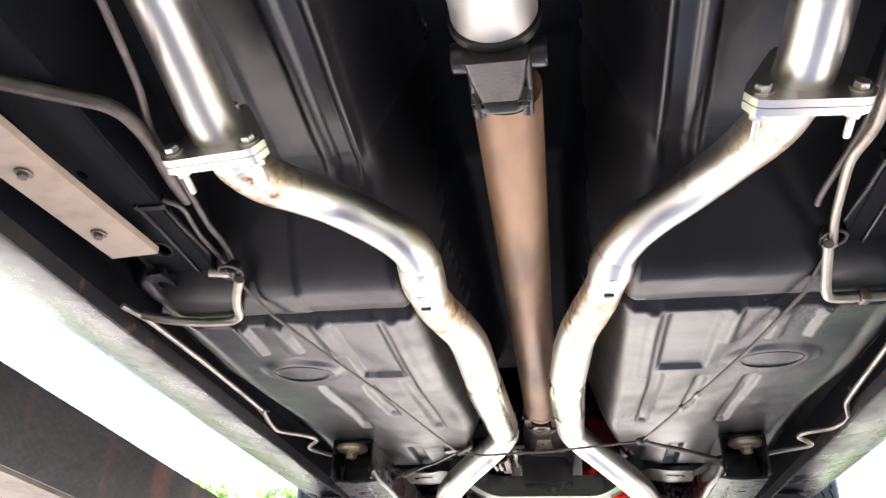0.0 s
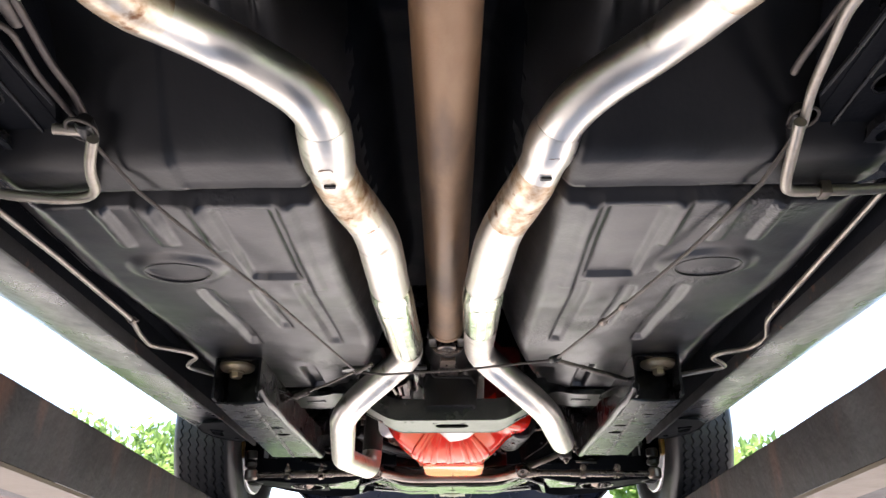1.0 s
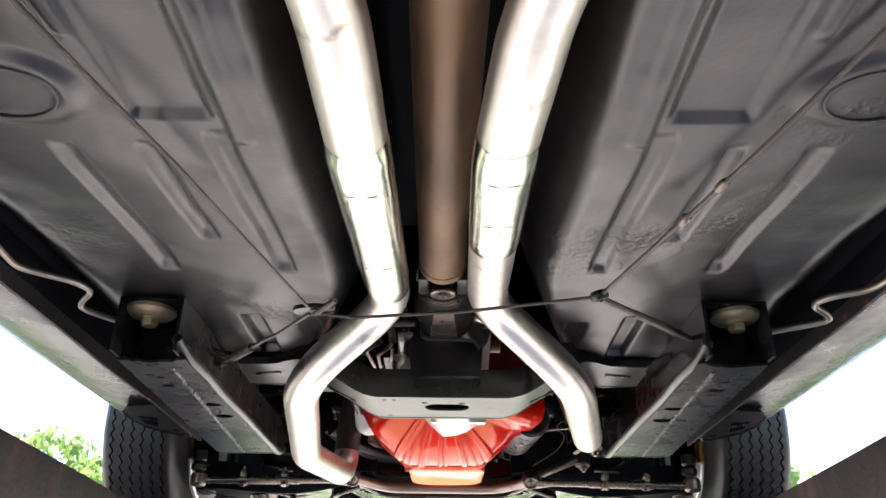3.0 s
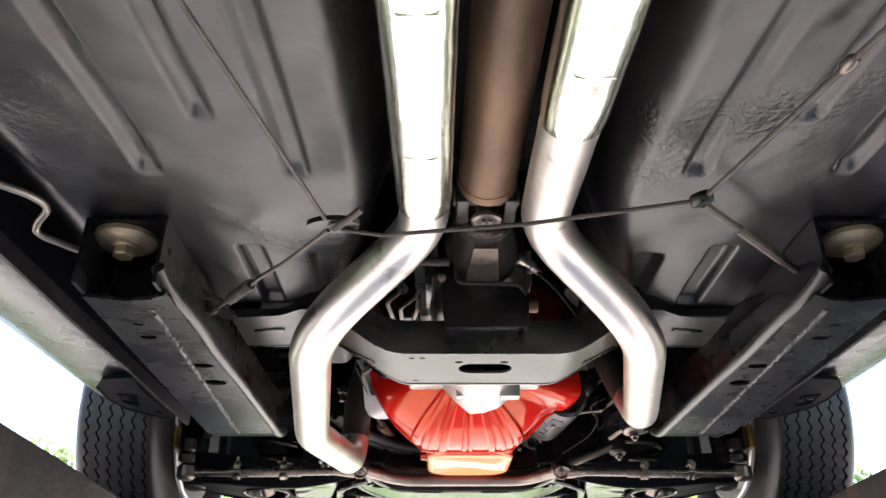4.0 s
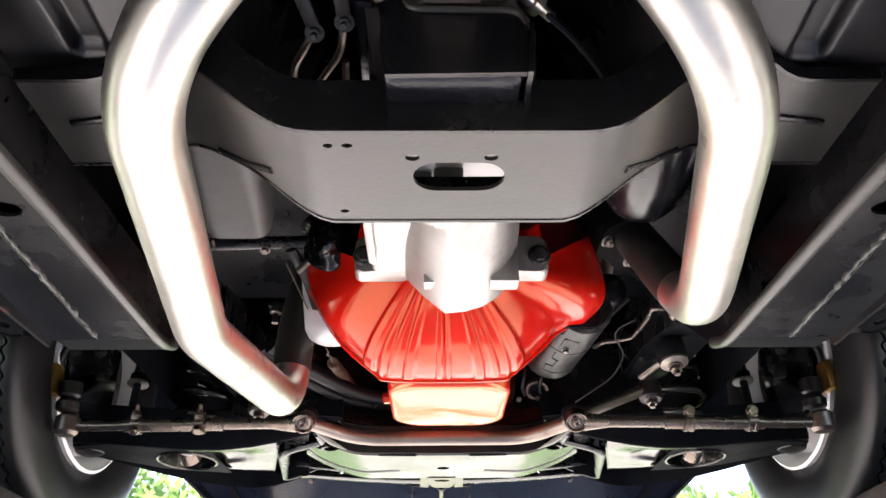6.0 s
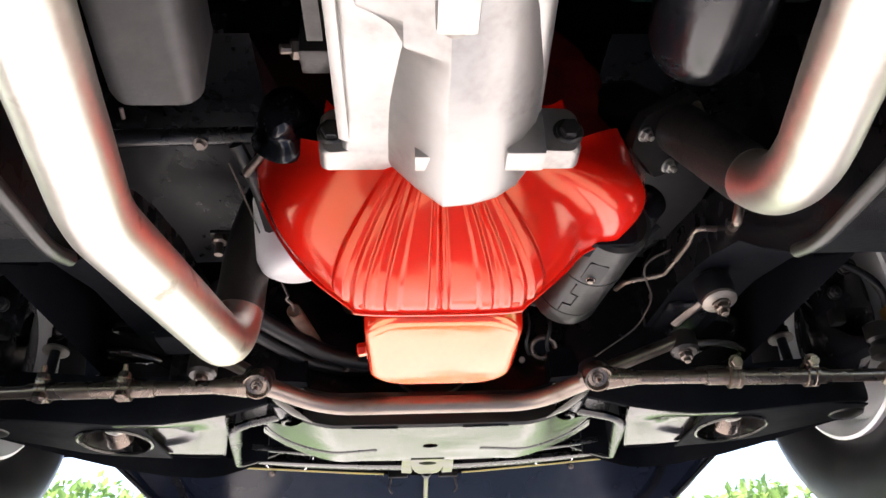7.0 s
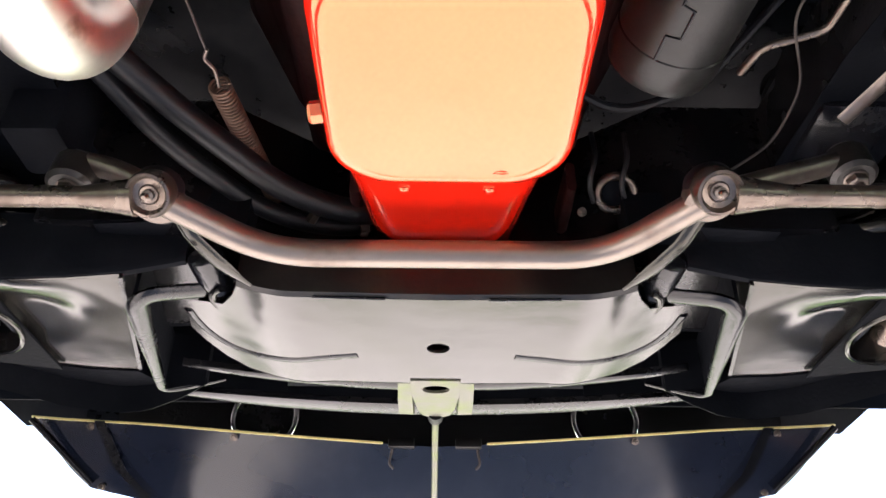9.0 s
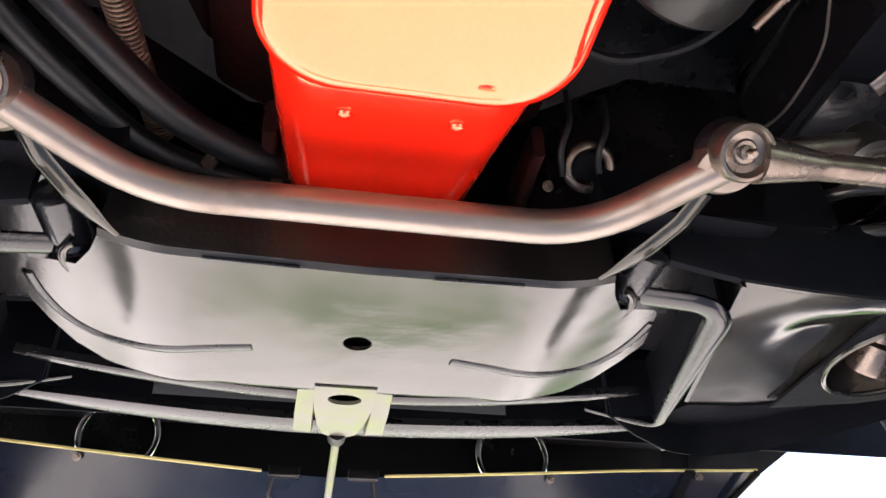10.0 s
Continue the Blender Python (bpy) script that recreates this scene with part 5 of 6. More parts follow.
        bolt("outlet_nut", of, f + (side * math.cos(q) + up * math.sin(q)) * 0.044, -d, 0.0075, 1.3, BRIGHT_STEEL, 0.006)
    part("outlet", tube([f + d * 0.012, f + d * 0.08, f + d * 0.13 + Vector((0, 0.1, 0.05))], 0.036, 20), CAST_DARK, root)


manifold(1, (0.280, 2.640, 2.095), (-0.45, 0.35, 0.8))
manifold(-1, (-0.205, 2.82, 2.19), (0.5, 0.1, 0.8))

# ---- small pieces beside the sump ----
mount = thing("engine_mount_bracket", "dark red bracket with pulley edge beside the sump", "engine bracket", (0.14, 3.10, 2.0))
part("bracket_arm", loft([[(0.137 + u, y, 2.012 + v) for u, v in rounded_rect(hw, 0.018, 0.005, 3)] for y, hw in ((3.06, 0.005), (3.10, 0.006), (3.14, 0.006))]), BLOCK_DARK, mount)
bolt("bracket_bolt", mount, (0.150, 3.085, 1.985), (0.1, -1, -0.4), 0.004, 1.3, ROD)
part("pulley", tube([Vector((0.184, 3.072, 2.0)) + Vector((0.019 * math.cos(q), 0.014 * math.sin(q), -0.012 * math.sin(q))) for q in (2 * math.pi * k / 28 for k in range(29))], 0.0045, 10, cap=False), ROD, mount, "dull tan pulley rim")
part("pulley_hub", turned([(0.016, 0), (0.016, 0.004), (0.010, 0.006)], (0.184, 3.080, 2.004), (0, -0.65, -0.75), 20), MATTE, mount)
for x, y in ((0.157, 3.035), (0.190, 3.035)):
    part("hook_wire", tube(route([(x, y, 2.05), (x + 0.003, y + 0.004, 2.02), (x - 0.004, y + 0.02, 2.0), (x + 0.004, y + 0.04, 1.99)], 0.012), 0.003, 8), HOSE, mount, "black hooked wire")
mount_l = thing("engine_mount_bracket", "dark red bracket with steel fitting beside the sump", "engine bracket", (-0.10, 3.10, 2.0))
part("bracket_arm", loft([[(-0.085 + u, y, 2.005 + v) for u, v in rounded_rect(hw, 0.018, 0.005, 3)] for y, hw in ((3.06, 0.006), (3.12, 0.007))]), BLOCK_DARK, mount_l)
part("pipe_fitting", turned([(0.009, 0), (0.009, 0.008), (0.006, 0.009), (0.006, 0.03)], (-0.118, 3.075, 1.990), (-0.4, 0.6, -0.3), 6), ROD, mount_l, "small steel fitting")
stud = part("hanging_stud", tube([(-0.279, 2.806, 2.066), (-0.279, 2.804, 2.030)], 0.0055, 12), STEEL, mount_l, "threaded steel stud")
part("stud_nut", turned([(0.010, 0), (0.011, 0.002), (0.011, 0.009), (0.008, 0.011)], (-0.279, 2.805, 2.058), (0, 0, -1), 6), STEEL, stud)
part("stud_tab", box(-0.292, -0.262, 2.796, 2.83, 2.058, 2.064, 0.002), GREASY, mount_l)
bolt("stay_bolt", mount, (0.30, 2.74, 2.12), (0, -0.7, -1), 0.007, 1.4, STEEL, 0.012)
part("wiring_loom", tube(route([(0.10, 2.95, 2.05), (0.17, 2.985, 2.03), (0.25, 2.97, 2.05), (0.33, 2.86, 2.10)], 0.03), 0.0045, 8), HOSE, mount, "black wiring loom")

# ---- steering linkage ----
steering = thing("steering_linkage", "worn bare steel steering centre link with tie rods", "steering linkage", (0, 2.95, 1.89))
link_pts = [(-0.252, 2.962, 1.912), (-0.229, 2.980, 1.909), (-0.155, 3.032, 1.896), (0.155, 3.030, 1.896), (0.219, 2.962, 1.904), (0.240, 2.944, 1.907)]
part("centre_link", tube(route(link_pts, 0.045), 0.0130, 20), LINK, steering, "worn pale grey steel centre link")
for s in (-1, 1):
    dy, dz = (0.012, 0.0) if s < 0 else (-0.010, -0.006)
    c = Vector((-0.245 if s < 0 else 0.231, 2.951 + dy, 1.913 + dz))
    face = Vector((0, -0.66, -0.75)).normalized()
    joint_body = part("ball_joint", turned([(0.012, -0.012), (0.0195, -0.007), (0.0203, 0.0), (0.0203, 0.013), (0.0190, 0.0165), (0.0168, 0.0172), (0.0152, 0.0150), (0.0138, 0.0120), (0.009, 0.0112), (0.0075, 0.0128), (0.0005, 0.0132)], c, face, 36), ROD, steering, "round tie rod ball joint with a rolled rim")
    part("grease_nipple", turned([(0.0052, 0.0), (0.0052, 0.004), (0.0030, 0.005), (0.0030, 0.009), (0.0038, 0.010), (0.002, 0.0125)], c + face * 0.0125, face, 10), ROD, joint_body, "bright grease nipple")
    part("dust_boot", turned([(0.015, 0), (0.021, 0.004), (0.0225, 0.012), (0.020, 0.020), (0.015, 0.024)], (c.x, c.y + 0.012, c.z + 0.020), (0, -0.3, -1), 28), HOSE, steering, "black rubber dust boot")
    part("link_eye", turned([(0.018, 0), (0.0225, 0.004), (0.0225, 0.018), (0.018, 0.022)], (c.x, c.y + 0.016, c.z + 0.012), (0, -0.2, -1), 28), STEEL, steering)
    zr = c.z - 0.006
    inner = [(c.x + s * 0.014, c.y, zr), (c.x + s * 0.05, c.y - 0.001, zr - 0.001), (s * 0.40, c.y - 0.004, zr - 0.003), (s * 0.43, c.y - 0.005, zr - 0.004)]
    path = route(inner, 0.012)
    part("tie_rod", tube(path, 0.011, 18, radii=[max(0.0098, 0.017 - 0.16 * abs(p.x - inner[0][0])) for p in path]), ROD, steering, "worn steel inner tie rod")
    part("adjuster_sleeve", tube([(s * 0.385, c.y - 0.004, zr - 0.003), (s * 0.555, c.y - 0.009, zr - 0.006)], 0.0118, 20), ROD, steering, "brownish slotted adjuster sleeve")
    part("outer_rod", tube(route([(s * 0.55, c.y - 0.009, zr - 0.006), (s * 0.60, c.y - 0.012, zr - 0.008), (s * 0.652, c.y - 0.014, zr - 0.008)], 0.01), 0.009, 16), ROD, steering)
    part("outer_joint", turned([(0.014, -0.012), (0.021, -0.006), (0.021, 0.018), (0.016, 0.024), (0.006, 0.026)], (s * 0.655, c.y - 0.014, zr), (0, 0, -1), 24), STEEL, steering, "greasy outer ball joint")
    for x in (0.425, 0.535):
        y, z = c.y - 0.006, zr - 0.004
        clamp = part("sleeve_clamp", turned([(0.0150, -0.009), (0.0168, -0.008), (0.0168, -0.003), (0.0155, -0.002), (0.0155, 0.002), (0.0168, 0.003), (0.0168, 0.008), (0.0150, 0.009)], (s * x, y, z), (1, 0, 0), 24), ROD, steering, "double-banded clamp with bolt")
        if s < 0:
            bolt("clamp_bolt", clamp, (s * x, y - 0.009, z + 0.012), (0, -0.25, 1), 0.0080, 1.35, ROD, 0.012)
            part("clamp_nut", turned([(0.010, 0), (0.010, 0.008), (0.0075, 0.010)], (s * x, y - 0.011, z - 0.009), (0, -0.25, -1), 6), ROD, clamp)
        else:
            bolt("clamp_bolt", clamp, (s * x, y - 0.013, z + 0.016), (0, -1, -0.2), 0.0085, 1.25, ROD)
        part("clamp_lug", box(s * x - 0.007, s * x + 0.007, y - 0.018, y, z + 0.004, z + 0.022, 0.003), ROD, clamp)
# idler and pitman arms
for s, pts, e in ((-1, [(-0.245, 2.975, 1.922), (-0.29, 2.980, 1.950), (-0.328, 2.985, 1.962)], (-0.330, 2.985, 1.945)), (1, [(0.236, 2.960, 1.915), (0.31, 2.970, 1.945), (0.378, 2.985, 1.975)], (0.380, 2.984, 1.966))):
    p = route(pts, 0.03)
    part("steering_arm", tube(p, 0.0125, 14, flat=(1, 0.8)), STEEL, steering, "forged steel steering arm")
    boss = part("arm_boss", turned([(0.016, -0.02), (0.021, -0.014), (0.021, 0.012), (0.017, 0.016)], e, (0, -0.2, -1), 22), CAST_DARK, steering)
    bolt("arm_nut", boss, (e[0], e[1] - 0.003, e[2] - 0.014), (0, -0.2, -1), 0.010, 1.1, STEEL, 0.006)
part("steering_box", box(0.36, 0.44, 2.96, 3.08, 2.02, 2.14, 0.015), SOOT, steering, "black steering box")
part("idler_bracket", box(-0.40, -0.345, 2.96, 3.03, 1.98, 2.10, 0.008), MATTE, steering)

# ---- front crossmember ----
front = thing("front_crossmember", "glossy black front crossmember with a pressed underside", "crossmember", (0, 3.18, 1.88))


def dish_rear(x):
    return along(((0, 3.083), (0.16, 3.079), (0.195, 3.081), (0.205, 3.107), (0.222, 3.137), (0.266, 3.153), (0.2765, 3.212)), abs(x))[0]


def dish_front(x):
    return along(((0, 3.286), (0.08, 3.284), (0.12, 3.281), (0.19, 3.292), (0.225, 3.297), (0.25, 3.282), (0.266, 3.252), (0.2765, 3.218)), abs(x))[0]


def dish_lift(x):
    return 1.8775 + 0.036 * smooth01(0.14, 0.285, abs(x))


def front_plate():
    mid = [(-0.05 + 0.01 * k, dish_rear(-0.05 + 0.01 * k)) for k in range(11)] + [(0.05 - 0.01 * k, dish_front(0.05 - 0.01 * k)) for k in range(11)]
    bm = plate(mid, [ellipse(0.002, 3.192, 0.0125, 0.012, 24)], lambda u, v, d: (u, v, 1.8775 + d), 0.004)
    for s in (-1, 1):
        xs = [0.05 + 0.00453 * k for k in range(51)]
        loft([[(s * x, dish_rear(x) + (dish_front(x) - dish_rear(x)) * j / 14, dish_lift(x)) for j in range(15)] for x in xs], cap=False, closed=False, bm=bm)
        edge = [(x, dish_front(x)) for x in [0.2765 * k / 60 for k in range(61)]]
        loft([[(s * x, y, dish_lift(x)), (s * x, y + 0.005, dish_lift(x) + 0.001), (s * x, y + 0.006, dish_lift(x) + 0.006), (s * x, y, dish_lift(x) + 0.055)] for x, y in edge], cap=False, closed=False, bm=bm)
    return bm


part("pressed_underside", front_plate(), GLOSS, front, "glossy black pressed plate reflecting the ground", 35)
for s in (-1, 1):
    edge = [(x, dish_rear(x)) for x in [0.195 * k / 40 for k in range(41)]]
    # lip and bead leave the plate's gloss: their shade is in the material
    part("rear_lip", loft([[(s * x, y + 0.001, dish_lift(x) - 0.0006), (s * x, y - 0.004, dish_lift(x) + 0.003), (s * x, y - 0.002, dish_lift(x) + 0.055), (s * x, y + 0.002, dish_lift(x) + 0.055)] for x, y in edge]), GREASY, front, "folded rear lip in a duller black for its shade")
    rim = route([(s * 0.180, 3.076, 1.8865), (s * 0.190, 3.062, 1.888), (s * 0.204, 3.040, 1.891), (s * 0.222, 3.012, 1.899), (s * 0.232, 2.99, 1.91)], 0.008)
    part("rear_rim", tube(rim, 0.008, 10, flat=(1.0, 0.45), radii=[0.0022 + 0.006 * (1 - smooth01(3.042, 3.078, p.y)) for p in rim]), GLOSS, front, "bright turned-up rim")
    g = [(0.087, 3.212), (0.14, 3.222), (0.185, 3.240), (0.225, 3.252), (0.252, 3.238), (0.266, 3.205), (0.270, 3.175)]
    part("pressed_groove", tube([(p.x, p.y, dish_lift(p.x) + 0.0005) for p in route([(s * x, y, 0) for x, y in g], 0.02)], 0.0056, 10, flat=(1.0, 0.42)), SOOT, front, "pressed bead in a darker black for the shading along it")
    part("seam_weld", tube([(s * 0.05, 3.081, 1.876), (s * 0.12, 3.080, 1.8768)], 0.0016, 6), BLACK, front)
    # pivot bolt end behind the notch in the plate
    part("pivot_sleeve", turned([(0.016, 0), (0.020, 0.003), (0.020, 0.040), (0.018, 0.046), (0.0195, 0.050)], (s * 0.236, 3.088, 1.934), (-s * 0.18, 1, -0.22), 28), SOOT, front, "dark pivot sleeve")
    ring = [(s * (0.2165 + 0.0165 * math.cos(q)), 3.140 + 0.023 * math.sin(q), 1.9035 + 0.004 * math.cos(q)) for q in (radians(-75 + 10 * k) for k in range(17))]
    part("notch_edge", tube(ring, 0.0042, 10, radii=[0.0025 + 0.0030 * math.sin(math.pi * k / 16) for k in range(17)]), GLOSS, front, "rolled bright notch edge")
    bolt("pivot_bolt", front, (s * 0.224, 3.138, 1.918), (-s * 0.3, 0.6, -1), 0.009, 1.2, BLACK)
    part("crossmember_wing", loft([[(s * x, y, z) for y, z in ((3.06, zb), (3.30, zb + 0.01), (3.30, 2.0), (3.07, 2.0))] for x, zb in ((0.19, 1.945), (0.26, 1.95), (0.34, 1.945))]), MATTE, front)
tower = loft([[(x, y, z) for y, z in ((y0, 1.95), (3.28, 1.95), (3.27, 2.12), (y0 + 0.01, 2.12))] for x, y0 in ((-0.40, 3.06), (-0.24, 3.06), (-0.12, 3.15), (0.12, 3.15), (0.24, 3.06), (0.40, 3.06))])
part("crossmember_box", tower, BLACK, front, "black upper crossmember box")
# centre jacking bracket
bracket = thing("centre_bracket", "pale green-grey steel centre bracket on the crossmember", "bracket", (0, 3.31, 1.87))
tongue = plate([(-0.030, 3.276), (0.029, 3.276), (0.0285, 3.325), (0.024, 3.372), (0.019, 3.398), (0.010, 3.408), (-0.008, 3.408), (-0.016, 3.400), (-0.023, 3.372), (-0.0285, 3.325)], [ellipse(0, 3.302, 0.0165, 0.0115, 20)], lambda u, v, d: (u, v, 1.8758 + d + 0.10 * max(0, v - 3.35)), 0.004)
part("bracket_plate", tongue, GREEN_STEEL, bracket, "", 30)
for s in (-1, 1):
    part("bracket_wing", loft([[(s * 0.027, y, z + 0.005), (s * w, y, z + 0.005), (s * (w + 0.0005), y, z + 0.002), (s * 0.029, y, z + 0.001)] for y, z, w in ((3.280, 1.8768, 0.0445), (3.345, 1.8775, 0.0465), (3.398, 1.880, 0.047))]), GREEN_STEEL, bracket)
part("stay_nut", turned([(0.010, 0), (0.010, 0.018), (0.007, 0.022)], (0, 3.404, 1.886), (0, 1, -0.02), 12), HOSE, bracket)
part("stay_rod", tube([(0, 3.415, 1.886), (0.0, 3.80, 1.80)], 0.0045, 10), GREEN_STEEL, bracket, "thin pale green stay rod")
# front bars ahead of the crossmember
bars = thing("sway_bar", "black flat bars across the front of the chassis", "sway bar", (0, 3.42, 1.92))


def flat_bar(name, x1, y_mid, y_end, z, rise, w):
    secs = []
    wide = w
    for k in range(49):
        x = x1 * (k / 24 - 1)
        q = (x / x1) ** 2
        y, zz = y_mid + (y_end - y_mid) * q, z + rise * q
        w = wide * (1 - 0.82 * q * q)
        secs.append([(x, y - w, zz + 0.002), (x, y - w * 0.6, zz), (x, y + w * 0.6, zz), (x, y + w, zz + 0.002), (x, y + w, zz + 0.010), (x, y - w, zz + 0.010)])
    part(name, loft(secs), BLACK, bars, "black flat steel bar")


part("upper_edge", tube(route([(-0.20, 3.085, 1.945), (-0.125, 3.095, 1.930), (0.125, 3.095, 1.930), (0.20, 3.085, 1.945)], 0.03), 0.0022, 8), GLOSS, front, "thin bright upper edge")
flat_bar("rear_bar", 0.315, 3.340, 3.322, 1.893, 0.020, 0.0095)
flat_bar("front_bar", 0.37, 3.424, 3.412, 1.896, 0.020, 0.0185)


# ---- suspension ----
def control_arm(s):
    root = thing("lower_control_arm", "glossy black pressed lower control arm with a shock bolt opening", "control arm", (s * 0.5, 3.15, 1.88), "lower control arms")
    rear = ((0.253, 3.093, 1.922), (0.31, 3.086, 1.904), (0.36, 3.075, 1.892), (0.41, 3.066, 1.884), (0.48, 3.060, 1.883), (0.56, 3.052, 1.888), (0.63, 3.062, 1.896), (0.70, 3.085, 1.905))
    lip = ((0.290, 3.358, 1.905), (0.33, 3.385, 1.895), (0.38, 3.412, 1.888), (0.42, 3.418, 1.886), (0.48, 3.396, 1.886), (0.545, 3.338, 1.887), (0.60, 3.285, 1.892), (0.70, 3.19, 1.905))
    fore = ((0.290, 3.350), (0.345, 3.335), (0.36, 3.306), (0.42, 3.300), (0.47, 3.285), (0.53, 3.268), (0.58, 3.245), (0.63, 3.205), (0.70, 3.155))
    # lit saddle with a shallow oval pressing towards the opening
    rows = []
    for k in range(41):
        u = k / 40
        row = []
        for j in range(33):
            v = j / 32
            x = 0.312 + 0.048 * v + (0.475 - 0.312 - 0.048 * v) * u
            y0, z0 = along(rear, x)
            y1 = along(fore, max(x, 0.36))[0]
            y = y0 + (y1 - y0) * v
            z = z0 + (1.899 - z0) * smooth01(0.0, 0.35, v)
            r = math.hypot((x - 0.50) / 0.132, (y - 3.165) / 0.082)
            z += 0.0045 * (1 - smooth01(0.72, 1.0, r))
            row.append((s * x, y, z))
        rows.append(row)
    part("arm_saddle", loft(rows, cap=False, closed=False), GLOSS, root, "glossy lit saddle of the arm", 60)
    part("saddle_edge", loft([[(s * (0.312 + 0.048 * v - 0.003), 3.086 + 0.22 * v, 1.8995), (s * (0.312 + 0.048 * v + 0.001), 3.086 + 0.22 * v, 1.8985), (s * (0.312 + 0.048 * v + 0.001), 3.086 + 0.22 * v, 1.96), (s * (0.312 + 0.048 * v - 0.003), 3.086 + 0.22 * v, 1.96)] for v in (0, 0.25, 0.5, 0.75, 1.0)]), BLACK, root)
    # web with the shock opening
    hole = ellipse(0.507, 3.178, 0.056, 0.069, 40)
    outline = [(x, along(rear, x)[0] + 0.002) for x in (0.446, 0.50, 0.56, 0.62, 0.70)] + [(x, along(fore, x)[0]) for x in (0.70, 0.63, 0.58, 0.53, 0.47, 0.446)]
    def web_z(u):
        return 1.8925 + 0.05 * max(0.0, u - 0.56)
    # web, skirts and pocket in the matte black, which holds their shade
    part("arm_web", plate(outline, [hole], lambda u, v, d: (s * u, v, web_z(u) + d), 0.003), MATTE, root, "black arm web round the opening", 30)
    ring = ellipse(0.507, 3.178, 0.056, 0.069, 48)
    part("opening_lip", tube([(s * u, v, web_z(u) - 0.001) for u, v in ring + ring[:1]], 0.0030, 8, cap=False), GLOSS, root, "rolled lip round the opening")
    part("opening_wall", loft([[(s * u, v, web_z(u)) for u, v in ellipse(0.507, 3.178, 0.055, 0.068, 32)], [(s * u, v, web_z(u) + 0.045) for u, v in ellipse(0.507, 3.178, 0.045, 0.055, 32)], [(s * u, v, web_z(u) + 0.046) for u, v in ellipse(0.507, 3.178, 0.002, 0.002, 32)]], cap=False), GLOSS, root)
    xs = [0.253 + 0.0149 * k for k in range(31)]
    secs = []
    for x in xs:
        y, z = along(rear, x)
        secs.append([(s * x, y + 0.004, z), (s * x, y - 0.002, z + 0.001), (s * x, y - 0.005, z + 0.008), (s * x, y - 0.002, z + 0.075), (s * x, y + 0.008, z + 0.075)])
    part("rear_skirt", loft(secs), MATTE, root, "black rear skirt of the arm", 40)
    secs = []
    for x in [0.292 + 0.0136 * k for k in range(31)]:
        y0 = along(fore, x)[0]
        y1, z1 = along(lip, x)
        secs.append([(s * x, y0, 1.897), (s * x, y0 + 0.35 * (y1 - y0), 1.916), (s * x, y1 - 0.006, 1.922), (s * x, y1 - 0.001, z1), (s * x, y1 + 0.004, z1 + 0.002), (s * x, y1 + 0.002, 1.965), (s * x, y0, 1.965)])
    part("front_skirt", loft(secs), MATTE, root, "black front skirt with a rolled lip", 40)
    # bent strap at the inner end
    strap = [(s * 0.243, 3.134, 1.914), (s * 0.290, 3.114, 1.897), (s * 0.306, 3.124, 1.892), (s * 0.3405, 3.345, 1.888), (s * 0.322, 3.352, 1.893), (s * 0.276, 3.382, 1.920)]
    path = route(strap, 0.014)
    widths = [0.0125 if p.y < 3.30 else max(0.0028, 0.0125 - 0.22 * (p.y - 3.30)) for p in path]
    part("pivot_strap", tube(path, 0.009, 12, flat=(1.0, 0.55), radii=widths), BLACK, root, "bent bright-edged strap round the pivot pocket")
    part("pocket_wall", loft([[(s * 0.305, 3.118, z), (s * 0.309, 3.118, z), (s * 0.343, 3.348, z - 0.002), (s * 0.339, 3.348, z - 0.002)] for z in (1.895, 1.965)]), MATTE, root)
    part("pocket_front", loft([[(s * 0.339, 3.350, z), (s * 0.342, 3.353, z), (s * 0.280, 3.386, z + dz), (s * 0.277, 3.382, z + dz)] for z, dz in ((1.893, 0.028), (1.965, 0.0))]), MATTE, root)
    # shock absorber end seen in the opening
    end = Vector((s * 0.512, 3.215, 1.903))
    part("shock_end", turned([(0.021, 0.0), (0.0225, -0.004), (0.0225, -0.030), (0.017, -0.034), (0.017, -0.055), (0.013, -0.06)], end, (s * -0.1, 0.75, -0.55), 28), ROD, root, "bright shock absorber eye")
    part("shock_bar", turned([(0.012, 0), (0.016, 0.003), (0.016, 0.014), (0.010, 0.017)], (s * 0.500, 3.145, 1.914), (0, -0.3, -1), 20), BRIGHT_STEEL, root, "plated shock absorber nut")
    part("lower_ball_joint", turned([(0.03, 0), (0.034, 0.012), (0.026, 0.03), (0.012, 0.036)], (s * 0.682, 3.125, 1.925), (0, 0, -1), 24), GREASY, root)
    return root


control_arm(-1)
right_arm = control_arm(1)
part("pocket_plate", loft([[(0.322, 3.225, z), (0.372, 3.225, z), (0.386, 3.345, z), (0.352, 3.345, z)] for z in (1.953, 1.957)]), RUSTED_LIGHT, right_arm, "pale plate speckled with rust")


def coil_spring(s):
    root = thing("coil_spring", "black front coil spring above the lower arm", "spring", (s * 0.43, 3.04, 1.94), "front coil springs")
    part("coil", tube(coil((s * 0.466, 3.115, 1.935), (s * 0.45, 3.09, 2.20), 0.058, 0.007, 6, n=28), 0.0075, 10), GLOSS, root)


coil_spring(-1)
coil_spring(1)


def knuckle(s):
    root = thing("steering_knuckle", "greasy black steering knuckle with brake parts and hose", "steering knuckle", (s * 0.66, 3.05, 1.98), "steering knuckles")
    def block(name, x0, x1, y0, y1, z0, z1, mat=SOOT, note="", bevel=0.006):
        return part(name, box(min(s * x0, s * x1), max(s * x0, s * x1), y0, y1, z0, z1, bevel), mat, root, note)
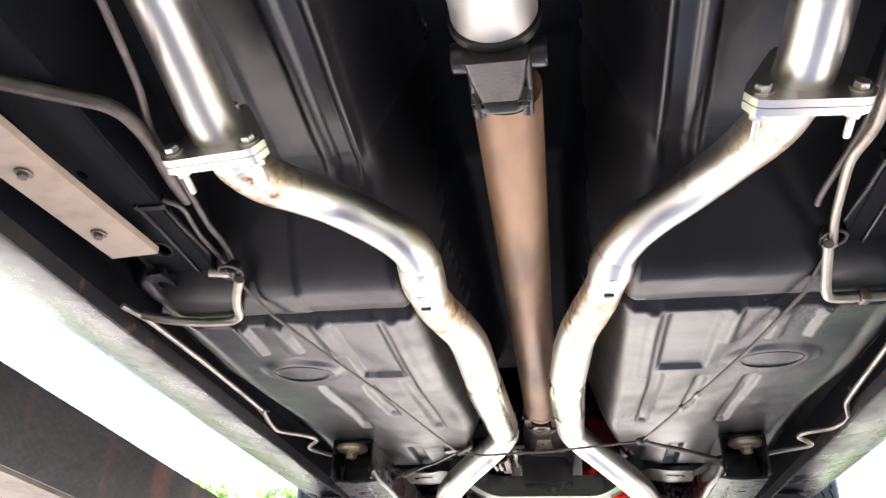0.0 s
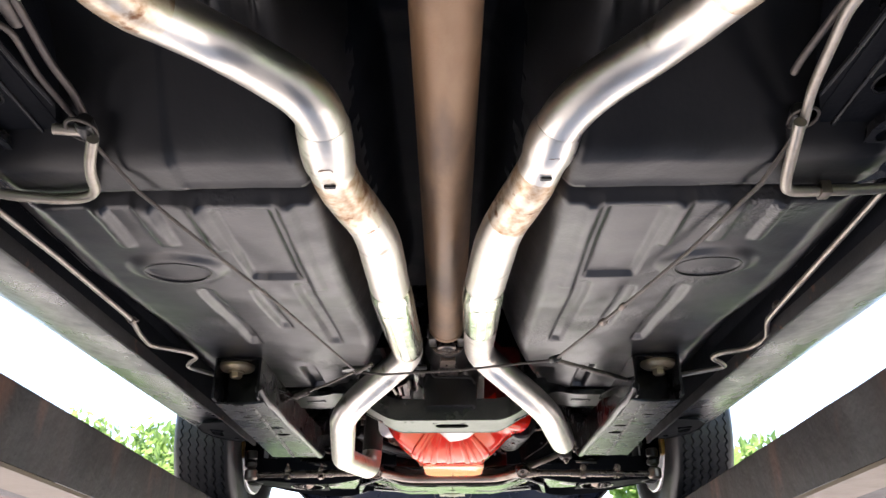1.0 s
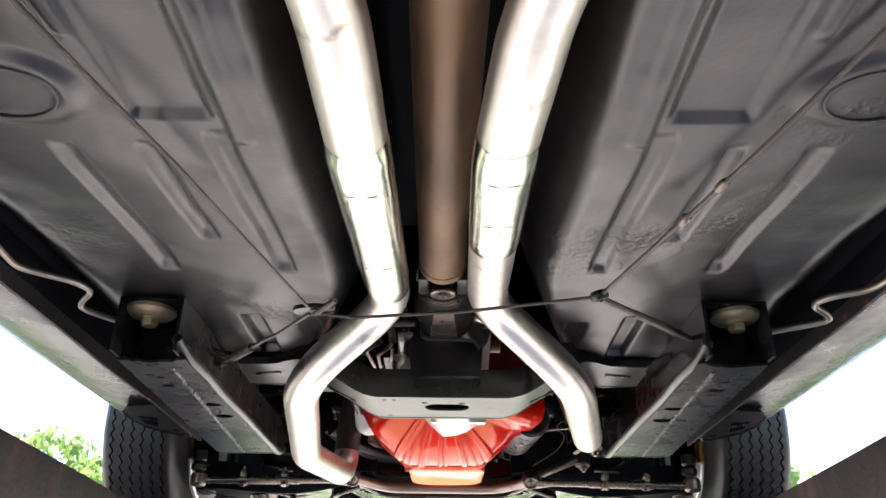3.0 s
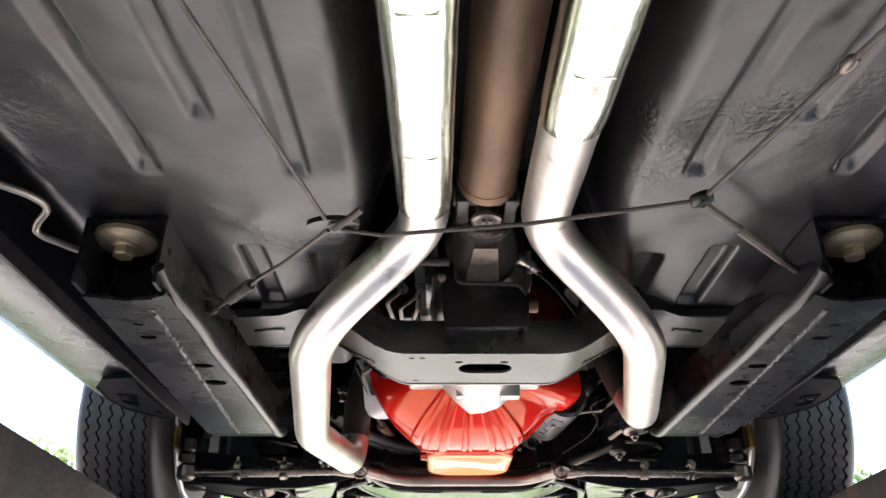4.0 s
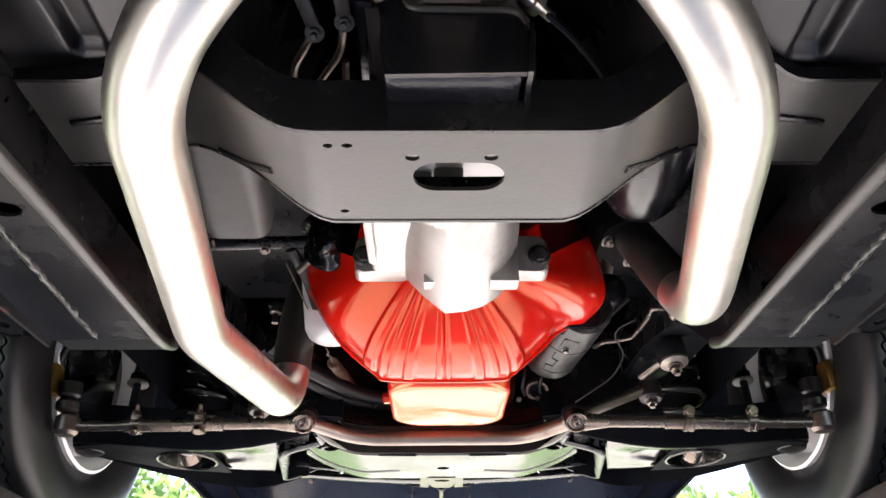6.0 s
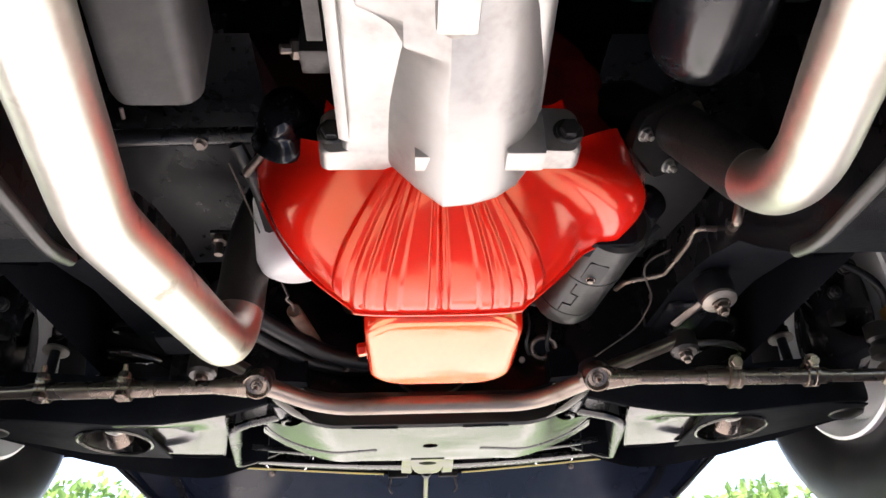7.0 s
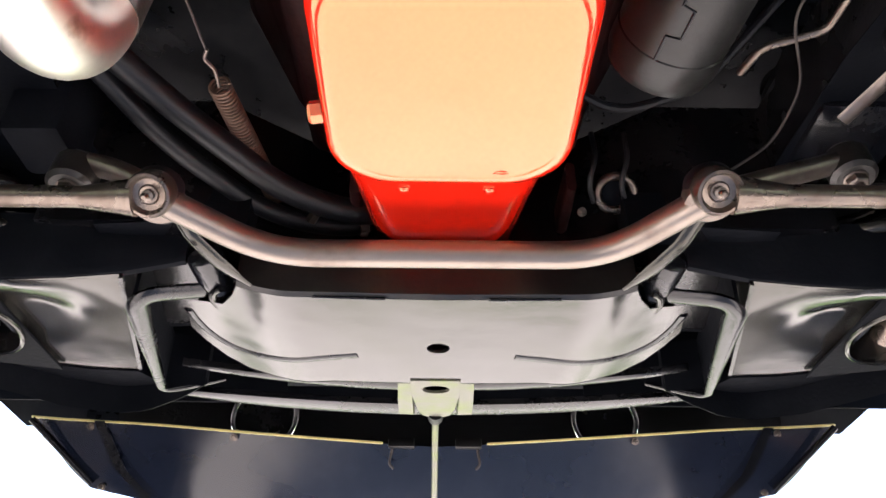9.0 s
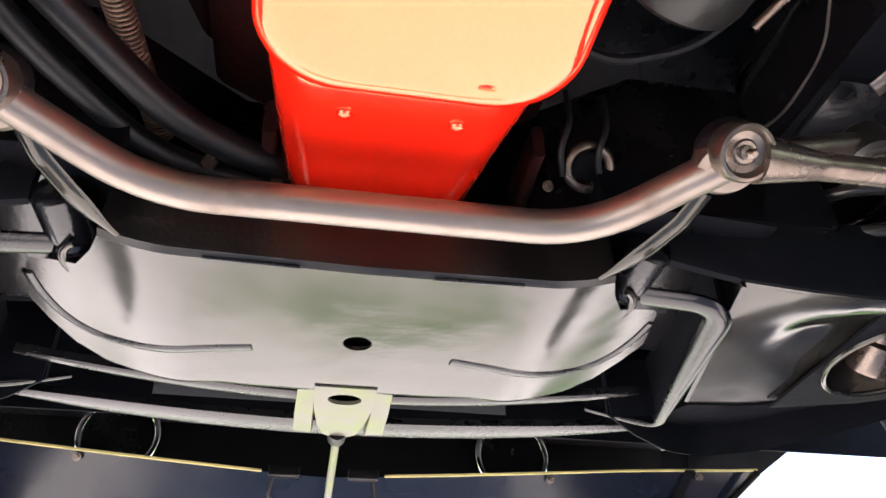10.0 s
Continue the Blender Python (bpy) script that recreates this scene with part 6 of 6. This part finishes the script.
    part("knuckle_body", loft([[(s * (x + u), y, z + v) for u, v in rounded_rect(hw, hh, 0.01, 3)] for x, y, z, hw, hh in ((0.655, 2.945, 1.945, 0.014, 0.014), (0.662, 3.0, 1.965, 0.016, 0.022), (0.678, 3.08, 2.0, 0.024, 0.05), (0.69, 3.14, 2.03, 0.026, 0.08))]), SOOT, root)
    part("joint_boot", turned([(0.012, 0), (0.019, 0.004), (0.020, 0.016), (0.015, 0.022), (0.014, 0.026), (0.019, 0.030), (0.019, 0.052), (0.014, 0.055)], (s * 0.655, 2.937, 1.920), (0, 0, 1), 24), GREASY, root, "black ball joint stud and boot")
    part("backing_plate", turned([(0.05, 0), (0.116, 0.004), (0.122, 0.008), (0.122, 0.014)], (s * 0.695, 3.135, 2.06), (s, 0, 0), 48), SOOT, root, "dark brake backing plate")
    caliper = block("caliper", 0.640, 0.700, 3.00, 3.07, 2.03, 2.12, SOOT, "black brake caliper", 0.010)
    bolt("caliper_bolt", caliper, (s * 0.645, 2.998, 2.055), (-s * 0.2, -1, -0.3), 0.009, 1.3, GREASY, 0.008)
    bolt("caliper_bolt", caliper, (s * 0.668, 2.99, 2.095), (-s * 0.2, -1, -0.3), 0.009, 1.3, GREASY)
    block("hose_clip", 0.686, 0.700, 2.930, 2.968, 1.956, 2.010, BRASS, "gold plated hose clip", 0.005)
    part("clip_wire", tube(route([(s * 0.695, 2.968, 2.0), (s * 0.697, 2.965, 2.03), (s * 0.69, 2.975, 2.07)], 0.01), 0.0016, 6), LINE, root)
    part("brake_hose", tube(route([(s * 0.695, 2.968, 1.99), (s * 0.69, 2.94, 2.04), (s * 0.62, 2.93, 2.08), (s * 0.56, 2.94, 2.10)], 0.04), 0.006, 10), HOSE, root, "black brake hose")
    block("steering_stop", 0.612, 0.632, 2.965, 2.985, 1.99, 2.015, GREASY, "", 0.004)


def sway_link(s):
    root = thing("sway_bar_link", "black sway bar link rod with a bright washer", "suspension link", (s * 0.635, 3.17, 1.95), "sway bar links")
    part("link_rod", tube([(s * 0.640, 3.19, 2.10), (s * 0.637, 3.185, 2.052), (s * 0.628, 3.15, 1.93)], 0.0085, 14), GREY_ROD, root)
    part("link_washer", turned([(0.010, 0), (0.022, 0.001), (0.022, 0.004), (0.010, 0.005)], (s * 0.637, 3.186, 2.052), (0, 0.2, 1), 24), BRIGHT_STEEL, root, "bright round washer")
    part("link_grommet", turned([(0.012, 0), (0.017, 0.004), (0.017, 0.016), (0.012, 0.020)], (s * 0.6375, 3.187, 2.058), (0, 0.1, 1), 20), HOSE, root, "black rubber grommet")
    part("link_arm", tube(route([(s * 0.640, 3.19, 2.082), (s * 0.60, 3.10, 2.07), (s * 0.52, 3.30, 2.08)], 0.05), 0.011, 12), SOOT, root)


sway_link(-1)
sway_link(1)
knuckle(-1)
knuckle(1)


def tyre_mesh():
    """A tyre about the x axis, with five zigzag grooves."""
    bm = bmesh.new()
    n = 300
    side_in = [(0.190, -0.070), (0.199, -0.085), (0.235, -0.100), (0.270, -0.101), (0.300, -0.099), (0.318, -0.094), (0.3275, -0.0855)]
    grooves = (-0.065, -0.039, -0.013, 0.013, 0.039, 0.065)
    rings = []
    for k in range(n):
        a = 2 * math.pi * k / n
        ph = (k % 4)
        zig = (-0.0032, -0.0026, 0.0026, 0.0032)[ph]
        prof = list(side_in)
        prof.append((0.3325, -0.079))
        for g in grooves:
            c = g + zig
            rr = 0.3350 - 0.0035 * (abs(g) / 0.08) ** 2
            prof += [(rr, c - 0.0024), (rr - 0.0075, c - 0.0016), (rr - 0.0075, c + 0.0016), (rr, c + 0.0024)]
        prof.append((0.3325, 0.079))
        prof += [(r, -x) for r, x in reversed(side_in)]
        rings.append([bm.verts.new((x, r * math.cos(a), r * math.sin(a))) for r, x in prof])
    for k in range(n):
        p, q = rings[k], rings[(k + 1) % n]
        for i in range(len(p) - 1):
            bm.faces.new((p[i], p[i + 1], q[i + 1], q[i]))
    return bm


TYRE = finish("tyre", tyre_mesh(), RUBBER, 40)


def wheel(s):
    at = Vector((0.794 if s > 0 else -0.785, 3.135, 2.060))
    root = thing("wheel", "front wheel with black ribbed tyre and silver painted rim", "wheel", at, "front wheels")
    tyre = piece("tyre", TYRE, root, Matrix.Translation(at))
    bars_bm = bmesh.new()
    for lane in (-0.052, -0.026, 0.0, 0.026, 0.052):
        rr = 0.3348 - 0.0035 * (abs(lane) / 0.08) ** 2
        for k in range(150):
            a = 2 * math.pi * (k + 0.5 * (lane > 0)) / 150
            m = Matrix.Rotation(a, 4, "X") @ Matrix.Translation((lane, 0, rr)) @ Matrix.Rotation(radians(28), 4, "Z")
            corners = [m @ Vector((u, v, w)) for w in (-0.001, 0.0010) for u, v in ((-0.0078, -0.0036), (0.0078, -0.0036), (0.0078, 0.0036), (-0.0078, 0.0036))]
            vs = [bars_bm.verts.new(p + at) for p in corners]
            for f in ((4, 5, 6, 7), (0, 1, 5, 4), (1, 2, 6, 5), (2, 3, 7, 6), (3, 0, 4, 7)):
                bars_bm.faces.new([vs[q] for q in f])
    part("tread_pattern", bars_bm, RUBBER, tyre, "fine raised tread pattern")
    prof = [(0.192, -0.070), (0.198, -0.092), (0.192, -0.095), (0.186, -0.087), (0.176, -0.081), (0.170, -0.070), (0.164, -0.060), (0.145, -0.054), (0.120, -0.046), (0.06, -0.044)]
    part("rim", rim_mesh(prof, at, s), RIM, root, "silver painted steel rim")
    part("hub", turned([(0.195, 0.09), (0.190, 0.06), (0.06, 0.03), (0.05, -0.06), (0.02, -0.07)], at, (s, 0, 0), 40), GREASY, root)


def rim_mesh(prof, at, s):
    bm = bmesh.new()
    n = 72
    rings = [[bm.verts.new((at.x + s * x, at.y + r * math.cos(2 * math.pi * k / n), at.z + r * math.sin(2 * math.pi * k / n))) for k in range(n)] for r, x in prof]
    return skin(bm, rings, cap=False)


wheel(-1)
wheel(1)

# ---- strut bushings and loose hoses ----
bush = thing("strut_bushing", "dark round bushing with bright washer and nut", "bushing", (0.388, 2.845, 1.98))
part("bushing", turned([(0.020, 0.0), (0.026, 0.006), (0.026, 0.03), (0.022, 0.04)], (0.386, 2.855, 2.012), (0.05, -0.25, -1), 28), HOSE, bush)
part("bushing_washer", turned([(0.0235, 0), (0.0235, 0.004), (0.015, 0.008)], (0.388, 2.845, 1.975), (0.05, -0.25, -1), 28), LINE, bush, "cupped bright steel washer")
bolt("bushing_nut", bush, (0.3885, 2.843, 1.967), (0.05, -0.25, -1), 0.0105, 1.2, ROD, 0.007)
part("bushing_strap", tube(route([(0.384, 2.855, 1.985), (0.372, 2.90, 1.985), (0.352, 2.93, 1.975)], 0.02), 0.008, 10, flat=(1, 0.4)), STEEL, bush, "bent steel strap")


def loose(name, label, category, pts, r, mat, cut=0.04, kinds="hose"):
    lo = Vector(pts[0])
    root = thing(name, label, category, lo)
    path = route(pts, cut)
    part(kinds, tube(path, r, 12), mat, root)
    if category == "hose" and r > 0.01:
        k = len(path) - 3
        band = part("hose_clamp", turned([(r + 0.0012, -0.005), (r + 0.002, -0.0045), (r + 0.002, 0.0045), (r + 0.0012, 0.005)], path[k], path[k + 1] - path[k - 1], 20), STEEL, root, "steel band clamp")
        part("clamp_screw", turned([(0.003, 0), (0.003, 0.006), (0.002, 0.007)], Vector(path[k]) + Vector((0, 0, -r - 0.002)), (1, 0, 0), 10), STEEL, band)
    return root


loose("radiator_hose", "thick black rubber coolant hose", "hose", [(-0.30, 2.88, 2.02), (-0.235, 2.955, 1.997), (-0.155, 3.06, 1.987), (-0.075, 3.105, 1.988), (-0.02, 3.12, 2.03)], 0.0135, HOSE)
loose("radiator_hose", "thick black rubber coolant hose", "hose", [(-0.32, 2.91, 2.03), (-0.262, 3.00, 2.0), (-0.18, 3.095, 1.985), (-0.10, 3.125, 1.985), (-0.05, 3.13, 2.01)], 0.0105, HOSE)
loose("fuel_line", "thin bent steel fuel line", "fuel line", [(0.382, 2.685, 2.03), (0.372, 2.727, 2.03), (0.375, 2.750, 2.03), (0.335, 2.748, 2.03), (0.338, 2.790, 2.03), (0.3305, 2.877, 2.03), (0.282, 2.898, 2.03), (0.275, 2.933, 2.035)], 0.0038, ROD, 0.010, "line")
loose("vacuum_line", "thin dark wire running to the centre link", "wire", [(0.330, 2.83, 2.045), (0.300, 2.842, 2.035), (0.298, 2.868, 2.030), (0.330, 2.935, 2.02), (0.315, 2.985, 1.995), (0.245, 3.005, 1.955)], 0.0013, CABLE, 0.022, "line")
loose("brake_line_stub", "thick pale line dropping behind the frame", "fuel line", [(0.372, 2.727, 2.03), (0.345, 2.68, 1.985), (0.320, 2.605, 1.955), (0.330, 2.585, 2.0)], 0.0055, ROD, 0.01, "line")
box_l = thing("frame_hose", "large black corrugated duct hose behind the rail", "hose", (-0.56, 2.5, 2.0))
part("hose", tube(route([(-0.50, 2.45, 2.05), (-0.535, 2.47, 1.99), (-0.545, 2.55, 1.965), (-0.56, 2.62, 1.985), (-0.60, 2.64, 2.06)], 0.04), 0.011, 14), HOSE, box_l)

# ---- cables and brake lines ----
brake = thing("parking_brake_cable", "thin dark parking brake cable with equaliser brackets", "brake cable", (0, 1.75, 1.92))
part("cable", tube([(-0.357, 0.992, 1.952), (-0.335, 1.08, 1.936), (-0.29, 1.26, 1.931), (-0.25, 1.42, 1.928), (-0.178, 1.762, 1.922)], 0.0024, 8), CABLE, brake)
part("cable", tube([(0.376, 1.01, 1.960), (0.36, 1.08, 1.938), (0.325, 1.25, 1.932), (0.29, 1.40, 1.930), (0.205, 1.722, 1.926)], 0.0028, 8), CABLE, brake)
part("cable", tube([(-0.165, 1.778, 1.919), (-0.12, 1.783, 1.915), (0.03, 1.762, 1.917), (0.203, 1.726, 1.925)], 0.0024, 8), CABLE, brake)
part("equaliser_plate", loft([[(-0.172 + u * 0.9 - v * 0.25, 1.775 + v, 1.924 + t) for u, v in ellipse(0, 0, 0.031, 0.015, 28)] for t in (-0.0035, 0.0025)]), GREASY, brake, "dark oval equaliser plate")
bolt("equaliser_nut", brake, (-0.170, 1.772, 1.922), (0, -0.5, -1), 0.0060, 1.3, ROD)
part("equaliser_stud", tube([(-0.170, 1.772, 1.916), (-0.140, 1.748, 1.926)], 0.0040, 12), CABLE, brake, "threaded stud")
part("front_cable", tube(route([(-0.178, 1.782, 1.920), (-0.235, 1.85, 1.915), (-0.272, 1.89, 1.915), (-0.30, 1.93, 1.915), (-0.345, 1.985, 1.917)], 0.02), 0.0026, 8), CABLE, brake)
part("cable_spring", tube(coil((-0.285, 1.908, 1.915), (-0.322, 1.957, 1.916), 0.0058, 0.001, 16), 0.0013, 6), CABLE, brake, "small coiled cable spring")
part("rail_hook", tube(route([(-0.345, 1.985, 1.917), (-0.358, 1.998, 1.915), (-0.362, 2.0, 1.93)], 0.008), 0.0055, 8), CABLE, brake)
part("cable_pulley", turned([(0.010, -0.006), (0.012, -0.003), (0.012, 0.003), (0.010, 0.006)], (0.203, 1.727, 1.927), (0.3, 0.2, -1), 18), GREASY, brake, "small dark pulley")
part("right_rod", tube([(0.207, 1.735, 1.926), (0.386, 1.92, 1.934)], 0.0045, 8), CABLE, brake, "dark brake rod")
part("right_sleeve", tube([(0.262, 1.792, 1.9285), (0.345, 1.878, 1.932)], 0.0054, 8), CABLE, brake)
for at, r in (((0.258, 1.525, 1.929), 0.006), ((0.276, 1.455, 1.930), 0.005)):
    part("cable_clip", turned([(0.004, -0.008), (r, -0.005), (r, 0.005), (0.004, 0.008)], at, (-0.26, 0.96, -0.05), 10), STEEL, brake)
for s, at in ((-1, (-0.357, 0.985, 1.960)), (1, (0.378, 1.005, 1.976))):
    part("guide_clip", turned([(0.008, -0.012), (0.010, -0.010), (0.010, 0.010), (0.008, 0.012)], at, (0.2 * s, 1, 0), 14), GREASY, brake, "dark cable guide")
    part("guide_ring", tube([(at[0] + s * 0.004 + 0.014 * math.cos(q), at[1] + 0.02 * math.sin(q), at[2] - 0.004) for q in (2 * math.pi * k / 20 for k in range(21))], 0.002, 6, cap=False), CABLE, brake)
part("guide_peg", tube([(-0.39, 0.985, 1.958), (-0.352, 0.99, 1.957)], 0.006, 10), LINE, brake)
part("sheath", tube(route([(-0.350, 0.99, 1.948), (-0.372, 1.035, 1.938), (-0.384, 1.090, 1.938), (-0.424, 1.103, 1.938), (-0.486, 1.090, 1.938), (-0.530, 1.080, 1.945)], 0.03), 0.0062, 12), LINE, brake, "pale sheathed cable end")
part("sheath", tube(route([(0.368, 0.985, 1.955), (0.385, 1.079, 1.938), (0.396, 1.102, 1.938), (0.437, 1.100, 1.938), (0.575, 1.106, 1.945)], 0.018), 0.0064, 12), LINE, brake, "pale sheathed cable end")
part("sheath_clamp", box(0.430, 0.442, 1.090, 1.108, 1.930, 1.947, 0.002), STEEL, brake)
part("sheath", tube(route([(0.378, 1.000, 1.962), (0.368, 0.947, 1.970), (0.352, 0.832, 1.970), (0.362, 0.782, 1.970), (0.351, 0.687, 1.972), (0.338, 0.45, 1.99)], 0.02), 0.0052, 10), LINE, brake, "pale sheathed cable")
part("sheath", tube(route([(0.352, 0.945, 1.986), (0.350, 0.928, 1.985), (0.356, 0.85, 1.985), (0.361, 0.784, 1.985), (0.351, 0.716, 1.985), (0.338, 0.50, 2.0)], 0.03), 0.0038, 10), CABLE, brake)
part("sheath", tube(route([(-0.362, 0.985, 1.975), (-0.364, 0.962, 1.985), (-0.365, 0.913, 1.985), (-0.352, 0.806, 1.985), (-0.347, 0.764, 1.985), (-0.349, 0.734, 1.985), (-0.323, 0.655, 1.985), (-0.30, 0.5, 2.0)], 0.02), 0.0040, 10), CABLE, brake)
part("sheath", tube(route([(-0.374, 0.990, 1.975), (-0.382, 0.926, 1.980), (-0.373, 0.858, 1.980), (-0.390, 0.842, 1.980)], 0.02), 0.0032, 10), CABLE, brake)
part("rear_hose", tube(route([(0.400, 0.842, 1.990), (0.402, 0.825, 1.990), (0.396, 0.776, 1.990), (0.395, 0.738, 1.990), (0.402, 0.5, 2.0)], 0.02), 0.0085, 14), RUBBER, brake, "dull grey-black rubber hose end")
part("rear_hose", tube(route([(-0.47, 0.60, 1.97), (-0.385, 0.648, 1.972), (-0.350, 0.668, 1.974), (-0.346, 0.723, 1.977), (-0.361, 0.80, 1.982), (-0.37, 0.86, 1.99)], 0.03), 0.0075, 12), CABLE, brake, "dark curved hose")

lines = thing("brake_line", "bent pale steel brake line clipped along the sill", "brake line", (-0.53, 1.5, 1.96), "sill brake lines")
part("line", tube(route([(-0.552, 1.06, 1.952), (-0.536, 1.105, 1.950), (-0.530, 1.30, 1.952), (-0.533, 1.575, 1.957), (-0.545, 1.64, 1.955), (-0.555, 1.72, 1.957), (-0.50, 1.775, 1.96), (-0.488, 1.803, 1.959), (-0.515, 1.83, 1.955), (-0.525, 1.85, 1.952), (-0.465, 1.905, 1.945)], 0.018), 0.0042, 10), LINE, lines)
part("line_clip", turned([(0.005, -0.006), (0.007, -0.004), (0.007, 0.004), (0.005, 0.006)], (-0.533, 1.575, 1.957), (0.1, 1, 0), 12), STEEL, lines)
part("line_clip", tube([(-0.545, 1.578, 1.96), (-0.52, 1.572, 1.955)], 0.002, 6), STEEL, lines)
lines2 = thing("brake_line", "bent pale steel brake line clipped along the sill", "brake line", (0.55, 1.5, 1.96), "sill brake lines")
part("line", tube(route([(0.555, 0.9, 2.0), (0.558, 1.2, 1.985), (0.558, 1.445, 1.970), (0.562, 1.55, 1.968), (0.567, 1.635, 1.966), (0.592, 1.708, 1.957), (0.578, 1.768, 1.956), (0.532, 1.795, 1.956), (0.520, 1.822, 1.955), (0.548, 1.838, 1.948), (0.560, 1.855, 1.945), (0.465, 1.905, 1.940)], 0.018), 0.0048, 10), LINE, lines2)
part("line_clip", turned([(0.006, -0.006), (0.008, -0.004), (0.008, 0.004), (0.006, 0.006)], (0.567, 1.58, 1.975), (0, 1, 0), 12), STEEL, lines2)

# ---- air dam and lamps at the nose ----
dam = thing("air_dam", "glossy black plastic air dam with a yellow edge strip", "air dam", (0, 3.75, 1.9))


def dam_top(x):
    return 3.745 - 0.015 * abs(x) + 0.02 * smooth01(0.45, 0.72, abs(x)), 1.956 + 0.04 * (abs(x) / 0.6) ** 1.2


def dam_low(x):
    return 3.84 - 0.02 * abs(x), 1.835 + 0.05 * (abs(x) / 0.6) ** 2


for s in (-1, 1):
    rows = []
    for k in range(31):
        x = 0.70 * k / 30
        xe = min(x, 0.66)
        (yt, zt), (yl, zl) = dam_top(x), dam_low(x)
        rows.append([(s * x * (1 - 0.13 * j / 8), yt + (yl - yt) * j / 8, zt + (zl - zt) * j / 8 - 0.010 * math.sin(math.pi * j / 8)) for j in range(9)])
    part("dam_panel", loft(rows, cap=False, closed=False), DAM, dam, "glossy black flexible panel", 60)
    part("edge_strip", loft([[(s * x, dam_top(x)[0] - 0.004, dam_top(x)[1] - 0.001), (s * x, dam_top(x)[0] - 0.004, dam_top(x)[1] + 0.0022), (s * x, dam_top(x)[0], dam_top(x)[1] + 0.0022), (s * x, dam_top(x)[0], dam_top(x)[1] - 0.001)] for x in [0.09 + 0.062 * k for k in range(11)]]), YELLOW, dam, "thin yellow edge strip")
    for x in (0.346, 0.60):
        bolt("dam_rivet", dam, (s * x, dam_top(x)[0] - 0.002, dam_top(x)[1] - 0.010), (0, -1, -0.5), 0.0042, 1.5, ROD)
    bolt("dam_rivet", dam, (s * 0.585, dam_low(0.585)[0] - 0.012, dam_low(0.585)[1] + 0.02), (0, -1, -0.5), 0.0042, 1.5, ROD)
    part("dam_stay", tube([(s * 0.60, dam_low(0.6)[0] - 0.02, dam_low(0.6)[1] + 0.02), (s * 0.70, 3.735, 1.995)], 0.006, 10), BLACK, dam)
    (yt, zt), (yl, zl) = dam_top(0.585), dam_low(0.50)
    part("dam_brace", loft([[(s * (x - 0.009), y, z), (s * (x + 0.009), y, z), (s * (x + 0.009), y + 0.004, z), (s * (x - 0.009), y + 0.004, z)] for x, y, z in ((0.585, yt - 0.006, zt), (0.545, (yt + yl) / 2 - 0.012, (zt + zl) / 2 - 0.010), (0.495, yl - 0.014, zl + 0.006))]), BLACK, dam, "black diagonal brace")
    clip = route([(s * 0.042, 3.742, 1.966), (s * 0.060, 3.738, 1.966), (s * 0.072, 3.738, 1.955), (s * 0.078, 3.744, 1.925), (s * 0.070, 3.748, 1.918)], 0.006)
    part("wire_clip", tube(clip, 0.0022, 8), CABLE, dam, "small black spring wire clip")
    part("clip_block", box(min(s * 0.035, s * 0.08), max(s * 0.035, s * 0.08), 3.728, 3.742, 1.950, 1.966, 0.003), GREASY, dam)
    lamp = thing("driving_lamp", "black round driving lamp with a bright ring", "lamp", (s * 0.34, 3.93, 2.05), "driving lamps")
    part("lamp_body", turned([(0.03, 0.08), (0.055, 0.05), (0.062, 0.0), (0.058, -0.006)], (s * 0.335, 3.91, 2.066), (0, 1, 0.1), 36), BLACK, lamp)
    part("lamp_ring", tube([(s * 0.335 + 0.062 * math.cos(q), 3.905, 2.066 + 0.062 * math.sin(q)) for q in (2 * math.pi * k / 48 for k in range(49))], 0.0058, 10, cap=False), CHROME, lamp, "bright lamp ring")
# black sheets added to block sky and bright parts behind the suspension
part("nose_closing", box(-0.88, 0.88, 3.62, 3.623, 1.985, 2.45, 0.0), MATTE, car, "added black wall closing the nose against the sky")
for s in (-1, 1):
    part("gap_panel", box(min(s * 0.22, s * 0.60), max(s * 0.22, s * 0.60), 3.515, 3.5165, 1.957, 2.40, 0.0), MATTE, car, "added black panel keeping the gap above the arm dark")
part("radiator_support", box(-0.5, 0.5, 3.52, 3.56, 1.985, 2.06, 0.008), MATTE, car, "black radiator support")
part("nose_panel", loft([[(-0.86, 3.64, 2.16), (0.86, 3.64, 2.16)], [(-0.66, 3.97, 2.12), (0.66, 3.97, 2.12)]], cap=False, closed=False), UNDERCOAT, car, "black nose underside")
part("valance", loft([[(-0.62, 3.95, 2.0), (0.62, 3.95, 2.0)], [(-0.66, 3.97, 2.14), (0.66, 3.97, 2.14)]], cap=False, closed=False), UNDERCOAT, car, "black front valance")
